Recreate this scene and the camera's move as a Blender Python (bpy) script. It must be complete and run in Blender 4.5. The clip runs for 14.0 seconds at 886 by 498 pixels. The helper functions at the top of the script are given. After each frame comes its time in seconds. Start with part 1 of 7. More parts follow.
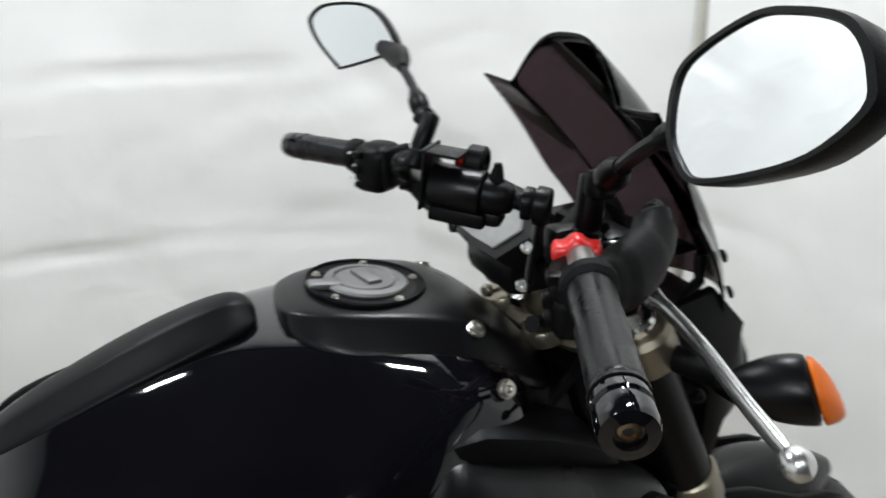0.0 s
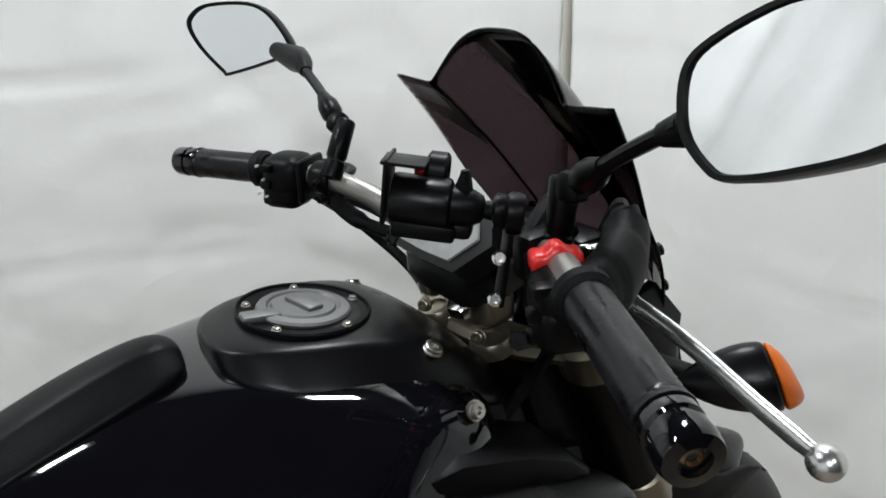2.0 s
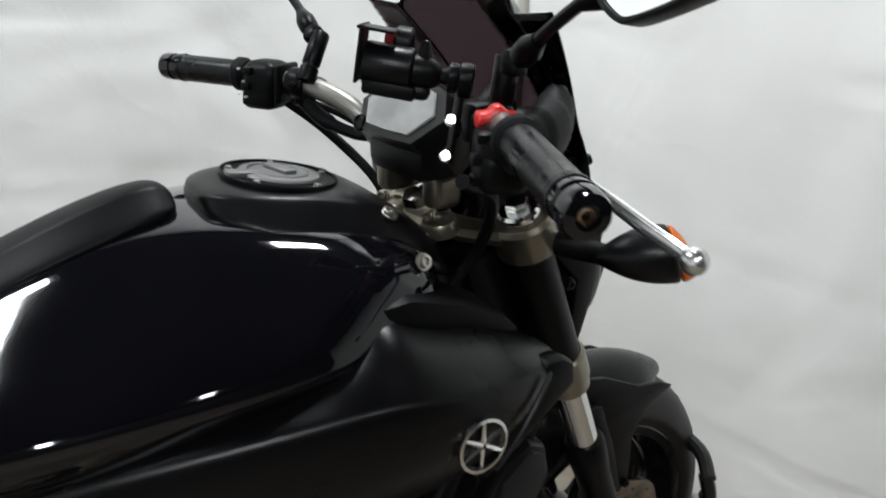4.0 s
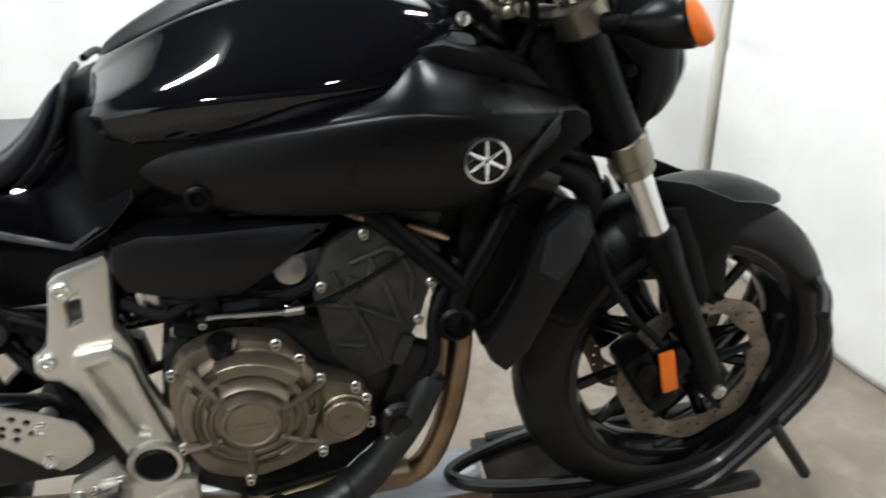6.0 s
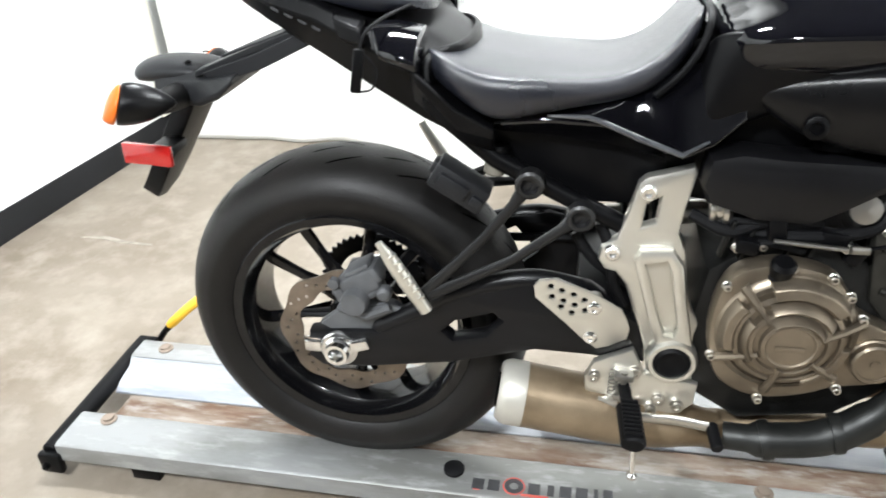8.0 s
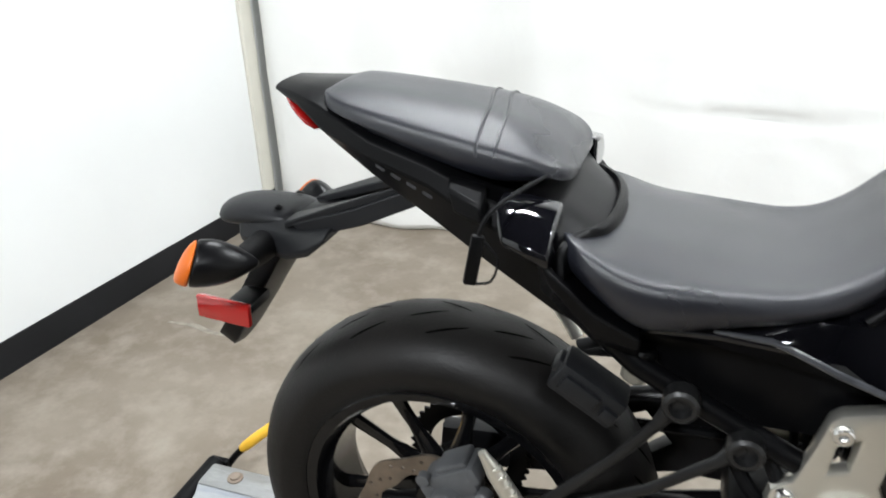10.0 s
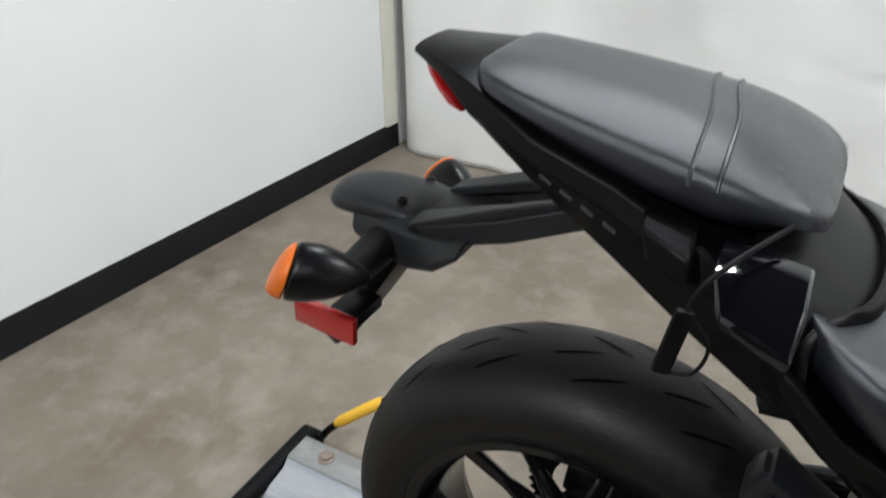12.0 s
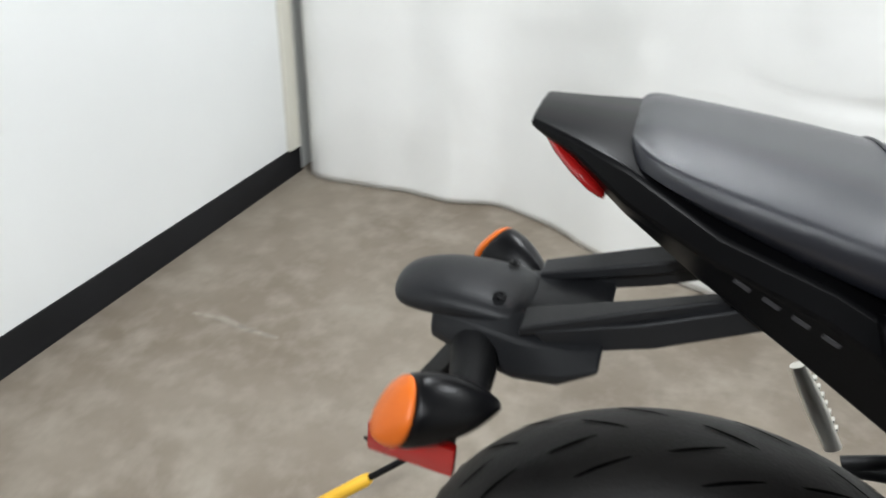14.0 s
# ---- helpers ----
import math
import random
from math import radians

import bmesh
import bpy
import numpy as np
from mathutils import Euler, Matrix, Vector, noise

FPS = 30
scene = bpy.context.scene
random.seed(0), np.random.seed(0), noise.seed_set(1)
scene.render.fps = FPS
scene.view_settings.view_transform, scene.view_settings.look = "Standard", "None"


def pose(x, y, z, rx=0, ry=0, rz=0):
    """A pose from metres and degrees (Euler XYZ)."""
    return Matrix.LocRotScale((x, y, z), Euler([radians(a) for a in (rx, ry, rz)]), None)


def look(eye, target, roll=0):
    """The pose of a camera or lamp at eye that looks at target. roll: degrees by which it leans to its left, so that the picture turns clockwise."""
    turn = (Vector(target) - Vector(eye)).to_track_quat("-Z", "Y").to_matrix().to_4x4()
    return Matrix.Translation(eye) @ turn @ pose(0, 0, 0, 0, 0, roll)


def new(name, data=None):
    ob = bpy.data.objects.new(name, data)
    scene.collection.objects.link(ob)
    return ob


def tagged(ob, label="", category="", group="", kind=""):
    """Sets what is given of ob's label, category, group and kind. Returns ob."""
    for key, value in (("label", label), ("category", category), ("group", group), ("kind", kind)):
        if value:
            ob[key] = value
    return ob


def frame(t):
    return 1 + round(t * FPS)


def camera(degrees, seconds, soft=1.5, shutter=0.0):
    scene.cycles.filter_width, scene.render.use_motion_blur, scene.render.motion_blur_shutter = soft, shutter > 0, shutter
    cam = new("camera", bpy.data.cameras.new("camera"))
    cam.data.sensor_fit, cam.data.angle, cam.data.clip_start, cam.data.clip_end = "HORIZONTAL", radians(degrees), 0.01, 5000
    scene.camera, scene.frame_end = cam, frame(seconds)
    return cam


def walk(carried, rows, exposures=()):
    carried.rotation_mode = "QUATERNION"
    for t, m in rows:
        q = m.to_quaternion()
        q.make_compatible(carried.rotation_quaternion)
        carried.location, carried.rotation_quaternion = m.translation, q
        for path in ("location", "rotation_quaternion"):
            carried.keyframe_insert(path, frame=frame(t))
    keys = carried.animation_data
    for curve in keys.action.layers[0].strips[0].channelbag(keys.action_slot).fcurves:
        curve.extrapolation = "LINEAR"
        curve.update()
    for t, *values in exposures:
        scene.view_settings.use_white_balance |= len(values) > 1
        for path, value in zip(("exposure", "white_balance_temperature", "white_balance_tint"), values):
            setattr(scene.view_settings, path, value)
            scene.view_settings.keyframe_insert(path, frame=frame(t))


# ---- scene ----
cam = camera(61.05, 14.0, 1.7, 0.4)
PATH = [
    (0, (0.785, -0.614, 1.284), (1.369, 1.129, 0.497), -2.0),
    (0.5, (0.725, -0.571, 1.276), (1.686, 0.992, 0.481), -0.5),
    (1, (0.733, -0.552, 1.274), (1.676, 1.013, 0.461), -1.3),
    (1.5, (0.74, -0.535, 1.271), (1.658, 1.046, 0.458), -1.9),
    (2, (0.734, -0.535, 1.276), (1.666, 1.046, 0.483), -1.7),
    (2.2, (0.732, -0.541, 1.276), (1.667, 1.041, 0.485), -1.7),
    (4.3, (0.652, -0.721, 1.195), (1.699, 0.796, 0.42), 3.4),
    (4.5, (0.706, -0.789, 1.188), (1.643, 0.796, 0.407), 1.6),
    (5, (0.85, -0.928, 1.163), (1.507, 0.755, 0.306), 0.1),
    (5.5, (0.845, -0.964, 1.133), (1.345, 0.734, 0.201), -1.0),
    (6, (0.807, -0.988, 1.105), (1.124, 0.743, 0.155), -2.5),
    (6.5, (0.751, -1.004, 1.095), (0.785, 0.751, 0.136), -3.3),
    (7, (0.646, -1.033, 1.093), (0.51, 0.707, 0.117), -1.6),
    (7.5, (0.496, -1.067, 1.114), (0.245, 0.647, 0.115), -2.4),
    (8, (0.398, -1.098, 1.112), (0.041, 0.591, 0.103), -2.5),
    (8.5, (0.36, -1.102, 1.104), (-0.033, 0.573, 0.083), -2.4),
    (9, (0.351, -1.042, 1.11), (-0.134, 0.66, 0.178), -3.0),
    (9.2, (0.365, -1.001, 1.13), (-0.17, 0.714, 0.252), -3.0),
    (11.5, (0.153, -0.652, 1.199), (-0.566, 0.95, 0.241), 0.3),
    (12, (0.165, -0.63, 1.165), (-0.671, 0.852, 0.113), -0.2),
    (12.5, (0.181, -0.623, 1.132), (-0.715, 0.711, -0.059), 1.4),
    (13, (0.182, -0.614, 1.112), (-0.669, 0.642, -0.191), 3.2),
    (13.5, (0.108, -0.595, 1.152), (-0.746, 0.784, -0.019), 0.9),
    (14, (-0.117, -0.573, 1.171), (-0.601, 1.061, 0.125), 2.4),
]
walk(cam, [(t, look(eye, target, roll)) for t, eye, target, roll in PATH],
     [(0, -0.38), (0.5, -0.52), (1.0, -0.62), (2.2, -0.64), (4.5, -0.52), (5.2, -0.48), (5.6, -0.4), (6.0, 0.25), (6.5, 1.3), (7.0, 1.45), (7.5, 1.4), (8.0, 1.2), (8.6, 0.9), (9.2, 0.7), (11.3, -0.2), (12.0, -0.24), (12.5, -0.38), (13.0, -0.2), (13.5, 0.1), (14.0, 0.0)])

from mathutils.bvhtree import BVHTree

# ---- world and light ----
world = bpy.data.worlds.new("room_world")
scene.world = world
world.use_nodes = True
world.node_tree.nodes["Background"].inputs[0].default_value = (0.9, 0.95, 1.0, 1)
world.node_tree.nodes["Background"].inputs[1].default_value = 0.05

FLOOR = -0.06
CEIL = 2.75


def area_light(x, y, sx, sy, power, rz=0.0):
    d = bpy.data.lights.new("tube_light", "AREA")
    d.shape, d.size, d.size_y, d.energy = "RECTANGLE", sx, sy, power
    d.color = (0.93, 0.97, 1.0)
    ob = new("tube_light", d)
    ob.matrix_world = pose(x, y, CEIL - 0.085, 0, 0, rz)
    return ob


LIGHTS = [(1.0, -2.1, 90, 15, 0.3), (-0.5, -2.2, 90, 85, 0.36), (-0.15, 0.7, 0, 38, 0.34), (1.45, 0.4, 0, 42, 0.34)]
for lx, ly, lr, lw, ll in LIGHTS:
    area_light(lx, ly, ll, 0.12, lw, lr)


# ---- materials ----
def nodes_of(name):
    m = bpy.data.materials.new(name)
    m.use_nodes = True
    nt = m.node_tree
    return m, nt, nt.nodes["Principled BSDF"]


def surface(name, color, rough, metal=0.0, coat=0.0, vary=0.15, scale=6.0, grain=220.0, bump=0.05, rvary=0.1, other=None, spec=0.5, sheen=0.0, dist=0.002):
    """A paint, plastic or metal with variation of colour and gloss at two scales and a fine relief."""
    m, nt, b = nodes_of(name)
    n, l = nt.nodes, nt.links
    tc = n.new("ShaderNodeTexCoord")
    big = n.new("ShaderNodeTexNoise")
    big.inputs["Scale"].default_value, big.inputs["Detail"].default_value = scale, 6
    fine = n.new("ShaderNodeTexNoise")
    fine.inputs["Scale"].default_value, fine.inputs["Detail"].default_value = grain, 3
    l.new(tc.outputs["Object"], big.inputs["Vector"])
    l.new(tc.outputs["Object"], fine.inputs["Vector"])
    mix = n.new("ShaderNodeMix")
    mix.data_type = "RGBA"
    lo = [c * (1 - vary) for c in color]
    hi = other or [min(1, c * (1 + vary)) for c in color]
    mix.inputs[6].default_value, mix.inputs[7].default_value = (*lo, 1), (*hi, 1)
    ramp = n.new("ShaderNodeMapRange")
    ramp.inputs[1].default_value, ramp.inputs[2].default_value = 0.35, 0.68
    l.new(big.outputs["Fac"], ramp.inputs[0])
    l.new(ramp.outputs[0], mix.inputs[0])
    l.new(mix.outputs[2], b.inputs["Base Color"])
    rr = n.new("ShaderNodeMapRange")
    rr.inputs[1].default_value, rr.inputs[2].default_value = 0.3, 0.7
    rr.inputs[3].default_value, rr.inputs[4].default_value = max(0.01, rough * (1 - rvary)), min(1, rough * (1 + rvary))
    l.new(big.outputs["Fac"], rr.inputs[0])
    l.new(rr.outputs[0], b.inputs["Roughness"])
    if bump:
        bp = n.new("ShaderNodeBump")
        bp.inputs["Strength"].default_value, bp.inputs["Distance"].default_value = bump, dist
        l.new(fine.outputs["Fac"], bp.inputs["Height"])
        l.new(bp.outputs[0], b.inputs["Normal"])
    b.inputs["Metallic"].default_value = metal
    b.inputs["Coat Weight"].default_value, b.inputs["Coat Roughness"].default_value = coat, 0.03
    b.inputs["Specular IOR Level"].default_value = spec
    b.inputs["Sheen Weight"].default_value = sheen
    return m


GLOSS = surface("gloss_black_paint", (0.0022, 0.0022, 0.0032), 0.05, coat=0.7, vary=0.3, bump=0.0, spec=0.15)
SEMI = surface("satin_black_plastic", (0.0022, 0.0022, 0.0027), 0.3, spec=0.2, vary=0.2, grain=900, bump=0.08, scale=9)
SCOOP = surface("matte_black_paint", (0.0022, 0.0022, 0.0026), 0.29, spec=0.23, vary=0.2, grain=900, bump=0.1, scale=9)
MATTE = surface("matte_black_plastic", (0.0022, 0.0022, 0.0026), 0.4, spec=0.12, vary=0.2, grain=900, bump=0.12, scale=9)
SATIN = surface("satin_black_metal", (0.0022, 0.0022, 0.0026), 0.36, spec=0.12, vary=0.25, grain=500, bump=0.05)
EDGE = surface("edge_glint", (0.05, 0.052, 0.058), 0.22, coat=0.6, vary=0.3, scale=30, bump=0.0)
GREYPL = surface("dark_grey_plastic", (0.011, 0.0115, 0.013), 0.45, spec=0.25, vary=0.2, grain=700, bump=0.12)
INTAKE = surface("matte_grey_black_plastic", (0.0036, 0.0036, 0.0042), 0.35, spec=0.24, vary=0.2, grain=900, bump=0.1, scale=9)
RSVPL = surface("translucent_plastic", (0.15, 0.14, 0.115), 0.4, vary=0.15)
RUBBER = surface("black_rubber", (0.0035, 0.0035, 0.004), 0.55, spec=0.12, vary=0.25, grain=400, bump=0.15)
TYRE = surface("tyre_rubber", (0.0048, 0.0045, 0.0044), 0.48, spec=0.24, vary=0.25, scale=7, grain=260, bump=0.25, other=(0.0095, 0.0083, 0.0076), rvary=0.25)
GRIPR = surface("ribbed_grip_rubber", (0.004, 0.004, 0.005), 0.3, spec=0.25, vary=0.3, scale=40, grain=260, bump=0.08, rvary=0.4)
VINYL = surface("seat_vinyl", (0.0112, 0.0122, 0.017), 0.31, spec=0.6, vary=0.12, grain=1400, bump=0.22, scale=5, rvary=0.18)
SILVER = surface("silver_cast_aluminium", (0.67, 0.655, 0.6), 0.34, metal=0.9, vary=0.08, grain=600, bump=0.08)
CHROME = surface("polished_chrome", (0.78, 0.78, 0.77), 0.14, metal=1.0, vary=0.04, bump=0.0)
STEEL = surface("brushed_steel", (0.5, 0.48, 0.44), 0.3, metal=1.0, vary=0.12, grain=300, bump=0.05)
BARST = surface("satin_steel_bar", (0.3, 0.29, 0.27), 0.42, metal=0.95, vary=0.12, grain=300, bump=0.05)
CAPGR = surface("grey_cap_alloy", (0.15, 0.15, 0.148), 0.45, metal=0.6, vary=0.1, grain=600, bump=0.08)
LEVER = surface("polished_aluminium", (0.66, 0.66, 0.65), 0.26, metal=0.95, vary=0.06, grain=400, bump=0.03)
BRONZE = surface("bronze_engine_paint", (0.2, 0.166, 0.125), 0.38, metal=0.85, vary=0.2, scale=16, grain=500, bump=0.1, rvary=0.25)
CASE = surface("mottled_black_casting", (0.0055, 0.0055, 0.0052), 0.42, metal=0.2, spec=0.3, vary=0.4, grain=260, bump=0.25, scale=18)
CLAMP = surface("bronze_anodised_clamp", (0.25, 0.225, 0.175), 0.34, metal=0.9, vary=0.1, grain=500, bump=0.06)
ENGINE = surface("dark_engine_casting", (0.016, 0.016, 0.0142), 0.4, metal=0.35, vary=0.3, grain=300, bump=0.2, scale=14, other=(0.034, 0.033, 0.028))
CAN = surface("tan_heat_tinted_steel", (0.215, 0.155, 0.094), 0.42, metal=0.6, vary=0.3, scale=9, grain=240, bump=0.1, other=(0.31, 0.24, 0.16))
CAPAL = surface("satin_muffler_cap", (0.46, 0.445, 0.4), 0.42, metal=0.5, vary=0.12, scale=12, grain=300, bump=0.08)
HEADER = surface("bronze_header_pipe", (0.3, 0.21, 0.13), 0.3, metal=1.0, vary=0.35, scale=10, grain=300, bump=0.05, other=(0.42, 0.3, 0.2))
HEATSHIELD = surface("dark_collector_pipe", (0.02, 0.021, 0.02), 0.42, metal=0.5, vary=0.3, scale=12, grain=260, bump=0.1)
DKMET = surface("dark_grey_bracket", (0.013, 0.013, 0.0135), 0.36, metal=0.2, spec=0.4, vary=0.2, grain=500, bump=0.06)
DISC = surface("brake_disc_steel", (0.17, 0.142, 0.115), 0.42, metal=0.85, vary=0.25, scale=18, grain=300, bump=0.08, other=(0.26, 0.21, 0.165))
CALIPER = surface("dusty_grey_caliper", (0.07, 0.072, 0.076), 0.55, vary=0.25, scale=20, grain=300, bump=0.15)
HOLE = surface("dark_hole", (0.0015, 0.0015, 0.0015), 0.9, vary=0.2, bump=0.0, spec=0.02)
ORANGE = surface("orange_lens", (0.62, 0.13, 0.012), 0.38, vary=0.1, grain=300, bump=0.1, spec=0.3)
RED = surface("red_lens", (0.3, 0.008, 0.007), 0.16, vary=0.15, grain=160, bump=0.12, coat=0.7)
REDPL = surface("red_switch_plastic", (0.62, 0.018, 0.016), 0.35, vary=0.1, bump=0.05)
MIRROR = surface("mirror_glass", (0.88, 0.9, 0.91), 0.02, metal=1.0, vary=0.01, bump=0.0)
WHITEMARK = surface("pale_marking", (0.022, 0.022, 0.025), 0.5, vary=0.15, bump=0.0)
DARKMARK = surface("dark_marking", (0.035, 0.035, 0.038), 0.5, vary=0.25, scale=60, bump=0.0)
REDMARK = surface("red_marking", (0.55, 0.08, 0.06), 0.5, vary=0.15, bump=0.0)
YELLOW = surface("yellow_grip", (0.75, 0.42, 0.03), 0.42, vary=0.15, bump=0.06)
BASEB = surface("black_rubber_base", (0.008, 0.008, 0.009), 0.55, spec=0.2, vary=0.35, scale=3, grain=120, bump=0.08)
WALLP = surface("white_wall_paint", (0.765, 0.78, 0.775), 0.55, vary=0.03, scale=1.5, grain=140, bump=0.06)
CREAM = surface("cream_trim_paint", (0.7, 0.68, 0.6), 0.5, vary=0.05, scale=3, grain=100, bump=0.05)
CEILP = surface("dark_unseen_ceiling", (0.02, 0.02, 0.02), 0.8, vary=0.04, scale=2, grain=90, bump=0.1)
DARKW = surface("dark_unseen_wall", (0.018, 0.018, 0.019), 0.7, vary=0.1, scale=2, grain=90, bump=0.1)
FIXT = surface("fixture_enamel", (0.8, 0.8, 0.8), 0.4, vary=0.03, bump=0.0)


def two_scale(name, cols, scales, rough, metal=0.0, bump=0.1, stretch=(1, 1, 1), dist=0.004, soft=0.0):
    """Three colours mixed by a broad and a middling noise, with a fine relief: worn floors, rust, zinc."""
    m, nt, b = nodes_of(name)
    n, l = nt.nodes, nt.links
    tc, mp = n.new("ShaderNodeTexCoord"), n.new("ShaderNodeMapping")
    mp.inputs["Scale"].default_value = stretch
    l.new(tc.outputs["Object"], mp.inputs["Vector"])
    tex = []
    for s in scales:
        t = n.new("ShaderNodeTexNoise")
        t.inputs["Scale"].default_value, t.inputs["Detail"].default_value, t.inputs["Roughness"].default_value = s, 8, 0.62
        l.new(mp.outputs[0], t.inputs["Vector"])
        tex.append(t)
    last = None
    for i in (0, 1):
        r = n.new("ShaderNodeMapRange")
        r.inputs[1].default_value, r.inputs[2].default_value = (0.42 - soft, 0.6 + soft) if i == 0 else (0.52 - soft, 0.7 + soft)
        l.new(tex[i].outputs["Fac"], r.inputs[0])
        mx = n.new("ShaderNodeMix")
        mx.data_type = "RGBA"
        mx.inputs[6].default_value, mx.inputs[7].default_value = (*cols[0], 1), (*cols[i + 1], 1)
        if last:
            l.new(last, mx.inputs[6])
        l.new(r.outputs[0], mx.inputs[0])
        last = mx.outputs[2]
    l.new(last, b.inputs["Base Color"])
    rr = n.new("ShaderNodeMapRange")
    rr.inputs[3].default_value, rr.inputs[4].default_value = rough - 0.12, rough + 0.12
    l.new(tex[1].outputs["Fac"], rr.inputs[0])
    l.new(rr.outputs[0], b.inputs["Roughness"])
    bp = n.new("ShaderNodeBump")
    bp.inputs["Strength"].default_value, bp.inputs["Distance"].default_value = bump, dist
    l.new(tex[2].outputs["Fac"], bp.inputs["Height"])
    l.new(bp.outputs[0], b.inputs["Normal"])
    b.inputs["Metallic"].default_value = metal
    return m


CONCRETE = two_scale("stained_concrete", ((0.218, 0.186, 0.147), (0.142, 0.113, 0.082), (0.27, 0.238, 0.196)), (2.3, 11.0, 90), 0.6, bump=0.16, soft=0.07)
ZINC = two_scale("worn_galvanised_steel", ((0.29, 0.295, 0.295), (0.19, 0.19, 0.18), (0.36, 0.365, 0.36)), (8, 40, 140), 0.42, metal=0.45, bump=0.06, stretch=(0.3, 1, 1))
BLUEZ = two_scale("blue_grey_worn_steel", ((0.37, 0.38, 0.395), (0.255, 0.28, 0.32), (0.43, 0.435, 0.44)), (14, 50, 160), 0.45, metal=0.35, bump=0.06, stretch=(0.14, 1, 1))
RUST = two_scale("rusty_steel_channel", ((0.25, 0.205, 0.165), (0.12, 0.066, 0.038), (0.33, 0.31, 0.285)), (16, 46, 130), 0.6, metal=0.25, bump=0.12, stretch=(0.24, 1, 1))


def cloth(name, color):
    """Creased vinyl: broad dents, sharp random creases, a fine grain."""
    m, nt, b = nodes_of(name)
    n, l = nt.nodes, nt.links
    tc = n.new("ShaderNodeTexCoord")

    def tex(scale, detail, warp):
        t = n.new("ShaderNodeTexNoise")
        t.inputs["Scale"].default_value, t.inputs["Detail"].default_value, t.inputs["Distortion"].default_value = scale, detail, warp
        l.new(tc.outputs["Object"], t.inputs["Vector"])
        return t
    big, fine, wide = tex(3.2, 6, 1.2), tex(420, 2, 0), tex(1.3, 3, 0.4)
    mix = n.new("ShaderNodeMix")
    mix.data_type = "RGBA"
    mix.inputs[6].default_value, mix.inputs[7].default_value = (*[c * 0.93 for c in color], 1), (*color, 1)
    l.new(big.outputs["Fac"], mix.inputs[0])
    l.new(mix.outputs[2], b.inputs["Base Color"])
    last = None

    def bump(height, strength, dist):
        nonlocal last
        bp = n.new("ShaderNodeBump")
        bp.inputs["Strength"].default_value, bp.inputs["Distance"].default_value = strength, dist
        l.new(height, bp.inputs["Height"])
        if last:
            l.new(last, bp.inputs["Normal"])
        last = bp.outputs[0]
    bump(wide.outputs["Fac"], 0.5, 0.07)
    bump(big.outputs["Fac"], 0.22, 0.02)
    for scale, warp, wid in ((2.3, 0.0, 0.05), (4.6, 0.2, 0.06)):
        t = tex(scale, 0.5, warp)
        s, a, r = n.new("ShaderNodeMath"), n.new("ShaderNodeMath"), n.new("ShaderNodeMapRange")
        s.operation, a.operation = "SUBTRACT", "ABSOLUTE"
        s.inputs[1].default_value = 0.5
        r.inputs[1].default_value, r.inputs[2].default_value, r.inputs[3].default_value, r.inputs[4].default_value = 0, wid, 1, 0
        l.new(t.outputs["Fac"], s.inputs[0])
        l.new(s.outputs[0], a.inputs[0])
        l.new(a.outputs[0], r.inputs[0])
        bump(r.outputs[0], 0.08, 0.006)
    bump(fine.outputs["Fac"], 0.1, 0.001)
    l.new(last, b.inputs["Normal"])
    b.inputs["Roughness"].default_value = 0.42
    return m


SHEET = cloth("white_vinyl_sheet", (0.87, 0.87, 0.85))


def tinted(name, color, rough=0.03):
    m, nt, b = nodes_of(name)
    n, l = nt.nodes, nt.links
    tr, gl, fr, mx = n.new("ShaderNodeBsdfTransparent"), n.new("ShaderNodeBsdfGlossy"), n.new("ShaderNodeFresnel"), n.new("ShaderNodeMixShader")
    tr.inputs[0].default_value = (*color, 1)
    gl.inputs["Roughness"].default_value = rough
    fr.inputs[0].default_value = 1.22
    l.new(fr.outputs[0], mx.inputs[0])
    l.new(tr.outputs[0], mx.inputs[1])
    l.new(gl.outputs[0], mx.inputs[2])
    l.new(mx.outputs[0], n["Material Output"].inputs[0])
    return m


SCREEN = tinted("smoked_acrylic", (0.22, 0.18, 0.192))
CLEAR = tinted("clear_lens", (0.92, 0.94, 0.95))


def glowing(name, color, strength):
    m, nt, b = nodes_of(name)
    b.inputs["Emission Color"].default_value, b.inputs["Emission Strength"].default_value = (*color, 1), strength
    return m


GLOW = glowing("lit_diffuser", (0.93, 0.97, 1.0), 30.0)


# ---- mesh helpers ----
def part(name, bm, material, parent=None, label="", smooth=35, subsurf=0, bevel=0.0, solid=0.0):
    """Links a bmesh as one mesh object under its parent."""
    bmesh.ops.recalc_face_normals(bm, faces=bm.faces)
    me = bpy.data.meshes.new(name)
    bm.to_mesh(me)
    bm.free()
    for mt in material if isinstance(material, (list, tuple)) else [material]:
        me.materials.append(mt)
    for p in me.polygons:
        p.use_smooth = True
    if not subsurf:
        me.set_sharp_from_angle(angle=radians(smooth))
    ob = new(name, me)
    if parent:
        ob.parent = parent
    if solid:
        md = ob.modifiers.new("thickness", "SOLIDIFY")
        md.thickness, md.offset = solid, -1
    if bevel:
        md = ob.modifiers.new("bevel", "BEVEL")
        md.width, md.segments, md.limit_method, md.angle_limit = bevel, 2, "ANGLE", radians(40)
    if subsurf:
        md = ob.modifiers.new("subdivision", "SUBSURF")
        md.levels = md.render_levels = subsurf
    if label:
        ob["label"] = label
    return ob


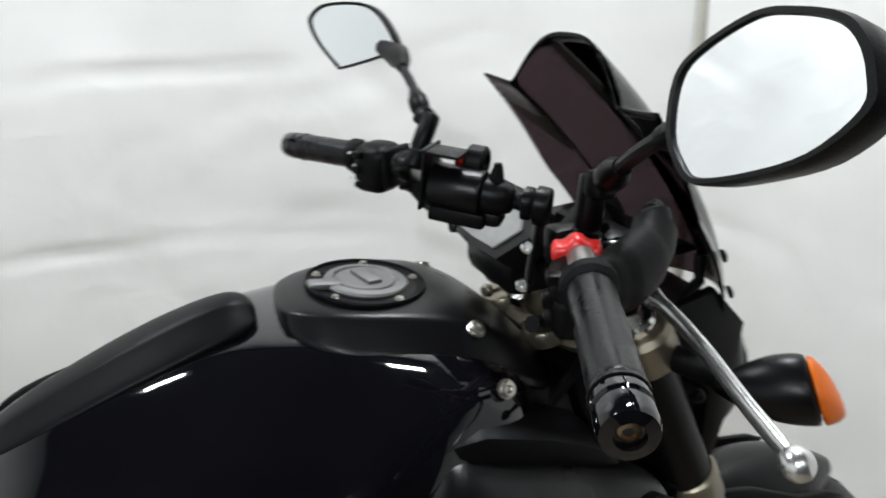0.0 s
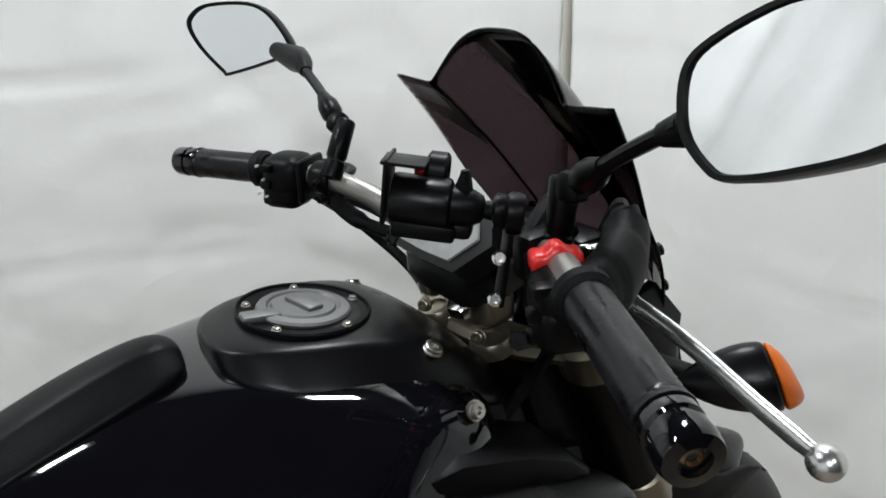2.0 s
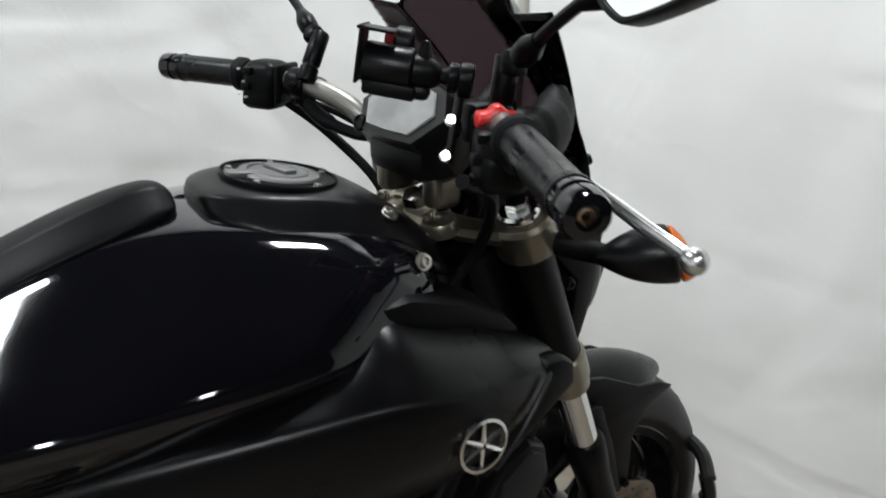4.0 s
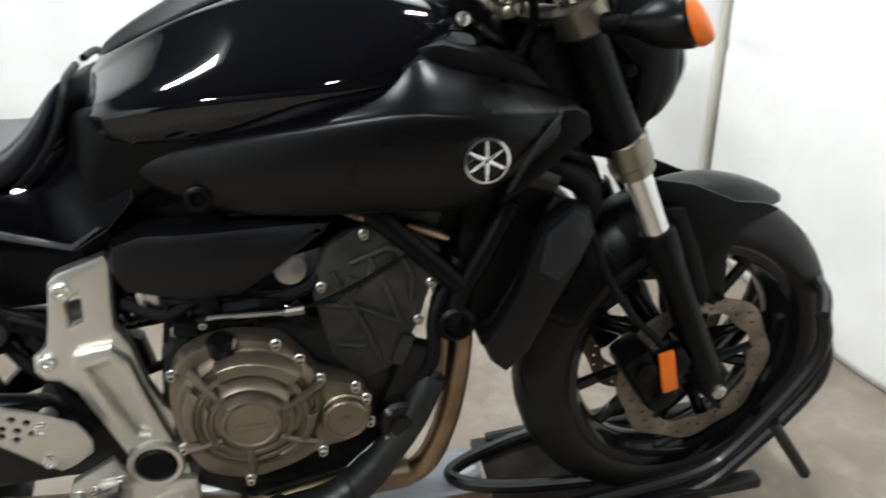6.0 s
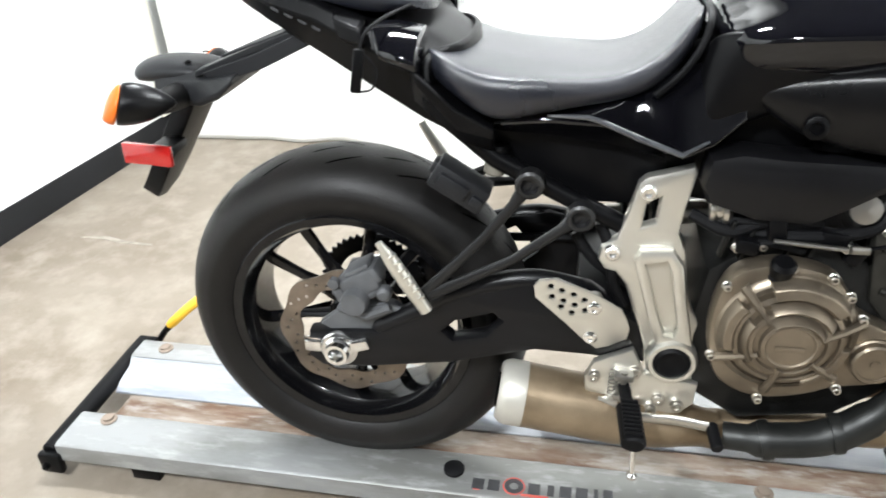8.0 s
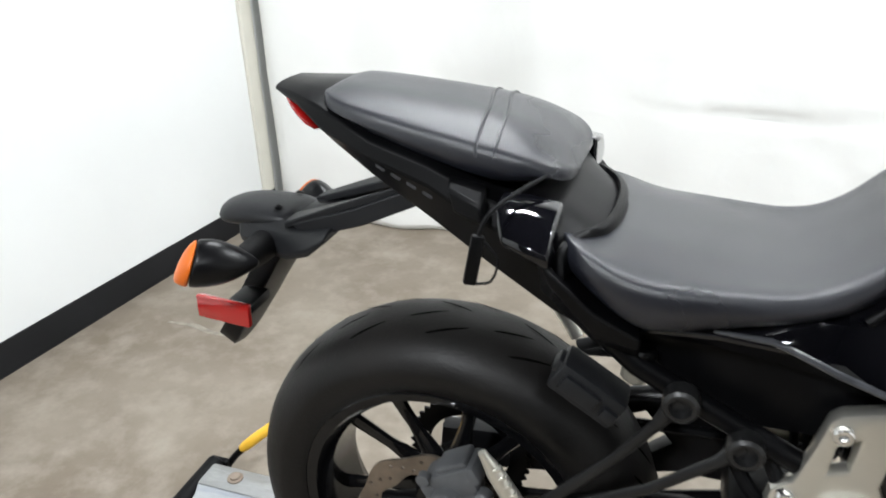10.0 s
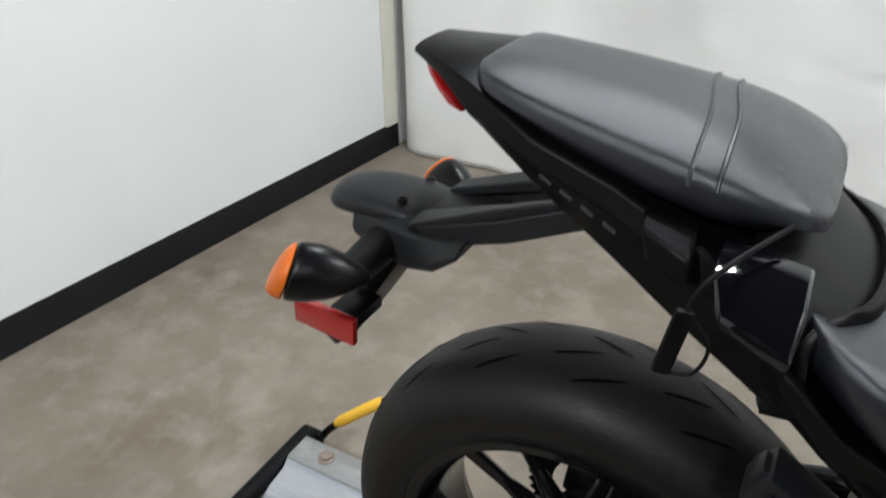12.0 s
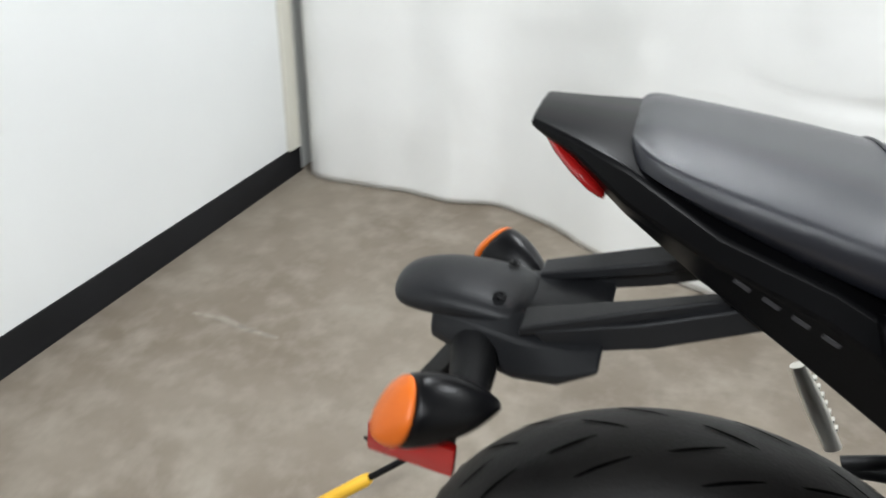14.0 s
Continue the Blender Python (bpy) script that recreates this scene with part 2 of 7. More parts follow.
def spline(pts, k=6, closed=False):
    """Catmull-Rom points through pts."""
    P = [Vector(p) for p in pts]
    n, out = len(P), []
    for i in range(n if closed else n - 1):
        a = P[(i - 1) % n] if closed or i > 0 else P[0] * 2 - P[1]
        b, c = P[i], P[(i + 1) % n]
        d = P[(i + 2) % n] if closed or i + 2 < n else P[-1] * 2 - P[-2]
        for j in range(k):
            t = j / k
            out.append(0.5 * (2 * b + (c - a) * t + (2 * a - 5 * b + 4 * c - d) * t * t + (3 * b - a - 3 * c + d) * t ** 3))
    if not closed:
        out.append(P[-1])
    return out


def tube(bm, pts, r, n=12, closed=False, squash=None):
    """A round bar along pts; r: one radius or one for each point; squash: (w, h) factors across the bar."""
    P = [Vector(p) for p in pts]
    m = len(P)
    rs = list(r) if isinstance(r, (list, tuple)) else [r] * m
    up, rings = None, []
    for i, p in enumerate(P):
        a, b = (P[(i - 1) % m], P[(i + 1) % m]) if closed else (P[max(i - 1, 0)], P[min(i + 1, m - 1)])
        d = (b - a).normalized()
        if up is None:
            up = Vector((0, 0, 1)) if abs(d.z) < 0.9 else Vector((1, 0, 0))
        side = d.cross(up).normalized()
        up = side.cross(d).normalized()
        w, h = squash or (1, 1)
        rings.append([bm.verts.new(p + (side * math.cos(t) * w + up * math.sin(t) * h) * rs[i]) for t in (2 * math.pi * j / n for j in range(n))])
    for i in range(m if closed else m - 1):
        A, B = rings[i], rings[(i + 1) % m]
        for j in range(n):
            bm.faces.new((A[j], A[(j + 1) % n], B[(j + 1) % n], B[j]))
    if not closed:
        bm.faces.new(rings[0])
        bm.faces.new(rings[-1])
    return bm


def lathe(bm, profile, centre, axis, n=32, closed=False, mat=0):
    """Revolves (radius, along) round the axis through centre; closed: the profile is a loop."""
    c, d = Vector(centre), Vector(axis).normalized()
    u = d.orthogonal().normalized()
    v = d.cross(u)
    rings = [[bm.verts.new(c + d * a + (u * math.cos(t) + v * math.sin(t)) * max(r, 1e-5)) for t in (2 * math.pi * j / n for j in range(n))] for r, a in profile]
    m = len(rings)
    for i in range(m if closed else m - 1):
        A, B = rings[i], rings[(i + 1) % m]
        for j in range(n):
            f = bm.faces.new((A[j], A[(j + 1) % n], B[(j + 1) % n], B[j]))
            f.material_index = mat
    if not closed:
        for ring, (r, a) in ((rings[0], profile[0]), (rings[-1], profile[-1])):
            if r > 1e-4:
                bm.faces.new(ring).material_index = mat
    return bm


def cyl(bm, a, b, r, n=16, r2=None, chamfer=0.0):
    a, b = Vector(a), Vector(b)
    L = (b - a).length
    r2 = r if r2 is None else r2
    ch = min(chamfer, L / 3)
    prof = [(r - ch, 0), (r, ch), (r2, L - ch), (r2 - ch, L)] if ch else [(r, 0), (r2, L)]
    return lathe(bm, prof, a, b - a, n)


def rbox(bm, centre, size, bev=0.004, rot=None, seg=2, mat=0):
    """A box with rounded edges; rot: a 3x3 or 4x4 turn."""
    g = bmesh.ops.create_cube(bm, size=1)
    vs = g["verts"]
    for v in vs:
        v.co = Vector((v.co.x * size[0], v.co.y * size[1], v.co.z * size[2]))
    es = list({e for v in vs for e in v.link_edges})
    if bev:
        r = bmesh.ops.bevel(bm, geom=es, offset=min(bev, min(size) * 0.45), segments=seg, affect="EDGES", profile=0.5)
        vs = list({v for f in r["faces"] for v in f.verts} | {v for v in vs if v.is_valid})
    m = Matrix.Translation(centre) @ (rot.to_4x4() if rot is not None else Matrix.Identity(4))
    bmesh.ops.transform(bm, matrix=m, verts=vs)
    return bm


def plate(outlines, y0, y1, bev=0.003, curve=0, bm=None):
    """A flat casting: outlines in (x, z), the first the rim and the rest holes, between two sides y0 and y1; curve: points to round each span with."""
    cu = bpy.data.curves.new("outline", "CURVE")
    cu.dimensions, cu.fill_mode = "2D", "BOTH"
    w = abs(y1 - y0)
    b = min(bev, w * 0.45)
    cu.extrude, cu.bevel_depth, cu.bevel_resolution, cu.offset = w / 2 - b, b, 1, -b
    for k, o in enumerate(outlines):
        pts = [(p[0], p[1], 0) for p in o]
        if curve and len(pts) > 3:
            pts = [tuple(p) for p in spline(pts, curve, True)]
        s = cu.splines.new("POLY")
        s.points.add(len(pts) - 1)
        for q, p in zip(s.points, pts):
            q.co = (*p, 1)
        s.use_cyclic_u = True
    ob = bpy.data.objects.new("outline", cu)
    me = ob.to_mesh()
    out = bm or bmesh.new()
    old = set(out.verts)
    out.from_mesh(me)
    for v in out.verts:
        if v not in old:
            x, z, h = v.co
            v.co = (x, (y0 + y1) / 2 + h, z)
    ob.to_mesh_clear()
    bpy.data.objects.remove(ob)
    bpy.data.curves.remove(cu)
    bmesh.ops.remove_doubles(out, verts=[v for v in out.verts if v not in old], dist=1e-5)
    return out


def ring_pts(cx, cz, r, n=16, a0=0.0):
    return [(cx + r * math.cos(a0 + 2 * math.pi * i / n), cz + r * math.sin(a0 + 2 * math.pi * i / n)) for i in range(n)]


def loft(bm, rings, closed=True, caps=True):
    V = [[bm.verts.new(p) for p in ring] for ring in rings]
    n = len(V[0])
    for A, B in zip(V, V[1:]):
        for j in range(n if closed else n - 1):
            bm.faces.new((A[j], A[(j + 1) % n], B[(j + 1) % n], B[j]))
    if caps and closed:
        bm.faces.new(V[0])
        bm.faces.new(V[-1])
    return bm


def loft_sym(sections):
    """A body mirrored about y = 0 from half sections (x, [(y, z), ...]) that run from the top's middle to the bottom's."""
    bm = bmesh.new()
    rings = []
    for x, half in sections:
        right = [(x, -y, z) for y, z in half]
        left = [(x, y, z) for y, z in reversed(half)]
        if half[0][0] == 0:
            left = left[:-1]
        if half[-1][0] == 0:
            left = left[1:]
        rings.append(right + left)
    return loft(bm, rings)


def bolt(bm, p, axis, r=0.006, h=0.006, socket=True):
    """A socket-head bolt standing on p."""
    lathe(bm, [(r * 1.25, 0), (r * 1.25, h * 0.25), (r, h * 0.35), (r, h * 0.9), (r * 0.85, h), (r * 0.5, h), (r * 0.45, h * 0.5), (0, h * 0.5)], p, axis, 12)
    return bm


def bolts(name, places, axis, r, h, material, parent, label=""):
    """Alike bolts, each a part of its own on one mesh."""
    bm = bmesh.new()
    bolt(bm, (0, 0, 0), axis, r, h)
    first = part(name, bm, material, parent, label)
    first.location = places[0]
    for p in places[1:]:
        ob = new(name, first.data)
        ob.parent, ob.location = parent, p
    return first


# ---- the room ----
def slab(name, corners, z0, z1, material, label, category, kind="structure"):
    """A slab on a plan of corners between two heights."""
    bm = bmesh.new()
    loft(bm, [[(x, y, z0) for x, y in corners], [(x, y, z1) for x, y in corners]])
    return tagged(part(name, bm, material), label, category, "", kind)


slab("floor", [(-2.2, -3.0), (3.4, -3.0), (3.4, 2.4), (-2.2, 2.4)], FLOOR - 0.2, FLOOR, CONCRETE, "stained grey-brown concrete workshop floor", "floor")
# unseen ceiling and south wall, darkened so the gloss black reflects little light
slab("ceiling", [(-2.2, -3.0), (3.4, -3.0), (3.4, 2.4), (-2.2, 2.4)], CEIL, CEIL + 0.15, CEILP, "unseen ceiling, kept dark for black reflections", "ceiling")
slab("wall_south", [(-2.2, -3.15), (3.4, -3.15), (3.4, -3.0), (-2.2, -3.0)], FLOOR, CEIL, DARKW, "unseen wall, kept dark for black reflections", "wall")
slab("wall_north", [(-2.2, 2.4), (3.4, 2.4), (3.4, 2.55), (-2.2, 2.55)], FLOOR, CEIL, WALLP, "plain white painted wall behind the sheet", "wall")
slab("wall_east", [(3.4, -3.0), (3.55, -3.0), (3.55, 2.4), (3.4, 2.4)], FLOOR, CEIL, WALLP, "plain white painted wall behind the sheet", "wall")
# the white wall behind the tail stands a little askew
WA, WB = Vector((-1.85, -3.0)), Vector((-1.285, 2.4))
wd = (WB - WA).normalized()
wn = Vector((wd.y, -wd.x))


def along_wall(s, off):
    p = WA + wd * s + wn * off
    return (p.x, p.y)


WL = (WB - WA).length
slab("wall_west", [along_wall(0, -0.15), along_wall(WL, -0.15), along_wall(WL, 0), along_wall(0, 0)], FLOOR, CEIL, WALLP, "smooth white painted wall with faint scuffs", "wall")
SC = WL - 0.70
bm = bmesh.new()
prof = [(0.0, FLOOR), (0.011, FLOOR), (0.008, FLOOR + 0.012), (0.006, FLOOR + 0.096), (0.004, FLOOR + 0.1), (0.0, FLOOR + 0.1)]
loft(bm, [[(*along_wall(0.0, o), z) for o, z in prof], [(*along_wall(SC, o), z) for o, z in prof]])
tagged(part("baseboard", bm, BASEB), "black rubber cove base along the white wall", "baseboard", "", "structure")
bm = bmesh.new()
for s0, s1, h in ((SC - 0.075, SC - 0.012, 0.016), (SC - 0.012, SC + 0.004, 0.007)):
    loft(bm, [[(*along_wall(s0, o), z) for o, z in ((0, FLOOR + 0.1), (h, FLOOR + 0.1), (h, CEIL), (0, CEIL))], [(*along_wall(s1, o), z) for o, z in ((0, FLOOR + 0.1), (h, FLOOR + 0.1), (h, CEIL), (0, CEIL))]])
tagged(part("trim", bm, CREAM, bevel=0.003), "cream vertical corner batten on the white wall", "trim", "", "structure")


def sheet(name, base, seed, label, folds=0.02, drop=0.0):
    """A hanging sheet over a wavy base line in plan, with soft folds and creases."""
    P = spline([(x, y, 0) for x, y in base], 24)
    rnd = random.Random(seed)
    ph = [rnd.uniform(0, 6.28) for _ in range(6)]
    rows = 130
    bm = bmesh.new()
    V = []
    run = [0.0]
    for a, b in zip(P, P[1:]):
        run.append(run[-1] + (b - a).length)
    for i, p in enumerate(P):
        a, b = P[max(i - 1, 0)], P[min(i + 1, len(P) - 1)]
        d = (b - a).normalized()
        nrm = Vector((-d.y, d.x, 0))
        s = run[i]
        col = []
        for j in range(rows + 1):
            h = (CEIL - FLOOR - 0.004) * j / rows
            w = folds * (1 + 2.2 * math.exp(-s / 0.7) + 1.3 * math.exp(-((s - 1.3) / 0.75) ** 2)) * (0.5 * math.sin(5.3 * s + ph[0] + 0.25 * h) + 0.32 * math.sin(11.7 * s + ph[1] - 0.5 * h) + 0.12 * math.sin(23 * s + ph[2]))
            crease = 0.009 * noise.noise(Vector((s * 2.2, h * 1.8, seed))) + 0.003 * noise.noise(Vector((s * 4.0 + 9, h * 4.0, seed)))
            for q, fold in ((1.1, 0.006), (2.3, 0.003)):
                n1 = noise.noise(Vector((s * q + 0.35 * h, h * q * 1.1 - 0.2 * s, seed + q)))
                crease += fold * max(0.0, 1 - abs(n1) / 0.13) * (0.5 + noise.noise(Vector((s * 0.9, h * 0.9, seed + 7))))
            ridge = 0.006 * max(0.0, 1 - abs(((h + 0.03 * noise.noise(Vector((s * 1.5, 3.1, seed)))) % 0.42) - 0.21) / 0.014) * max(0.0, 0.5 + 1.5 * noise.noise(Vector((s * 1.2, h, seed + 3))))
            col.append(bm.verts.new((p.x + nrm.x * (w + crease + ridge), p.y + nrm.y * (w + crease + ridge), FLOOR + 0.004 + h)))
        V.append(col)
    for A, B in zip(V, V[1:]):
        for j in range(rows):
            bm.faces.new((A[j], B[j], B[j + 1], A[j + 1]))
    return tagged(part(name, bm, SHEET, smooth=180, solid=0.003), label, "sheet curtain", "sheet curtains", "thing")


sheet("hanging_sheet", [(-1.345, 1.75), (-1.29, 1.67), (-1.15, 1.635), (-0.9, 1.68), (-0.62, 1.69), (-0.3, 1.53), (-0.1, 1.43), (0.4, 1.32), (1.1, 1.15), (1.7, 1.02), (1.985, 0.965)], 3, "white hanging vinyl sheet with soft folds beside the motorcycle")
sheet("hanging_sheet", [(1.99, 0.952), (2.0, 0.75), (2.03, 0.34), (2.1, -0.05), (2.2, -0.5), (2.35, -1.2), (2.4, -2.6)], 8, "white hanging vinyl sheet with creases ahead of the front wheel", folds=0.012)
bm = bmesh.new()
rbox(bm, (2.01, 0.985, (CEIL + FLOOR) / 2), (0.05, 0.03, CEIL - FLOOR - 0.004), 0.004)
tagged(part("corner_post", bm, CREAM), "slim cream post where two white sheets meet", "post", "", "thing")

# ---- ceiling lights ----
for lx, ly, lr, lw, ll in LIGHTS:
    e = ll / 2
    fx = new("ceiling_light")
    fx.matrix_world = pose(lx, ly, CEIL, 0, 0, lr)
    bm = bmesh.new()
    plate([[(-e - 0.04, -0.085), (e + 0.04, -0.085), (e + 0.04, 0.085), (-e - 0.04, 0.085)], [(-e - 0.002, -0.062), (e + 0.002, -0.062), (e + 0.002, 0.062), (-e - 0.002, 0.062)]], -0.04, 0.04, 0.004, bm=bm)
    bmesh.ops.transform(bm, matrix=pose(0, 0, -0.042, 90), verts=bm.verts)
    part("housing", bm, FIXT, fx)
    bm = bmesh.new()
    rbox(bm, (0, 0, -0.04), (ll, 0.122, 0.012), 0.002)
    part("diffuser", bm, GLOW, fx, "lit white diffuser")
    tagged(fx, "white enamelled fluorescent ceiling light, switched on", "ceiling light", "ceiling lights")

# ---- the lift the motorcycle stands on ----
lift = tagged(new("motorcycle_lift"), "worn galvanised steel motorcycle lift with a rusty wheel channel", "motorcycle lift")
LX0, LX1 = -0.625, 1.42


def rail(prof, name, mat, label, x1=LX1):
    """A folded sheet rail from its (y, z) line, 4 mm thick."""
    bm = bmesh.new()
    under = [(y, z - 0.005) for y, z in reversed(prof)]
    loft(bm, [[(x, y, z) for y, z in prof + under] for x in (LX0, x1)])
    return part(name, bm, mat, lift, label, bevel=0.0015)


rail([(-0.157, -0.006), (-0.155, 0.026), (-0.149, 0.03), (-0.06, 0.03), (-0.053, 0.027), (-0.022, -0.008)], "side_rail", ZINC, "grey galvanised side rail")
rail([(0.203, -0.006), (0.201, 0.026), (0.195, 0.03), (0.142, 0.03), (0.136, 0.028)], "side_rail", ZINC, "grey galvanised side rail", 0.86)
rail([(0.1355, 0.0275), (0.12, 0.012), (0.075, 0.004), (0.052, -0.009)], "sloped_rail", BLUEZ, "blue-grey worn sloped rail", 1.06)
bm = bmesh.new()
rbox(bm, ((LX0 + LX1) / 2 + 0.02, 0.015, -0.017), (LX1 - LX0 - 0.04, 0.085, 0.008), 0.001)
part("wheel_channel", bm, RUST, lift, "rusty brown wheel channel")
for x in (-0.45, 0.3, 1.0, 1.38):
    bm = bmesh.new()
    rbox(bm, (x, 0.01 if x < 0.9 else -0.015, -0.041), (0.06, 0.3 if x < 0.9 else 0.25, 0.036), 0.003)
    part("cross_member", bm, SATIN, lift)
bm = bmesh.new()
cyl(bm, (LX0 - 0.022, -0.15, 0.0), (LX0 - 0.022, 0.23, 0.0), 0.02, 16, chamfer=0.004)
part("end_bar", bm, RUBBER, lift, "black rubber-covered end bar")
for y in (-0.158, 0.236):
    bm = bmesh.new()
    rbox(bm, (LX0 - 0.018, y, -0.018), (0.05, 0.018, 0.05), 0.006)
    bolt(bm, (LX0 - 0.026, y - 0.009 if y < 0 else y + 0.009, -0.022), (0, -1 if y < 0 else 1, 0), 0.007, 0.008)
    part("end_bracket", bm, SATIN, lift, "black end bracket")
for x in (-0.553, 0.75, 1.2):
    for y in (-0.072, 0.17) if x < 1 else (-0.072,):
        bm = bmesh.new()
        lathe(bm, [(0.017, 0), (0.017, 0.003), (0.012, 0.004), (0.011, 0.009), (0, 0.01)], (x, y, 0.03), (0, 0, 1), 14)
        part("bolt", bm, surface("rusty_bolt", (0.25, 0.2, 0.16), 0.6, 0.5, vary=0.3) if x < -0.5 and y < 0 else bpy.data.materials["rusty_bolt"], lift, "rusty bolt")
bm = bmesh.new()
lathe(bm, [(0.02, 0), (0.02, 0.006), (0.012, 0.01), (0, 0.01)], (0.19, -0.1, 0.03), (0, 0, 1), 16)
part("rubber_plug", bm, RUBBER, lift, "black rubber plug")
# the lift's printed mark, as plain shapes: a row of bars with a ring in it, two red dashes and a smaller row
for k, (x, w) in enumerate(((0.245, 0.018), (0.27, 0.018), (0.334, 0.018), (0.36, 0.01), (0.383, 0.018), (0.408, 0.018), (0.43, 0.006), (0.448, 0.014))):
    bm = bmesh.new()
    rbox(bm, (0.24 + (x - 0.245) * 1.16, -0.127 + 0.001 * k, 0.0307), (w * 1.2, 0.025, 0.0012), 0)
    part("printed_bar", bm, DARKMARK, lift)
bm = bmesh.new()
lathe(bm, [(0.017, 0.0), (0.017, 0.0012), (0.0085, 0.0012), (0.0085, 0.0)], (0.306, -0.123, 0.0301), (0, 0, 1), 28, closed=True)
part("printed_ring", bm, DARKMARK, lift)
bm = bmesh.new()
lathe(bm, [(0.0205, 0.0), (0.0205, 0.001), (0.0182, 0.001), (0.0182, 0.0)], (0.306, -0.123, 0.0301), (0, 0, 1), 28, closed=True)
part("printed_ring", bm, REDMARK, lift, "red printed ring")
for x, y, w in ((0.345, -0.141, 0.05), (0.2375, -0.1385, 0.012), (0.462, -0.14, 0.03)):
    bm = bmesh.new()
    rbox(bm, (x, y, 0.0305), (w, 0.005, 0.0009), 0)
    part("printed_dash", bm, REDMARK, lift, "red printed dash")
for k in range(5):
    bm = bmesh.new()
    rbox(bm, (0.36 + 0.022 * k, -0.1485, 0.0305), (0.016, 0.007, 0.0009), 0)
    part("printed_bar", bm, DARKMARK, lift)
bm = bmesh.new()
tube(bm, spline([(-0.63, 0.245, -0.02), (-0.605, 0.25, 0.015), (-0.575, 0.256, 0.045)], 5), 0.008, 10)
rod = part("release_lever", bm, SATIN, lift, "black steel lever rod")
bm = bmesh.new()
tube(bm, spline([(-0.588, 0.253, 0.035), (-0.535, 0.265, 0.082), (-0.49, 0.285, 0.115)], 5), [0.009] + [0.012] * 9 + [0.01], 12)
part("grip", bm, YELLOW, rod, "yellow rubber grip")
bm = bmesh.new()
tube(bm, [(-0.492, 0.284, 0.114), (-0.43, 0.31, 0.16)], 0.006, 10)
part("lever_tip", bm, SATIN, rod)

# ---- the wheel chock ----
chock = tagged(new("wheel_chock"), "black tubular steel wheel chock holding the front wheel", "wheel chock")
CK = surface("gloss_black_tube", (0.007, 0.007, 0.007), 0.36, vary=0.3, grain=200, bump=0.05, coat=0.08, spec=0.3)
for s in (-1, 1):
    y = -0.085 if s < 0 else 0.12
    for dz, dx in ((0, 0), (-0.045, 0.012)):
        bm = bmesh.new()
        tube(bm, spline([(1.08, y, 0.055 + dz), (1.25, y, 0.065 + dz), (1.42, y, 0.085 + dz), (1.5, y, 0.14 + dz), (1.6 + dx, y, 0.27 + dz), (1.622 + dx, y, 0.34 + dz), (1.615 + dx, y - s * 0.01, 0.39 + dz)], 5), 0.0125, 10)
        part("side_tube", bm, CK, chock)
    bm = bmesh.new()
    rbox(bm, (1.3, y, 0.038), (0.5, 0.03, 0.022), 0.004)
    part("base_bar", bm, CK, chock)
    bm = bmesh.new()
    tube(bm, [(1.55, y + s * 0.01, 0.18), (1.64, y + s * 0.012, 0.04)], 0.011, 10)
    part("strut", bm, CK, chock)
bm = bmesh.new()
tube(bm, spline([(1.61, -0.085, 0.39), (1.635, -0.04, 0.41), (1.64, 0.04, 0.415), (1.632, 0.09, 0.41), (1.61, 0.12, 0.39)], 5), 0.0125, 10)
part("front_hoop", bm, CK, chock)
bm = bmesh.new()
tube(bm, spline([(1.24, -0.035, 0.058), (1.12, -0.012, 0.05), (1.03, 0.015, 0.047), (0.992, 0.045, 0.048), (1.01, 0.068, 0.05), (1.08, 0.092, 0.055), (1.16, 0.108, 0.06), (1.26, 0.115, 0.066)], 6), 0.013, 10)
part("rear_cradle", bm, CK, chock)
bm = bmesh.new()
rbox(bm, (1.25, -0.01, 0.0355), (0.38, 0.27, 0.009), 0.003)
part("cradle_base", bm, surface("dusty_black_plate", (0.012, 0.011, 0.01), 0.75, spec=0.12, vary=0.5, scale=14, other=(0.028, 0.023, 0.019), grain=200, bump=0.15), chock, "dusty black base plate")

bm = bmesh.new()
plate([[(-1.215, 0.797), (-1.12, 0.808), (-1.05, 0.786), (-0.955, 0.78), (-0.95, 0.769), (-1.06, 0.77), (-1.14, 0.79), (-1.22, 0.788)]], 0, 0.0012, 0.0003, bm=bm)
bmesh.ops.transform(bm, matrix=Matrix(((1, 0, 0, 0), (0, 0, 1, 0), (0, 1, 0, 0), (0, 0, 0, 1))), verts=bm.verts)
mark = part("paint_mark", bm, surface("pale_floor_paint", (0.245, 0.22, 0.18), 0.6, vary=0.3, scale=30))
mark.location = (0, 0, FLOOR + 0.0002)
tagged(mark, "pale worn paint streak on the concrete floor", "paint mark", "", "structure")


# ---- the motorcycle ----
bike = tagged(new("motorcycle"), "gloss and matte black naked motorcycle standing upright on the lift", "motorcycle")
bike.matrix_world = pose(0, 0, 0, -1.5, 0, 0)
RX = Vector((1, 0, 0))
# the steering turned slightly to the left about the raked head
SA, SD = Vector((1.074, 0, 0.9)), Vector((-0.385, 0, 0.923)).normalized()
STEER = Matrix.Translation(SA) @ Matrix.Rotation(radians(3.5), 4, SD) @ Matrix.Translation(-SA)


def spart(*a, **k):
    """A part that turns with the steering."""
    ob = part(*a, **k)
    ob.matrix_basis = STEER
    return ob


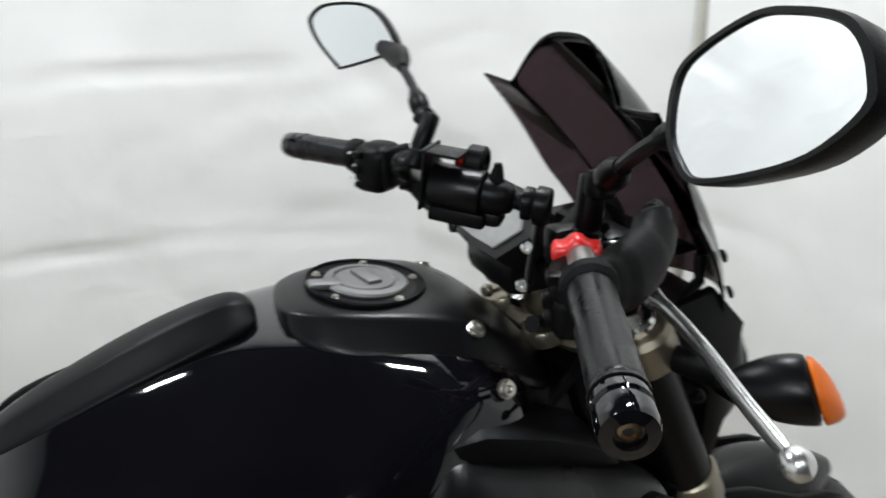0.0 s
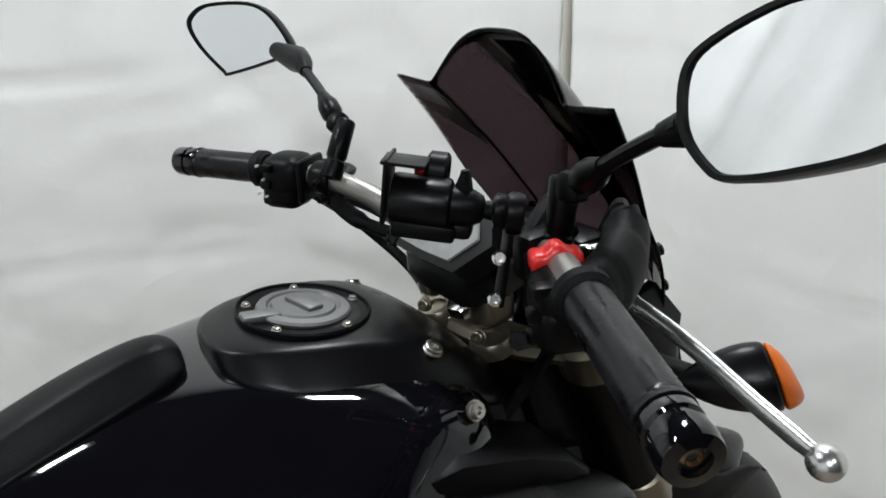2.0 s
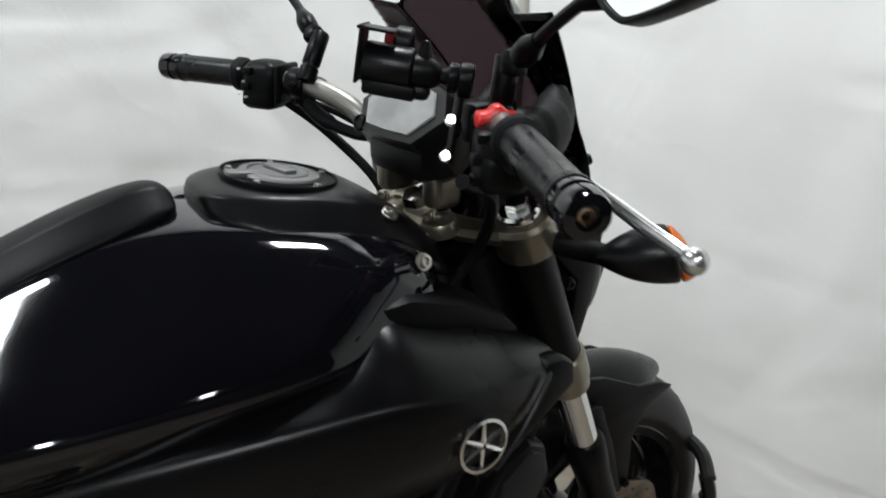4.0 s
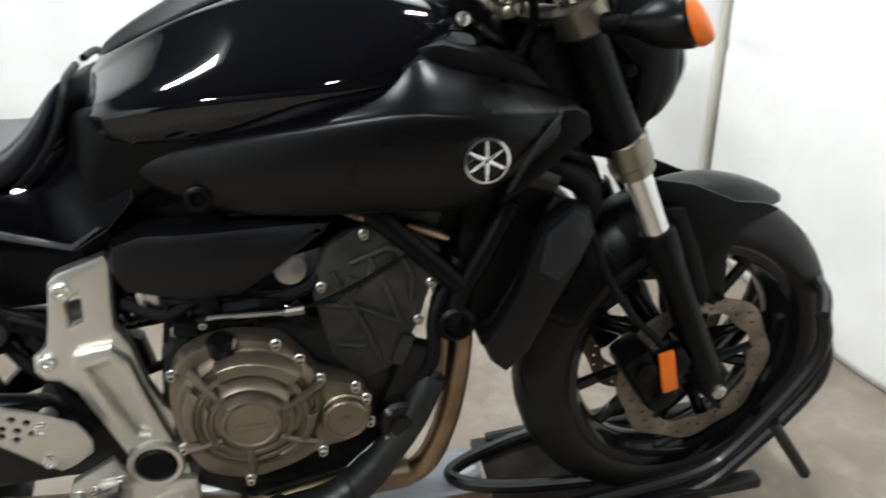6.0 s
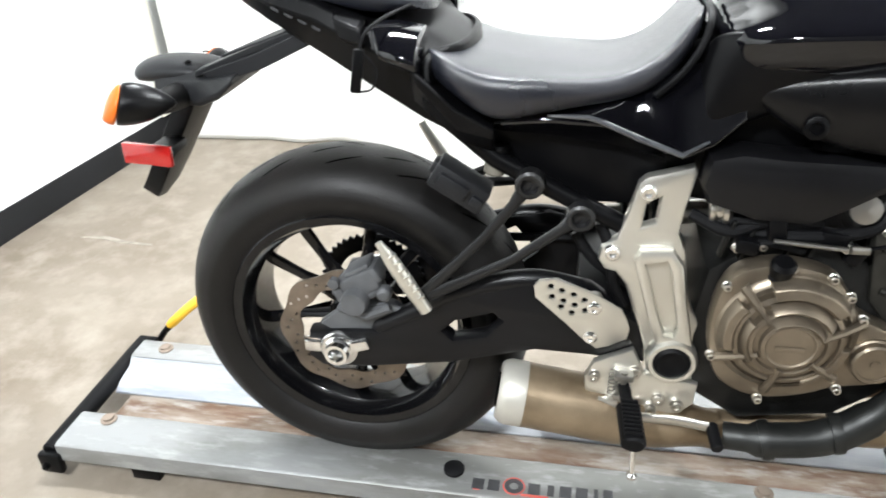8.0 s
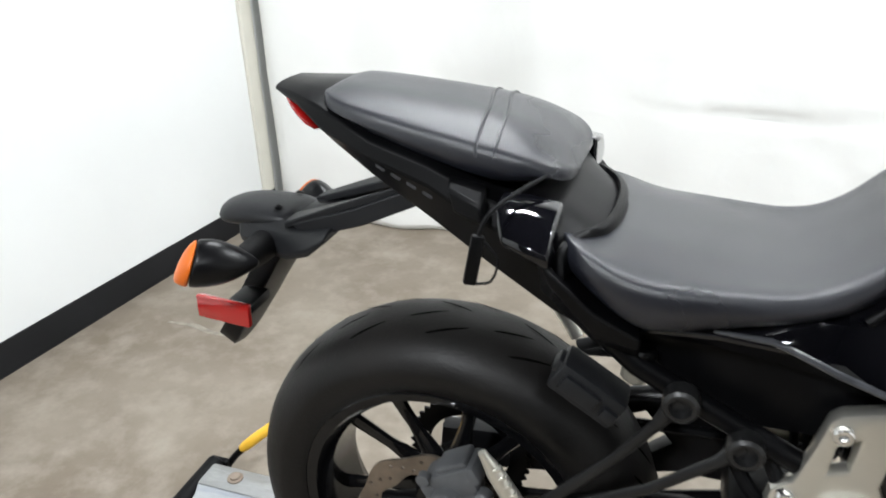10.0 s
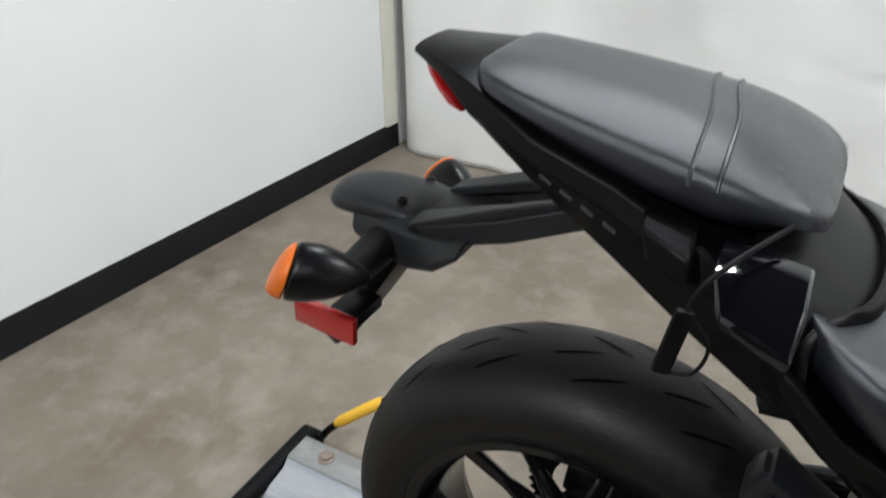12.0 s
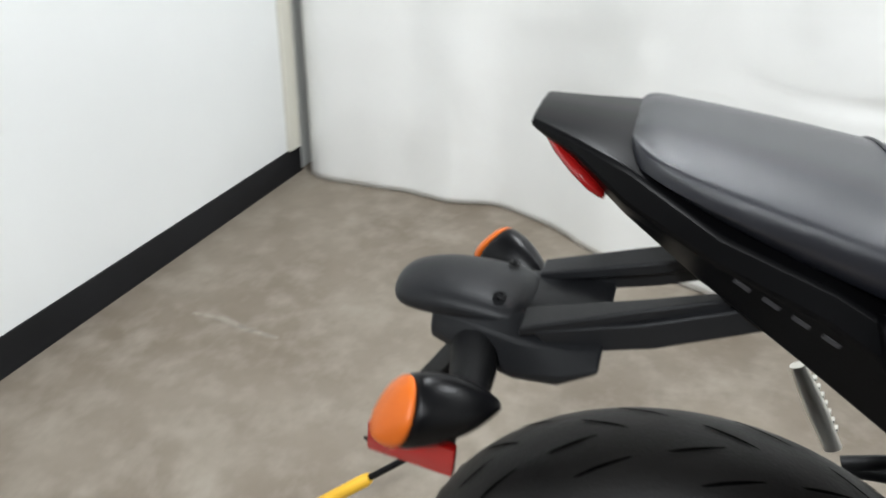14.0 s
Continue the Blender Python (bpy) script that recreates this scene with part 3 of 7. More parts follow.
def wheel(name, cx, cz, R, width, rim_w, disc_r, label, front):
    """A cast ten-spoke wheel: rim with hub and spokes, tyre, brake discs."""
    half = width / 2
    prof = []
    for i in range(25):
        a = math.pi * (i / 24) - math.pi / 2
        prof.append((R - 0.075 + 0.075 * math.cos(a) ** 0.85 if abs(math.cos(a)) > 1e-6 else R - 0.075, half * math.sin(a)))
    prof = [(0.218, -rim_w / 2 - 0.004), (0.224, -rim_w / 2 - 0.012)] + prof[1:-1] + [(0.224, rim_w / 2 + 0.012), (0.218, rim_w / 2 + 0.004), (0.212, rim_w / 2 - 0.012), (0.208, 0), (0.212, -rim_w / 2 + 0.012)]
    rim_prof = [(0.214, -rim_w / 2), (0.2235, -rim_w / 2 - 0.003), (0.2245, -rim_w / 2 - 0.008), (0.219, -rim_w / 2 - 0.010), (0.205, -rim_w / 2 - 0.006), (0.199, -rim_w / 2 + 0.012), (0.19, -rim_w / 2 + 0.022), (0.185, 0), (0.19, rim_w / 2 - 0.022), (0.199, rim_w / 2 - 0.012), (0.205, rim_w / 2 + 0.006), (0.219, rim_w / 2 + 0.010), (0.2245, rim_w / 2 + 0.008), (0.2235, rim_w / 2 + 0.003), (0.214, rim_w / 2)]
    bm = bmesh.new()
    lathe(bm, rim_prof, (0, 0, 0), (0, 1, 0), 72, closed=True)
    lathe(bm, [(0.0, -0.05), (0.045, -0.05), (0.05, -0.045), (0.052, -0.02), (0.058, 0), (0.052, 0.02), (0.05, 0.045), (0.045, 0.05), (0, 0.05)], (0, 0, 0), (0, 1, 0), 32)
    mk = spart if front else part
    wl = mk(name, bm, GLOSSRIM, bike, label)
    place = Matrix.Translation((cx, 0, cz))
    wl.matrix_basis = wl.matrix_basis @ place
    for i in range(10):
        a = b = radians(36 * i + 82 + (3 if i % 2 else -3))
        bm = bmesh.new()
        p, q = Vector((0.045 * math.cos(a), 0, 0.045 * math.sin(a))), Vector((0.194 * math.cos(b), 0, 0.194 * math.sin(b)))
        tube(bm, [p, p.lerp(q, 0.5), q], [0.017, 0.009, 0.011], 8, squash=(0.8, 1.2))
        part("spoke", bm, GLOSSRIM, wl)
    bm = bmesh.new()
    lathe(bm, prof, (0, 0, 0), (0, 1, 0), 96, closed=True)
    ty = part("tyre", bm, TYRE, wl, "black road tyre with short slanted grooves")
    # short slanted tread grooves, each a thin dark sliver in the crown
    ng = 16
    for s in (-1, 1):
        for lo, hi, sh in ((0.06, 0.26, 0.0), (0.36, 0.58, 0.3)):
            bm = bmesh.new()
            V = []
            for k in range(6):
                u = lo + (hi - lo) * k / 5
                th = math.asin(u) * s
                rr = R - 0.075 + 0.075 * math.cos(th) ** 0.85 + 0.0013
                wdt = 0.0058 * math.sin(math.pi * (0.1 + 0.72 * k / 5)) / R
                ac = 0.8 * (u - lo)
                V.append([bm.verts.new((rr * math.cos(ac + e * wdt), half * math.sin(th) * 1.003, rr * math.sin(ac + e * wdt))) for e in (-1, 1)])
            for A, B in zip(V, V[1:]):
                bm.faces.new((A[0], A[1], B[1], B[0]))
            first = part("tread_groove", bm, HOLE, wl)
            for i in range(ng):
                ob = first if i == 0 else new("tread_groove", first.data)
                ob.parent = wl
                ob.matrix_basis = Matrix.Rotation(2 * math.pi * (i + sh + (0.25 if s > 0 else 0)) / ng, 4, "Y")
    for s in ((-1, 1) if front else (-1,)):
        bm = bmesh.new()
        ro, ri = disc_r, disc_r - 0.036
        lobes = [((ro + 0.004 * math.cos(8 * t)) * math.cos(t), (ro + 0.004 * math.cos(8 * t)) * math.sin(t)) for t in (2 * math.pi * k / 96 for k in range(96))]
        inner = [((ri - 0.004 * math.cos(8 * t)) * math.cos(t), (ri - 0.004 * math.cos(8 * t)) * math.sin(t)) for t in (2 * math.pi * k / 64 for k in range(64))]
        holes = []
        for k in range(40):
            t = 2 * math.pi * k / 40
            rr = ri + 0.010 + 0.008 * (k % 3)
            holes.append(ring_pts(rr * math.cos(t), rr * math.sin(t), 0.0032, 7))
        yd = s * (0.072 if front else 0.086)
        plate([lobes, inner] + holes, yd - 0.0022, yd + 0.0022, 0.0004, bm=bm)
        dk = part("brake_disc", bm, DISC, wl, "drilled wave brake disc with brown film")
        for k in range(5):
            bm = bmesh.new()
            t = 2 * math.pi * k / 5
            p0 = Vector((0.045 * math.cos(t), yd * 0.8, 0.045 * math.sin(t)))
            p1 = Vector(((ri + 0.004) * math.cos(t + 0.25), yd, (ri + 0.004) * math.sin(t + 0.25)))
            tube(bm, [p0, p0.lerp(p1, 0.5), p1], [0.014, 0.009, 0.009], 8, squash=(1, 0.6))
            part("disc_carrier", bm, SATIN, wl)
    return wl


GLOSSRIM = surface("gloss_black_rim", (0.003, 0.003, 0.0035), 0.2, vary=0.3, grain=300, bump=0.02, coat=0.3, spec=0.2)
wheel("rear_wheel", 0.004, 0.318, 0.317, 0.178, 0.13, 0.1225, "black ten-spoke rear wheel", False)
wheel("front_wheel", 1.398, 0.299, 0.299, 0.12, 0.085, 0.141, "black ten-spoke front wheel", True)

# tank: gloss shell, recessed flank, matte covers
TANK = [
    (0.55, [(0, 0.885), (0.035, 0.881), (0.055, 0.873), (0.085, 0.862), (0.11, 0.857), (0.126, 0.852), (0.136, 0.844), (0.132, 0.83), (0.12, 0.79), (0, 0.78)]),
    (0.61, [(0, 0.92), (0.041, 0.916), (0.058, 0.906), (0.085, 0.895), (0.118, 0.883), (0.148, 0.874), (0.17, 0.861), (0.166, 0.85), (0.145, 0.79), (0, 0.78)]),
    (0.69, [(0, 0.95), (0.048, 0.945), (0.066, 0.936), (0.092, 0.923), (0.127, 0.905), (0.16, 0.889), (0.19, 0.87), (0.186, 0.857), (0.155, 0.79), (0, 0.78)]),
    (0.77, [(0, 0.971), (0.05, 0.966), (0.07, 0.957), (0.096, 0.944), (0.13, 0.923), (0.165, 0.902), (0.2, 0.873), (0.192, 0.858), (0.155, 0.79), (0, 0.78)]),
    (0.85, [(0, 0.972), (0.062, 0.966), (0.082, 0.959), (0.108, 0.946), (0.14, 0.926), (0.17, 0.905), (0.204, 0.871), (0.192, 0.855), (0.155, 0.79), (0, 0.78)]),
    (0.93, [(0, 0.96), (0.098, 0.956), (0.121, 0.948), (0.143, 0.936), (0.161, 0.921), (0.175, 0.904), (0.195, 0.87), (0.178, 0.85), (0.145, 0.79), (0, 0.78)]),
    (1.0, [(0, 0.943), (0.095, 0.94), (0.128, 0.933), (0.143, 0.925), (0.153, 0.914), (0.159, 0.9), (0.16, 0.868), (0.14, 0.845), (0.12, 0.79), (0, 0.78)]),
    (1.055, [(0, 0.9), (0.06, 0.898), (0.09, 0.894), (0.104, 0.886), (0.112, 0.876), (0.116, 0.864), (0.11, 0.852), (0.1, 0.84), (0.09, 0.81), (0, 0.80)]),
]
part("fuel_tank", loft_sym(TANK), GLOSS, bike, "deep gloss black fuel tank", subsurf=2).location = (0, -0.01, 0)


def strip_cover(name, rows, thick, mat, label, flat=0.8):
    """A cover that follows rows of (x, half width, crown z, rim z), flat to a part of its width and then falling to the rim."""
    secs = []
    for x, w, zc, zr in rows:
        d = zc - zr
        secs.append((x, [(0, zc), (w * flat * 0.6, zc - d * 0.03), (w * flat, zc - d * 0.14), (w * (flat + 0.04), zc - d * 0.24), (w * 0.97, zr + d * 0.12), (w, zr), (w * 0.97, zr - thick), (w * 0.5, zc - thick - d * 0.3), (0, zc - thick)]))
    return part(name, loft_sym(secs), mat, bike, label, subsurf=2)


# the covers sit slightly towards the motorcycle's right
MID = Vector((0, -0.017, 0))
strip_cover("tank_top_cover", [(0.572, 0.028, 0.902, 0.89), (0.6, 0.04, 0.921, 0.907), (0.64, 0.045, 0.942, 0.922), (0.69, 0.047, 0.964, 0.942), (0.735, 0.046, 0.981, 0.956), (0.775, 0.041, 0.992, 0.967), (0.795, 0.036, 0.994, 0.971), (0.806, 0.03, 0.99, 0.973), (0.815, 0.02, 0.981, 0.973)], 0.014, MATTE, "matte black tank top cover with a pointed end", 0.42).location = MID
strip_cover("filler_surround", [(0.832, 0.03, 0.981, 0.972), (0.838, 0.05, 0.986, 0.968), (0.855, 0.07, 0.988, 0.961), (0.88, 0.086, 0.988, 0.955), (0.92, 0.097, 0.985, 0.947), (0.96, 0.103, 0.979, 0.936), (0.995, 0.105, 0.967, 0.924), (1.025, 0.103, 0.947, 0.91), (1.055, 0.09, 0.921, 0.892), (1.085, 0.06, 0.888, 0.872)], 0.02, SEMI, "satin black filler surround", 0.7).location = MID
CAPN = Vector((0.14, 0, 1)).normalized()
CAPC = Vector((0.916, -0.019, 0.983))
bm = bmesh.new()
lathe(bm, [(0.056, -0.012), (0.0565, 0.0015), (0.0555, 0.003), (0.054, 0.0025), (0.0535, 0.0005), (0.042, 0.0), (0.041, -0.002), (0, -0.002)], CAPC, CAPN, 48)
capring = part("filler_ring", bm, SATIN, bike, "black filler ring")
bm = bmesh.new()
lathe(bm, [(0.038, -0.002), (0.0395, 0.002), (0.038, 0.004), (0.031, 0.005), (0.0295, 0.003), (0.0275, 0.003), (0.026, 0.005), (0, 0.0055)], CAPC, CAPN, 48)
rot = CAPN.to_track_quat("Z", "Y").to_matrix()
rbox(bm, CAPC + CAPN * 0.0065, (0.034, 0.015, 0.005), 0.002, rot @ Matrix.Rotation(radians(18), 3, "Z"))
rbox(bm, CAPC + CAPN * 0.003 + Vector((-0.039, -0.006, 0.005)), (0.016, 0.032, 0.007), 0.003, rot)
part("filler_cap", bm, CAPGR, bike, "silver hinged filler cap")
bolts("cap_bolt", [CAPC + Vector((0.0475 * math.cos(t), 0.0475 * math.sin(t), -0.0066 * math.cos(t) + 0.0004)) for t in (2 * math.pi * k / 5 - 1.13 for k in range(5))], CAPN, 0.0032, 0.003, STEEL, bike, "small steel cap bolts")



def flank(s):
    """The matte air-scoop panel of one side; s: -1 right, 1 left."""
    rows = [
        (0.600, 0.14, 0.787, 0.145, 0.790, 0.145, 0.784, 0.14, 0.778),
        (0.650, 0.13, 0.812, 0.158, 0.806, 0.165, 0.775, 0.15, 0.732),
        (0.720, 0.14, 0.828, 0.186, 0.820, 0.195, 0.775, 0.17, 0.716),
        (0.800, 0.155, 0.842, 0.213, 0.833, 0.222, 0.778, 0.188, 0.711),
        (0.860, 0.165, 0.852, 0.231, 0.843, 0.240, 0.780, 0.2, 0.712),
        (0.900, 0.175, 0.866, 0.241, 0.848, 0.249, 0.782, 0.205, 0.711),
        (0.937, 0.18, 0.905, 0.248, 0.848, 0.255, 0.784, 0.205, 0.706),
        (0.975, 0.175, 0.878, 0.252, 0.842, 0.257, 0.785, 0.205, 0.702),
        (1.030, 0.17, 0.868, 0.249, 0.836, 0.254, 0.790, 0.205, 0.715),
        (1.075, 0.165, 0.848, 0.237, 0.829, 0.242, 0.798, 0.205, 0.748),
        (1.115, 0.165, 0.829, 0.217, 0.820, 0.221, 0.803, 0.2, 0.780),
        (1.137, 0.17, 0.812, 0.2, 0.810, 0.2, 0.802, 0.19, 0.79),
    ]
    bm = bmesh.new()
    rings = []
    for x, yi, zi, yc, zc, yb, zb, yo, zo in rows:
        t = 0.006
        ring = [(yi, zi), ((yi + yc) / 2, zi * 0.55 + zc * 0.45 + 0.004), (yc - 0.008, zc + 0.004), (yc, zc), (yc + 0.004, zc - 0.008), (yb, zb), ((yb + yo) / 2 + 0.004, (zb + zo) / 2), (yo, zo), (yo - 0.02, zo + t), (yi - 0.01, zo + 0.02), (yi - 0.012, zi - t)]
        rings.append([(x, s * y, z) for y, z in ring])
    loft(bm, rings)
    return part("air_scoop", bm, SCOOP, bike, "matte black side air scoop", subsurf=2)


for s in (-1, 1):
    flank(s)
    bm = bmesh.new()
    plate([[(0.5, 0.62), (0.52, 0.78), (0.62, 0.82), (0.9, 0.83), (1.05, 0.86), (1.1, 0.8), (1.06, 0.7), (0.95, 0.66), (0.8, 0.63), (0.66, 0.6)]], s * 0.07, s * 0.1, 0.006, bm=bm)
    part("inner_frame_panel", bm, SATIN, bike)
bm = bmesh.new()
plate([[(0.99, 0.9), (1.05, 0.89), (1.1, 0.86), (1.12, 0.8), (1.09, 0.72), (1.02, 0.7), (0.96, 0.78)]], -0.085, 0.085, 0.02, bm=bm)
part("frame_head", bm, SATIN, bike, "satin black frame head")


def seat_sections(rows):
    secs = []
    for x, w, zt, zr, zb in rows:
        secs.append((x, [(0, zt), (w * 0.4, zt + 0.001), (w * 0.74, zt - (zt - zr) * 0.32), (w * 0.93, zr + 0.007), (w * 0.985, zr + 0.001), (w, zr - 0.01), (w * 1.0, (zr + zb) / 2), (w * 0.93, zb + 0.004), (w * 0.86, zb), (0, zb)]))
    return loft_sym(secs)


saddle = part("rider_seat", seat_sections([
    (0.172, 0.12, 0.822, 0.83, 0.805), (0.185, 0.162, 0.828, 0.834, 0.8), (0.215, 0.182, 0.832, 0.822, 0.78), (0.255, 0.19, 0.828, 0.805, 0.752), (0.285, 0.19, 0.822, 0.801, 0.744),
    (0.325, 0.187, 0.815, 0.8, 0.752), (0.385, 0.176, 0.805, 0.798, 0.764), (0.43, 0.163, 0.804, 0.799, 0.769), (0.466, 0.15, 0.819, 0.811, 0.777), (0.495, 0.14, 0.841, 0.832, 0.795), (0.517, 0.131, 0.867, 0.858, 0.82), (0.531, 0.12, 0.883, 0.876, 0.846), (0.539, 0.1, 0.887, 0.882, 0.865)]),
    VINYL, bike, "dark grey vinyl rider seat", subsurf=2)
# the seat sits a little lower on the far side
saddle.matrix_basis = Matrix.Translation((0, -0.17, 0.8)) @ Matrix.Rotation(radians(-4.5), 4, "X") @ Matrix.Translation((0, 0.17, -0.8))
RIM = [Vector(p) - Vector((0, 0, 0.008)) for p in spline([(0.185, -0.178, 0.818), (0.183, -0.166, 0.838), (0.197, -0.136, 0.847), (0.219, -0.106, 0.849), (0.228, -0.062, 0.85), (0.229, -0.02, 0.851), (0.226, 0.02, 0.85), (0.216, 0.06, 0.848), (0.197, 0.1, 0.845), (0.183, 0.136, 0.836), (0.185, 0.15, 0.815)], 5)]
bm = bmesh.new()
loft(bm, [[p + Vector((-0.005, 0, -0.04)), p + Vector((-0.0055, 0, -0.01)), p + Vector((-0.003, 0, -0.006)), p + Vector((0.002, 0, -0.006)), p + Vector((0.006, 0, -0.01)), p + Vector((0.008, 0, -0.04))] for p in RIM])
part("seat_rim", bm, MATTE, bike, "raised black rear rim of the rider seat", smooth=50)
bm = bmesh.new()
loft(bm, [[Vector((0.13, p.y * 0.85, 0.866)), Vector((p.x * 0.5 + 0.07, p.y * 0.94, 0.852)), Vector((p.x - 0.003, p.y, p.z - 0.014)), Vector((p.x - 0.003, p.y, p.z - 0.035)), Vector((0.13, p.y * 0.85, 0.83))] for p in RIM[4:-4]])
part("seat_gap_cover", bm, SATIN, bike, "satin black cover between the two seats", bevel=0.003)
pil = part("pillion_seat", seat_sections([
    (-0.137, 0.05, 0.95, 0.946, 0.942), (-0.128, 0.078, 0.957, 0.946, 0.935), (-0.09, 0.094, 0.957, 0.936, 0.918), (-0.02, 0.106, 0.95, 0.925, 0.897),
    (0.05, 0.114, 0.942, 0.914, 0.878), (0.1, 0.118, 0.934, 0.905, 0.868), (0.14, 0.114, 0.918, 0.897, 0.872), (0.164, 0.104, 0.9, 0.888, 0.874), (0.176, 0.086, 0.886, 0.88, 0.873), (0.181, 0.06, 0.878, 0.876, 0.873)]),
    VINYL, bike, "dark grey vinyl pillion seat with stitched bands", subsurf=2)
bpy.context.view_layer.update()
ev = pil.evaluated_get(bpy.context.evaluated_depsgraph_get())
bv = BVHTree.FromPolygons([v.co.copy() for v in ev.data.vertices], [tuple(p.vertices) for p in ev.data.polygons])
for x0 in (0.076, 0.098):
    bm = bmesh.new()
    pts = []
    for k in range(31):
        a = radians(8 + 164 * k / 30)
        d = Vector((0, -math.cos(a), math.sin(a)))
        x = x0 + 0.012 * math.cos(a) - 0.012
        hit = bv.ray_cast(Vector((x, 0, 0.885)) + d * 0.3, -d)
        if hit[0]:
            pts.append(hit[0] + d * 0.0004)
    tube(bm, pts, 0.0021, 6)
    part("stitched_band", bm, VINYL, pil)

# tail
part("tail_cowl", loft_sym([
    (-0.214, [(0, 0.953), (0.026, 0.952), (0.038, 0.949), (0.04, 0.944), (0.026, 0.941), (0, 0.94)]),
    (-0.175, [(0, 0.952), (0.04, 0.95), (0.058, 0.944), (0.06, 0.934), (0.045, 0.922), (0, 0.92)]),
    (-0.13, [(0, 0.952), (0.05, 0.95), (0.082, 0.936), (0.086, 0.912), (0.06, 0.892), (0, 0.885)]),
    (-0.06, [(0, 0.925), (0.06, 0.922), (0.1, 0.905), (0.104, 0.885), (0.08, 0.853), (0, 0.845)]),
    (0.02, [(0, 0.9), (0.06, 0.898), (0.114, 0.886), (0.122, 0.865), (0.095, 0.81), (0, 0.8)]),
    (0.085, [(0, 0.87), (0.06, 0.868), (0.125, 0.86), (0.135, 0.835), (0.11, 0.775), (0, 0.765)]),
    (0.17, [(0, 0.845), (0.06, 0.843), (0.13, 0.832), (0.142, 0.8), (0.122, 0.728), (0, 0.72)]),
    (0.25, [(0, 0.77), (0.06, 0.768), (0.13, 0.755), (0.14, 0.735), (0.122, 0.69), (0, 0.68)]),
]), SATIN, bike, "satin black tail cowl", bevel=0.007, smooth=32)
for s in (-1, 1):
    bm = bmesh.new()
    loft(bm, [[(-0.214, s * 0.002, 0.94), (-0.207, s * 0.04, 0.936), (-0.202, s * 0.045, 0.944), (-0.211, s * 0.002, 0.95)],
              [(-0.184, s * 0.002, 0.913), (-0.178, s * 0.065, 0.914), (-0.168, s * 0.071, 0.926), (-0.18, s * 0.002, 0.93)],
              [(-0.151, s * 0.002, 0.888), (-0.143, s * 0.083, 0.896), (-0.133, s * 0.089, 0.906), (-0.147, s * 0.002, 0.9)]])
    part("tail_light", bm, RED, bike, "red tail light lens", subsurf=1)
    bm = bmesh.new()
    loft(bm, [[(0.108, s * 0.12, 0.868), (0.11, s * 0.162, 0.864), (0.124, s * 0.19, 0.84), (0.126, s * 0.188, 0.832), (0.126, s * 0.12, 0.80)],
              [(0.14, s * 0.12, 0.868), (0.145, s * 0.17, 0.862), (0.15, s * 0.198, 0.836), (0.15, s * 0.196, 0.826), (0.15, s * 0.12, 0.79)],
              [(0.178, s * 0.12, 0.862), (0.18, s * 0.175, 0.854), (0.178, s * 0.203, 0.83), (0.178, s * 0.2, 0.816), (0.178, s * 0.12, 0.78)]])
    part("tail_side_panel", bm, GLOSS, bike, "gloss black tail side panel", bevel=0.004, smooth=50)
    bm = bmesh.new()
    loft(bm, [[(0.045, s * 0.11, 0.878), (0.05, s * 0.142, 0.872), (0.06, s * 0.146, 0.845), (0.06, s * 0.11, 0.835)],
              [(0.09, s * 0.11, 0.87), (0.094, s * 0.158, 0.862), (0.098, s * 0.16, 0.84), (0.09, s * 0.11, 0.82)]])
    part("tail_cap_panel", bm, MATTE, bike, bevel=0.004)
    bm = bmesh.new()
    loft(bm, [[(0.15, s * 0.14, 0.825), (0.17, s * 0.196, 0.82), (0.178, s * 0.196, 0.8), (0.16, s * 0.14, 0.76)],
              [(0.22, s * 0.14, 0.77), (0.225, s * 0.185, 0.765), (0.225, s * 0.18, 0.735), (0.22, s * 0.13, 0.70)],
              [(0.27, s * 0.14, 0.735), (0.275, s * 0.168, 0.73), (0.275, s * 0.16, 0.715), (0.27, s * 0.12, 0.68)]])
    part("seat_under_edge", bm, MATTE, bike, bevel=0.004)
    # glossy wedge below the seat: swept upper face, sharp chamfered lower edge
    bm = bmesh.new()
    rows = [(0.27, 0.118, 0.742, 0.15, 0.738, 0.152, 0.733, 0.12, 0.715), (0.35, 0.118, 0.756, 0.158, 0.752, 0.162, 0.744, 0.12, 0.71), (0.42, 0.118, 0.77, 0.16, 0.752, 0.166, 0.742, 0.12, 0.7), (0.47, 0.118, 0.786, 0.158, 0.735, 0.166, 0.724, 0.12, 0.69),
            (0.525, 0.118, 0.812, 0.155, 0.708, 0.162, 0.698, 0.12, 0.685), (0.562, 0.118, 0.83, 0.15, 0.728, 0.156, 0.715, 0.12, 0.7), (0.6, 0.118, 0.85, 0.145, 0.76, 0.148, 0.75, 0.12, 0.73)]
    loft(bm, [[(x, s * a, b), (x, s * (a + (c - a) * 0.6), b + (d - b) * 0.45 + 0.006), (x, s * c, d), (x, s * e, f), (x, s * g, h)] for x, a, b, c, d, e, f, g, h in rows])
    panel = part("seat_side_panel", bm, GLOSS, bike, "gloss black panel below the seat", bevel=0.003, smooth=28)
    # lighter tube along the chamfer that paints in its highlight
    bm = bmesh.new()
    tube(bm, [(0.345, s * 0.16, 0.752), (0.4, s * 0.166, 0.753), (0.42, s * 0.168, 0.747), (0.464, s * 0.168, 0.728), (0.523, s * 0.163, 0.704), (0.556, s * 0.157, 0.722)], [0.002, 0.004, 0.004, 0.0045, 0.004, 0.002], 8)
    part("panel_edge", bm, EDGE, panel, "bright panel edge, its glint put into the colour")
    bm = bmesh.new()
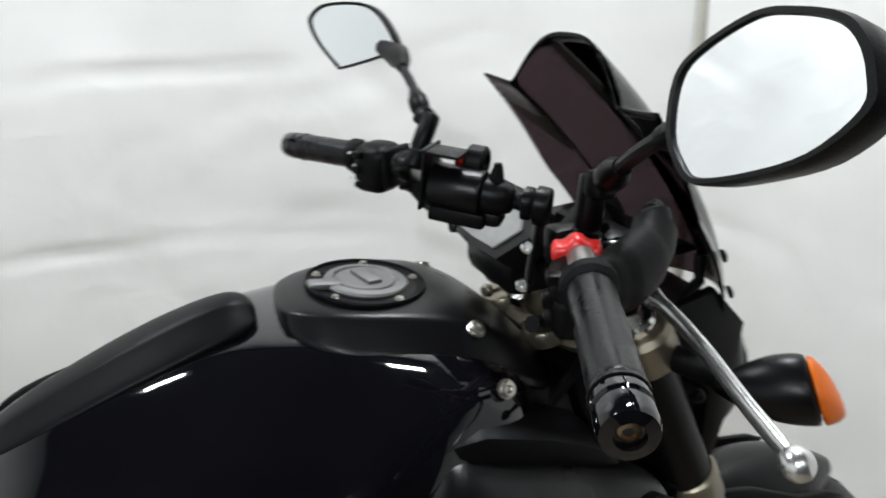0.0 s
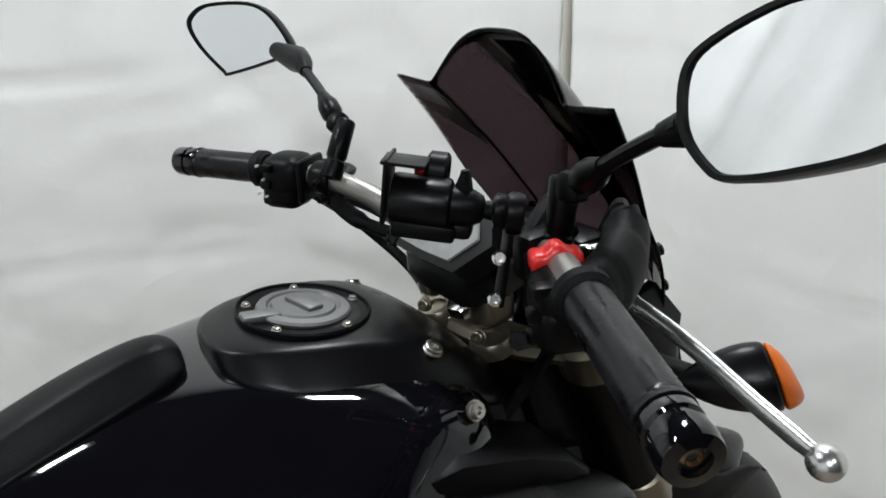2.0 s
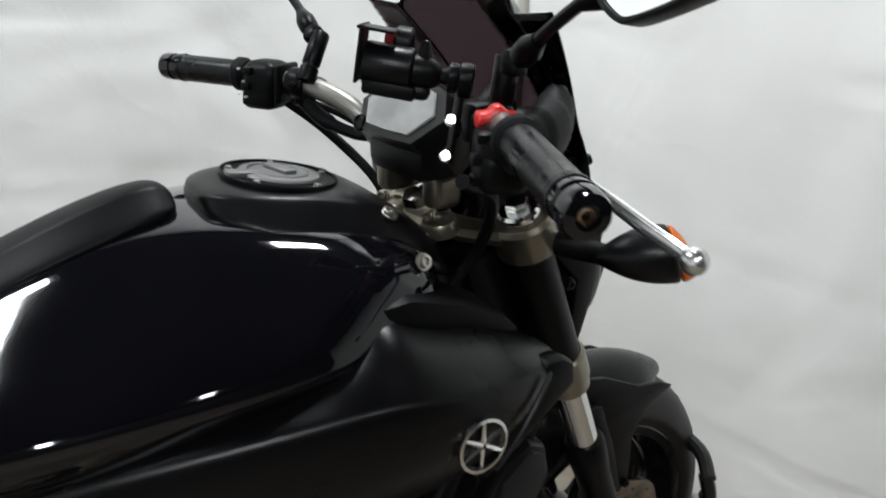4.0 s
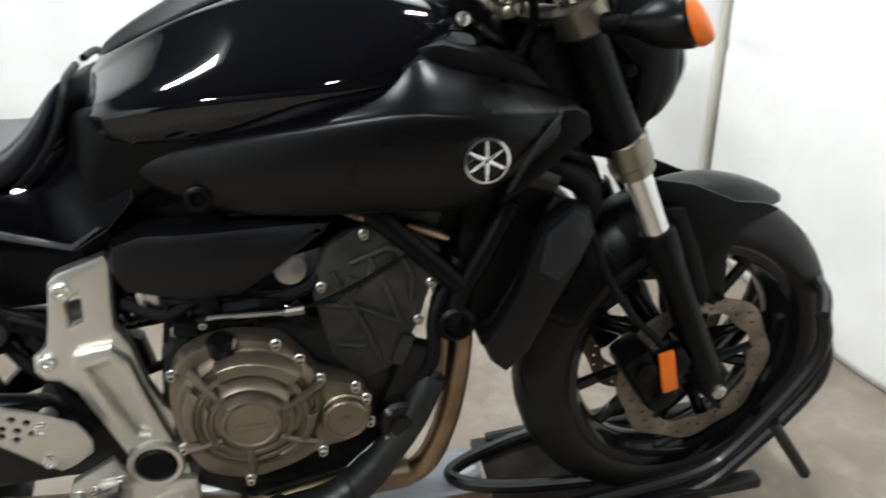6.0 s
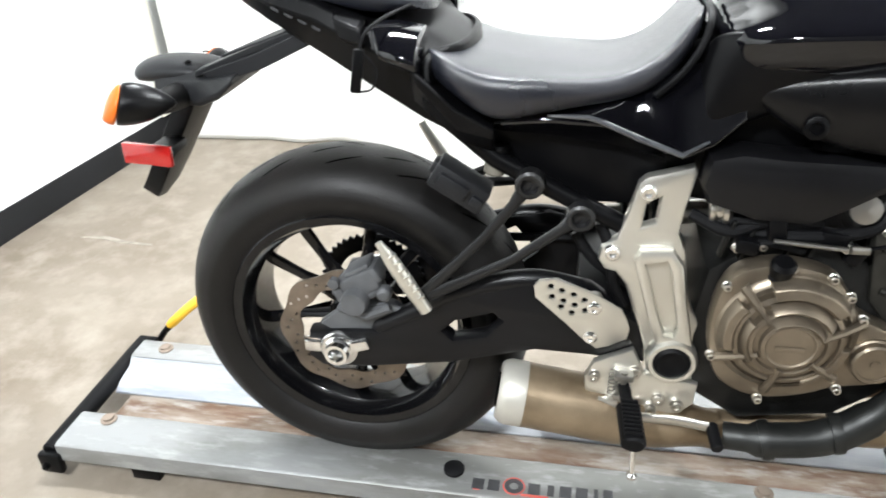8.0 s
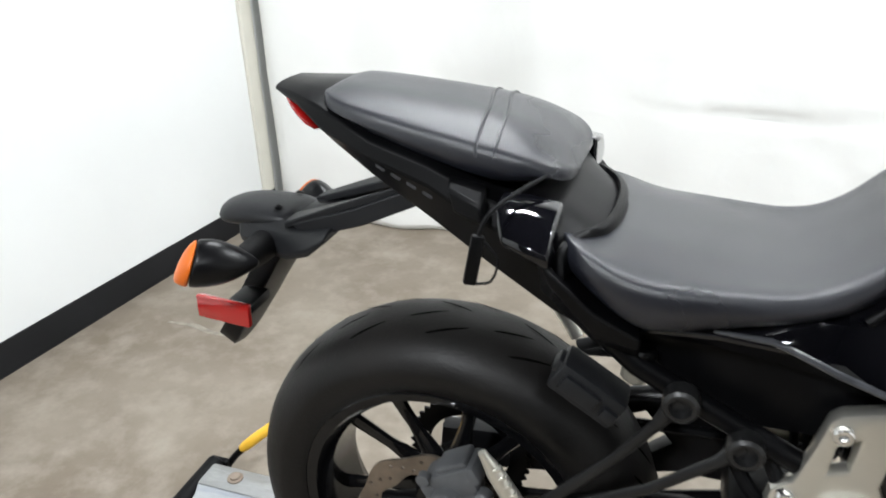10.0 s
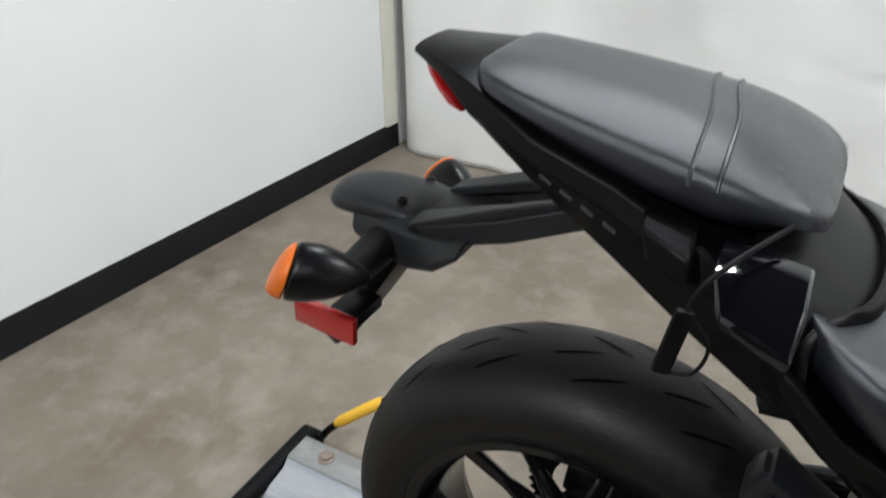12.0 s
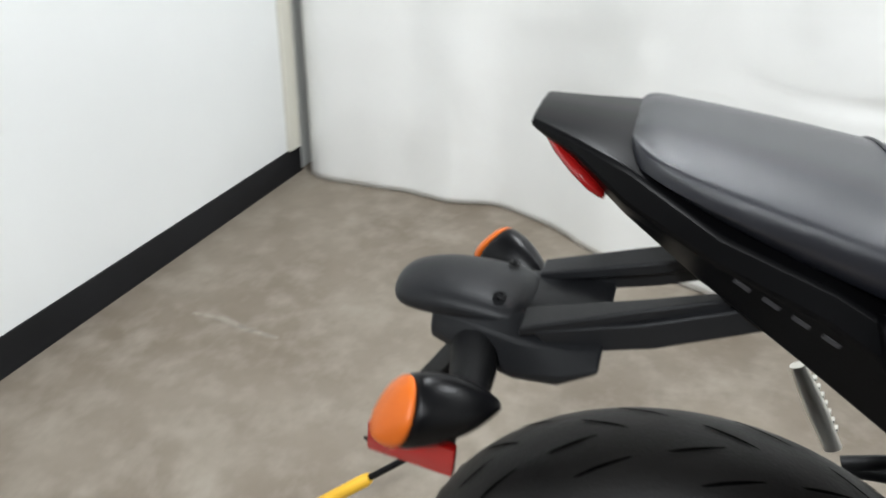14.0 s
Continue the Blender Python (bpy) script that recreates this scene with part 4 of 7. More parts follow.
    plate([[(0.175, 0.80), (0.205, 0.77), (0.25, 0.73), (0.3, 0.72), (0.45, 0.69), (0.53, 0.67), (0.56, 0.64), (0.47, 0.6), (0.4, 0.6), (0.33, 0.64), (0.25, 0.69), (0.17, 0.74), (0.13, 0.77)]], s * 0.06, s * 0.1, 0.006, bm=bm)
    part("under_seat_panel", bm, MATTE, bike, "matte black under-seat panel")
    bm = bmesh.new()
    rows = [(0.535, 0.118, 0.83, 0.128, 0.79, 0.135, 0.75, 0.14, 0.72), (0.552, 0.132, 0.862, 0.142, 0.81, 0.15, 0.765, 0.148, 0.715), (0.6, 0.162, 0.868, 0.16, 0.83, 0.15, 0.79, 0.135, 0.735), (0.66, 0.184, 0.868, 0.176, 0.835, 0.16, 0.8, 0.14, 0.765), (0.74, 0.197, 0.868, 0.188, 0.848, 0.174, 0.822, 0.155, 0.79), (0.84, 0.203, 0.864, 0.196, 0.852, 0.184, 0.838, 0.165, 0.81)]
    loft(bm, [[(x, s * a, b), (x, s * c, d), (x, s * e, f), (x, s * g, h), (x, s * (g - 0.02), h + 0.002), (x, s * (a - 0.02), b - 0.002)] for x, a, b, c, d, e, f, g, h in rows])
    part("tank_side_cover", bm, SATIN, bike, "satin black side cover below the tank", subsurf=2)
    bm = bmesh.new()
    tube(bm, spline([(0.541, s * 0.02, 0.883), (0.543, s * 0.085, 0.88), (0.543, s * 0.116, 0.866), (0.534, s * 0.132, 0.838), (0.512, s * 0.142, 0.806), (0.482, s * 0.15, 0.779)], 5), 0.005, 8)
    part("seat_front_rim", bm, MATTE, bike)
# subframe tube, passenger peg bracket
pegs = []
for s in (-1, 1):
    bm = bmesh.new()
    tube(bm, [(0.2, s * 0.112, 0.728), (0.27, s * 0.118, 0.672), (0.36, s * 0.12, 0.625), (0.46, s * 0.12, 0.575)], 0.014, 12)
    part("subframe_tube", bm, SATIN, bike)
    bm = bmesh.new()
    tube(bm, [(0.323, s * 0.135, 0.645), (0.3, s * 0.142, 0.61), (0.26, s * 0.15, 0.56), (0.165, s * 0.16, 0.458 if s < 0 else 0.51)], [0.013, 0.007, 0.0062, 0.009], 10, squash=(0.8, 1.2))
    tube(bm, [(0.397, s * 0.135, 0.597), (0.372, s * 0.142, 0.575), (0.3, s * 0.15, 0.522), (0.168, s * 0.16, 0.453 if s < 0 else 0.505)], [0.013, 0.0075, 0.0066, 0.009], 10, squash=(0.8, 1.2))
    for x, z in ((0.323, 0.645), (0.397, 0.597)):
        lathe(bm, [(0.021, -0.018), (0.021, 0.004), (0.017, 0.007), (0.013, 0.007), (0.012, -0.004), (0, -0.004)], (x, s * 0.148, z), (0, s, 0), 20)
    pb = part("passenger_bracket", bm, DKMET, bike, "black V-shaped passenger peg bracket")
    pegs.append(pb)
# folded passenger pegs
for pb, p, q in ((pegs[0], Vector((0.17, -0.175, 0.436)), Vector((0.106, -0.19, 0.56))), (pegs[1], Vector((0.158, 0.185, 0.51)), Vector((0.092, 0.195, 0.612)))):
    bm = bmesh.new()
    d, out = (q - p).normalized(), math.copysign(0.004, p.y)
    tube(bm, [p, p.lerp(q, 0.2), p.lerp(q, 0.45), p.lerp(q, 0.75), q], [0.011, 0.0115, 0.013, 0.0115, 0.0055 if p.y < 0 else 0.0095], 12, squash=(0.8, 1.0))
    for k in range(7):
        rbox(bm, p.lerp(q, 0.2 + 0.1 * k) + Vector((0.007, out, 0.004)), (0.009, 0.012, 0.004), 0.001, d.to_track_quat("Z", "Y").to_matrix())
    part("passenger_peg", bm, SILVER, pb, "folded silver passenger peg")

# number-plate bracket, rear indicators and reflectors
def licence_bracket():
    bm = loft_sym([
        (-0.335, [(0, 0.788), (0.022, 0.784), (0.034, 0.772), (0.03, 0.76), (0, 0.755)]),
        (-0.29, [(0, 0.802), (0.03, 0.799), (0.048, 0.785), (0.044, 0.765), (0, 0.757)]),
        (-0.235, [(0, 0.8), (0.033, 0.797), (0.05, 0.787), (0.046, 0.768), (0, 0.757)]),
        (-0.19, [(0, 0.795), (0.034, 0.792), (0.05, 0.783), (0.046, 0.77), (0, 0.76)]),
    ])
    lb = part("licence_bracket", bm, GREYPL, bike, "dark grey plastic rear bracket", subsurf=2)
    lb.location = (0.002, -0.02, -0.012)
    part("bracket_skirt", loft_sym([
        (-0.285, [(0, 0.79), (0.028, 0.786), (0.04, 0.772), (0.044, 0.756), (0.04, 0.744), (0, 0.738)]),
        (-0.24, [(0, 0.79), (0.035, 0.788), (0.052, 0.774), (0.058, 0.748), (0.05, 0.734), (0, 0.73)]),
        (-0.2, [(0, 0.79), (0.04, 0.788), (0.062, 0.776), (0.07, 0.744), (0.062, 0.734), (0, 0.735)]),
        (-0.16, [(0, 0.79), (0.04, 0.789), (0.068, 0.782), (0.084, 0.762), (0.08, 0.752), (0, 0.752)]),
        (-0.128, [(0, 0.792), (0.04, 0.791), (0.07, 0.79), (0.09, 0.786), (0.088, 0.779), (0, 0.779)]),
    ]), GREYPL, lb, bevel=0.004, smooth=30)
    for s in (-1, 1):
        bm = bmesh.new()
        loft(bm, [[(-0.2, s * 0.03, 0.792), (-0.2, s * 0.062, 0.79), (-0.2, s * 0.062, 0.78), (-0.2, s * 0.03, 0.782)],
                  [(-0.1, s * 0.03, 0.825), (-0.1, s * 0.056, 0.83), (-0.1, s * 0.056, 0.818), (-0.1, s * 0.03, 0.812)],
                  [(-0.03, s * 0.03, 0.85), (-0.03, s * 0.05, 0.855), (-0.03, s * 0.05, 0.84), (-0.03, s * 0.03, 0.838)]])
        loft(bm, [[(-0.19, s * 0.04, 0.79), (-0.19, s * 0.062, 0.788), (-0.165, s * 0.062, 0.772), (-0.17, s * 0.04, 0.772)],
                  [(-0.1, s * 0.04, 0.818), (-0.1, s * 0.06, 0.818), (-0.086, s * 0.06, 0.797), (-0.09, s * 0.04, 0.797)],
                  [(-0.02, s * 0.036, 0.852), (-0.02, s * 0.056, 0.852), (-0.01, s * 0.056, 0.832), (-0.01, s * 0.036, 0.832)]])
        part("bracket_arm", bm, GREYPL, lb, bevel=0.002)
        bm = bmesh.new()
        bolt(bm, (-0.225, s * 0.03, 0.797), (0, s * 0.15, 1), 0.005, 0.002)
        part("bolt", bm, SATIN, lb)
    # reflector on the right
    bm = bmesh.new()
    rbox(bm, (-0.277, -0.112, 0.672), (0.084, 0.009, 0.034), 0.002, Euler((0, radians(2), radians(-3))).to_matrix())
    part("side_reflector", bm, RED, lb, "rectangular red side reflector")
    bm = bmesh.new()
    rbox(bm, (-0.262, -0.08, 0.672), (0.04, 0.06, 0.016), 0.003)
    part("reflector_stay", bm, SATIN, lb)
    bm = bmesh.new()
    rows = [(-0.205, 0.775, 0.046), (-0.225, 0.728, 0.046), (-0.255, 0.68, 0.044), (-0.29, 0.624, 0.04), (-0.322, 0.575, 0.034), (-0.338, 0.557, 0.022)]
    loft(bm, [[(x - 0.028, -w * 0.9, z + 0.012), (x - 0.006, -w, z), (x, -w, z - 0.004), (x + 0.004, 0, z - 0.006), (x, w, z - 0.004), (x - 0.006, w, z), (x - 0.028, w * 0.9, z + 0.012), (x - 0.012, 0, z + 0.008)] for x, z, w in rows])
    part("mud_flap", bm, MATTE, lb, "black plastic rear flap", bevel=0.002)


licence_bracket()


def indicator(name, base, tip, way, steer=False):
    """A pod indicator: a tapered shell from its stalk to a slanted front, closed by a thin lens; tip: its low front point, way: where it points."""
    mk = spart if steer else part
    u, v = Vector((way[0], way[1], 0)).normalized(), Vector((0, 0, 1))
    side = u.cross(v)
    o = Vector(tip) - u * 0.106 + v * 0.009

    def rings(stations):
        out = []
        for (ua, va), (ub, vb), w in stations:
            va, vb = va * 1.16, vb * 1.05
            c, h = o + u * ((ua + ub) / 2) + v * ((va + vb) / 2), u * ((ua - ub) / 2) + v * ((va - vb) / 2)
            out.append([c + h * math.sin(q) + side * (w * math.cos(q) * (1.0 if math.sin(q) < 0.3 else 1.12 - 0.4 * math.sin(q))) for q in (2 * math.pi * j / 18 for j in range(18))])
        return out
    bm = bmesh.new()
    loft(bm, rings([((0.0, 0.003), (0.0, -0.003), 0.004), ((0.006, 0.009), (0.008, -0.007), 0.009), ((0.018, 0.018), (0.022, -0.014), 0.018), ((0.034, 0.027), (0.042, -0.021), 0.025), ((0.052, 0.033), (0.066, -0.0235), 0.029), ((0.066, 0.0335), (0.086, -0.021), 0.029), ((0.069, 0.0333), (0.09, -0.02), 0.0288)]))
    ind = mk(name, bm, SEMI, bike, "black indicator with an orange lens", subsurf=1)
    bm = bmesh.new()
    loft(bm, rings([((0.068, 0.0325), (0.089, -0.0195), 0.028), ((0.071, 0.0332), (0.0915, -0.0198), 0.0287), ((0.079, 0.029), (0.097, -0.0175), 0.0255), ((0.089, 0.0195), (0.1025, -0.014), 0.0185), ((0.098, 0.006), (0.106, -0.009), 0.009)]))
    part("lens", bm, ORANGE, ind, "orange lens", subsurf=1)
    bm = bmesh.new()
    tube(bm, [Vector(base), Vector(base).lerp(o + u * 0.026, 0.5), o + u * 0.03], [0.014, 0.0125, 0.011] if steer else [0.022, 0.02, 0.015], 12)
    part("stalk", bm, RUBBER, ind)
    return ind


indicator("rear_indicator", (-0.24, -0.06, 0.735), (-0.285, -0.208, 0.744), (-0.85, -0.5))
indicator("rear_indicator", (-0.24, 0.02, 0.725), (-0.285, 0.125, 0.722), (-0.8, 0.5))

# swingarm
for s in (-1, 1):
    bm = bmesh.new()
    win = [(0.185, 0.368), (0.207, 0.39), (0.268, 0.41), (0.283, 0.397), (0.255, 0.366), (0.202, 0.353)] if s < 0 else [(0.14, 0.33), (0.18, 0.4), (0.28, 0.448), (0.32, 0.4), (0.24, 0.33)]
    plate([[(-0.055, 0.295), (-0.05, 0.345), (0.0, 0.352), (0.072, 0.358), (0.15, 0.41), (0.2, 0.445), (0.26, 0.468), (0.34, 0.485), (0.42, 0.47), (0.5, 0.41), (0.51, 0.34), (0.42, 0.345), (0.337, 0.346), (0.197, 0.305), (0.048, 0.28), (-0.03, 0.275)], win], s * 0.098, s * 0.135, 0.009, bm=bm)
    sw = part("swingarm_side", bm, INTAKE, bike, "matte black swingarm")
    bm = bmesh.new()
    tube(bm, spline([(0.06, s * 0.118, 0.352), (0.14, s * 0.12, 0.398), (0.2, s * 0.12, 0.436), (0.27, s * 0.12, 0.462), (0.34, s * 0.118, 0.472), (0.42, s * 0.115, 0.455)], 5), [0.006] + [0.017] * 24 + [0.008], 12)
    part("swingarm_ridge", bm, INTAKE, sw)
    bm = bmesh.new()
    lathe(bm, [(0.026, 0), (0.026, 0.012), (0.022, 0.014), (0.02, 0.024), (0.014, 0.024), (0.012, 0.006), (0, 0.006)], (0.004, s * 0.134, 0.318), (0, s, 0), 24)
    lathe(bm, [(0.033, -0.004), (0.033, 0.004), (0.03, 0.006), (0, 0.006)], (0.004, s * 0.134, 0.318), (0, s, 0), 24)
    rbox(bm, (0.035, s * 0.14, 0.33), (0.05, 0.014, 0.022), 0.004, Euler((0, radians(-20), 0)).to_matrix())
    rbox(bm, (-0.04, s * 0.138, 0.325), (0.03, 0.016, 0.024), 0.004)
    part("axle_nut", bm, CHROME, sw, "bright axle nut and adjuster")
bm = bmesh.new()
rbox(bm, (0.44, 0, 0.42), (0.09, 0.24, 0.07), 0.012)
part("swingarm_pivot", bm, SATIN, bike)
# rear caliper
bm = bmesh.new()
rot = Euler((0, radians(-30), 0)).to_matrix()
CA = Vector((0.05, -0.12, 0.45))
for dx, dz, sx, sy, sz, dy in ((0, 0, 0.07, 0.05, 0.042, 0), (-0.035, 0.0, 0.022, 0.056, 0.034, 0), (0.034, 0.004, 0.02, 0.052, 0.03, 0.002), (0.0, -0.024, 0.06, 0.036, 0.016, -0.004), (0.01, 0.022, 0.05, 0.044, 0.012, 0.003)):
    rbox(bm, CA + rot @ Vector((dx, dy, dz)), (sx, sy, sz), 0.008, rot)
cal = part("rear_caliper", bm, CALIPER, bike, "dusty grey rear brake caliper")
for prof, c in (([(0.023, 0), (0.023, 0.018), (0.02, 0.023), (0, 0.024)], (0.045, -0.138, 0.425)), ([(0.012, 0), (0.012, 0.016), (0.008, 0.02), (0, 0.02)], (0.094, -0.132, 0.44)), ([(0.009, 0), (0.009, 0.012), (0, 0.013)], (0.012, -0.14, 0.456))):
    bm = bmesh.new()
    lathe(bm, prof, c, (0, -1, 0), 24)
    part("piston_cap", bm, CALIPER, cal)
bm = bmesh.new()
tube(bm, [(0.1, -0.135, 0.41), (0.06, -0.14, 0.395), (0.01, -0.13, 0.4)], [0.008, 0.01, 0.008], 8)
part("slide_pin", bm, CALIPER, cal)
bm = bmesh.new()
plate([[(-0.03, 0.36), (0.02, 0.4), (0.1, 0.41), (0.13, 0.39), (0.08, 0.355), (0.0, 0.34)]], -0.125, -0.105, 0.004, bm=bm)
part("caliper_carrier", bm, CALIPER, bike)
# sprocket and chain on the far side
bm = bmesh.new()
teeth = [((0.098 + (0.008 if k % 2 else 0)) * math.cos(2 * math.pi * k / 86) + 0.004, (0.098 + (0.008 if k % 2 else 0)) * math.sin(2 * math.pi * k / 86) + 0.318) for k in range(86)]
plate([teeth, ring_pts(0.004, 0.318, 0.07, 32)], 0.085, 0.091, 0.0008, bm=bm)
part("sprocket", bm, SATIN, bike, "black rear sprocket")
bm = bmesh.new()
for z0, z1 in ((0.418, 0.455), (0.218, 0.385)):
    tube(bm, [(0.0, 0.088, z0), (0.6, 0.088, z1)], 0.009, 8, squash=(1, 0.9))
part("drive_chain", bm, SATIN, bike)
# plastic box and hugger near the rear shock
bm = bmesh.new()
rot = Euler((0, radians(32), 0)).to_matrix()
rbox(bm, (0.218, -0.115, 0.628), (0.09, 0.05, 0.042), 0.005, rot)
rbox(bm, (0.21, -0.142, 0.634), (0.05, 0.01, 0.022), 0.003, rot)
rbox(bm, (0.245, -0.14, 0.61), (0.02, 0.016, 0.016), 0.003, rot)
rbox(bm, (0.19, -0.115, 0.652), (0.03, 0.03, 0.02), 0.004, rot)
part("rear_abs_box", bm, GREYPL, bike, "matte black plastic box above the rear wheel")
bm = bmesh.new()
lathe(bm, [(0.013, 0), (0.017, 0.004), (0.017, 0.028), (0, 0.028)], (0.268, -0.105, 0.642), (0.1, 0, 1), 20)
rsv = part("brake_reservoir", bm, RSVPL, bike, "translucent white brake reservoir with a black cap")
bm = bmesh.new()
lathe(bm, [(0.0195, 0.027), (0.02, 0.03), (0.02, 0.044), (0.017, 0.048), (0, 0.048)], (0.268, -0.105, 0.642), (0.1, 0, 1), 20)
part("reservoir_cap", bm, SATIN, rsv, "black cap")
for pts in ([(0.425, -0.115, 0.575), (0.445, -0.125, 0.53), (0.45, -0.125, 0.48), (0.47, -0.12, 0.44)], [(0.39, -0.1, 0.55), (0.42, -0.11, 0.51), (0.48, -0.115, 0.47)], [(0.55, -0.12, 0.6), (0.6, -0.14, 0.585), (0.64, -0.14, 0.6)]):
    bm = bmesh.new()
    tube(bm, spline(pts, 5), 0.009, 10)
    part("breather_hose", bm, RUBBER, bike)
bm = bmesh.new()
hel = [(0.46 + 0.1 * t, 0.03 + 0.034 * math.cos(t * 40), 0.52 + 0.01 * t + 0.034 * math.sin(t * 40)) for t in (q / 100 for q in range(101))]
tube(bm, hel, 0.006, 8)
part("shock_spring", bm, SATIN, bike, "black shock spring")
bm = bmesh.new()
cyl(bm, (0.43, 0.03, 0.515), (0.6, 0.03, 0.535), 0.02, 16)
part("shock_body", bm, STEEL, bike)

# silver rider footpeg bracket
bm = bmesh.new()
plate([[(0.474, 0.65), (0.484, 0.66), (0.546, 0.678), (0.551, 0.668), (0.54, 0.61), (0.536, 0.575), (0.549, 0.545), (0.558, 0.48), (0.57, 0.445), (0.59, 0.42), (0.583, 0.395), (0.588, 0.36), (0.592, 0.29), (0.578, 0.262), (0.535, 0.255), (0.515, 0.29), (0.511, 0.354), (0.49, 0.42), (0.468, 0.485), (0.452, 0.505), (0.436, 0.509), (0.426, 0.525), (0.43, 0.546), (0.45, 0.562), (0.463, 0.605)],
       [(0.484, 0.583), (0.487, 0.618), (0.506, 0.63), (0.502, 0.59)]], -0.138, -0.115, 0.006, bm=bm)
fbk = part("footpeg_bracket", bm, SILVER, bike, "silver cast footpeg bracket")
bm = bmesh.new()
plate([[(0.476, 0.535), (0.484, 0.552), (0.53, 0.556), (0.548, 0.53), (0.558, 0.47), (0.576, 0.39), (0.57, 0.365), (0.532, 0.36), (0.51, 0.42)], [(0.494, 0.53), (0.522, 0.536), (0.53, 0.52), (0.549, 0.42), (0.545, 0.408), (0.532, 0.41), (0.52, 0.44)]], -0.156, -0.136, 0.007, bm=bm)
part("bracket_rib", bm, SILVER, fbk)
bolts("bracket_bolt", [(0.488, -0.134, 0.638), (0.446, -0.134, 0.539)], (0, -1, 0), 0.0108, 0.012, CHROME, fbk, "bright bracket bolt")
bm = bmesh.new()
lathe(bm, [(0.039, 0), (0.039, 0.026), (0.035, 0.032), (0.029, 0.032), (0.028, 0.026)], (0.547, -0.13, 0.364), (0, -1, 0), 32)
part("pivot_boss", bm, SILVER, fbk)
bm = bmesh.new()
lathe(bm, [(0.0278, 0), (0.0278, 0.03), (0.022, 0.034), (0.019, 0.032), (0, 0.032)], (0.547, -0.13, 0.364), (0, -1, 0), 28)
part("pivot_cap", bm, MATTE, fbk, "black pivot cap")
holes = [ring_pts(x, z, 0.0045, 10) for x, z in ((0.36, 0.49), (0.362, 0.472), (0.376, 0.484), (0.379, 0.466), (0.394, 0.478), (0.396, 0.46), (0.392, 0.446), (0.41, 0.47), (0.412, 0.452), (0.376, 0.455))]
bm = bmesh.new()
plate([[(0.334, 0.489), (0.342, 0.5), (0.368, 0.504), (0.42, 0.484), (0.465, 0.458), (0.474, 0.44), (0.479, 0.424), (0.476, 0.406), (0.45, 0.39), (0.432, 0.384), (0.41, 0.4), (0.386, 0.424), (0.337, 0.469)]] + holes, -0.166, -0.161, 0.0015, bm=bm)
hp = part("heel_plate", bm, SILVER, bike, "silver heel plate with drilled holes")
bolts("heel_plate_bolt", [(0.425, -0.165, 0.457), (0.422, -0.165, 0.404)], (0, -1, 0), 0.0088, 0.006, CHROME, hp)
for x, z in ((0.425, 0.457), (0.422, 0.404)):
    bm = bmesh.new()
    cyl(bm, (x, -0.163, z), (x, -0.135, z), 0.012, 14)
    part("spacer", bm, SILVER, hp)
bm = bmesh.new()
plate([[(0.418, 0.315), (0.43, 0.345), (0.46, 0.36), (0.49, 0.375), (0.51, 0.33), (0.56, 0.325), (0.592, 0.318), (0.59, 0.28), (0.57, 0.258), (0.53, 0.252), (0.5, 0.27), (0.465, 0.262), (0.433, 0.268), (0.42, 0.29)], ring_pts(0.47, 0.318, 0.006, 10)], -0.15, -0.134, 0.004, bm=bm)
lb = part("lower_bracket", bm, SILVER, bike, "silver lower peg bracket")
bolts("bolt", [(0.495, -0.15, 0.335), (0.432, -0.15, 0.32), (0.535, -0.15, 0.285), (0.565, -0.15, 0.275), (0.525, -0.15, 0.262)], (0, -1, 0), 0.009, 0.009, STEEL, lb)
bm = bmesh.new()
tube(bm, [(0.479, -0.165, 0.318), (0.4845, -0.208, 0.314), (0.485, -0.212, 0.3135), (0.492, -0.281, 0.304), (0.492, -0.285, 0.3035)], [0.008, 0.009, 0.0162, 0.0162, 0.0125], 14, squash=(1.15, 0.95))
peg = part("footpeg", bm, RUBBER, bike, "black ribbed rubber rider footpeg")
for k in range(9):
    bm = bmesh.new()
    c = Vector((0.4855, -0.217, 0.3155)).lerp(Vector((0.4915, -0.277, 0.3065)), k / 8)
    rbox(bm, c + Vector((0, 0, 0.013)), (0.026, 0.0045, 0.007), 0.0012)
    part("peg_rib", bm, RUBBER, peg)
bm = bmesh.new()
cyl(bm, (0.492, -0.278, 0.296), (0.494, -0.281, 0.24), 0.0048, 10, 0.0036)
lathe(bm, [(0.0, 0), (0.007, 0.003), (0.0075, 0.008), (0.004, 0.012)], (0.494, -0.281, 0.236), (0, 0, 1), 12)
part("peg_feeler", bm, CHROME, peg, "bright peg feeler")
bm = bmesh.new()
rbox(bm, (0.478, -0.162, 0.336), (0.03, 0.026, 0.012), 0.003)
rbox(bm, (0.478, -0.162, 0.298), (0.03, 0.026, 0.012), 0.003)
cyl(bm, (0.478, -0.168, 0.346), (0.478, -0.168, 0.288), 0.0055, 12)
part("peg_clevis", bm, BARST, lb)
bm = bmesh.new()
coil = [(0.462 + 0.007 * math.cos(40 * t), -0.168 + 0.007 * math.sin(40 * t), 0.3 + 0.045 * t) for t in (k / 60 for k in range(61))]
tube(bm, coil, 0.0012, 6)
part("return_spring", bm, BARST, lb, "small steel return spring")
bm = bmesh.new()
tube(bm, spline([(0.44, -0.155, 0.275), (0.5, -0.165, 0.258), (0.56, -0.178, 0.268), (0.61, -0.19, 0.272)], 4), 0.0075, 10, squash=(0.7, 1.2))
bp = part("brake_pedal", bm, STEEL, bike, "steel brake pedal")
bm = bmesh.new()
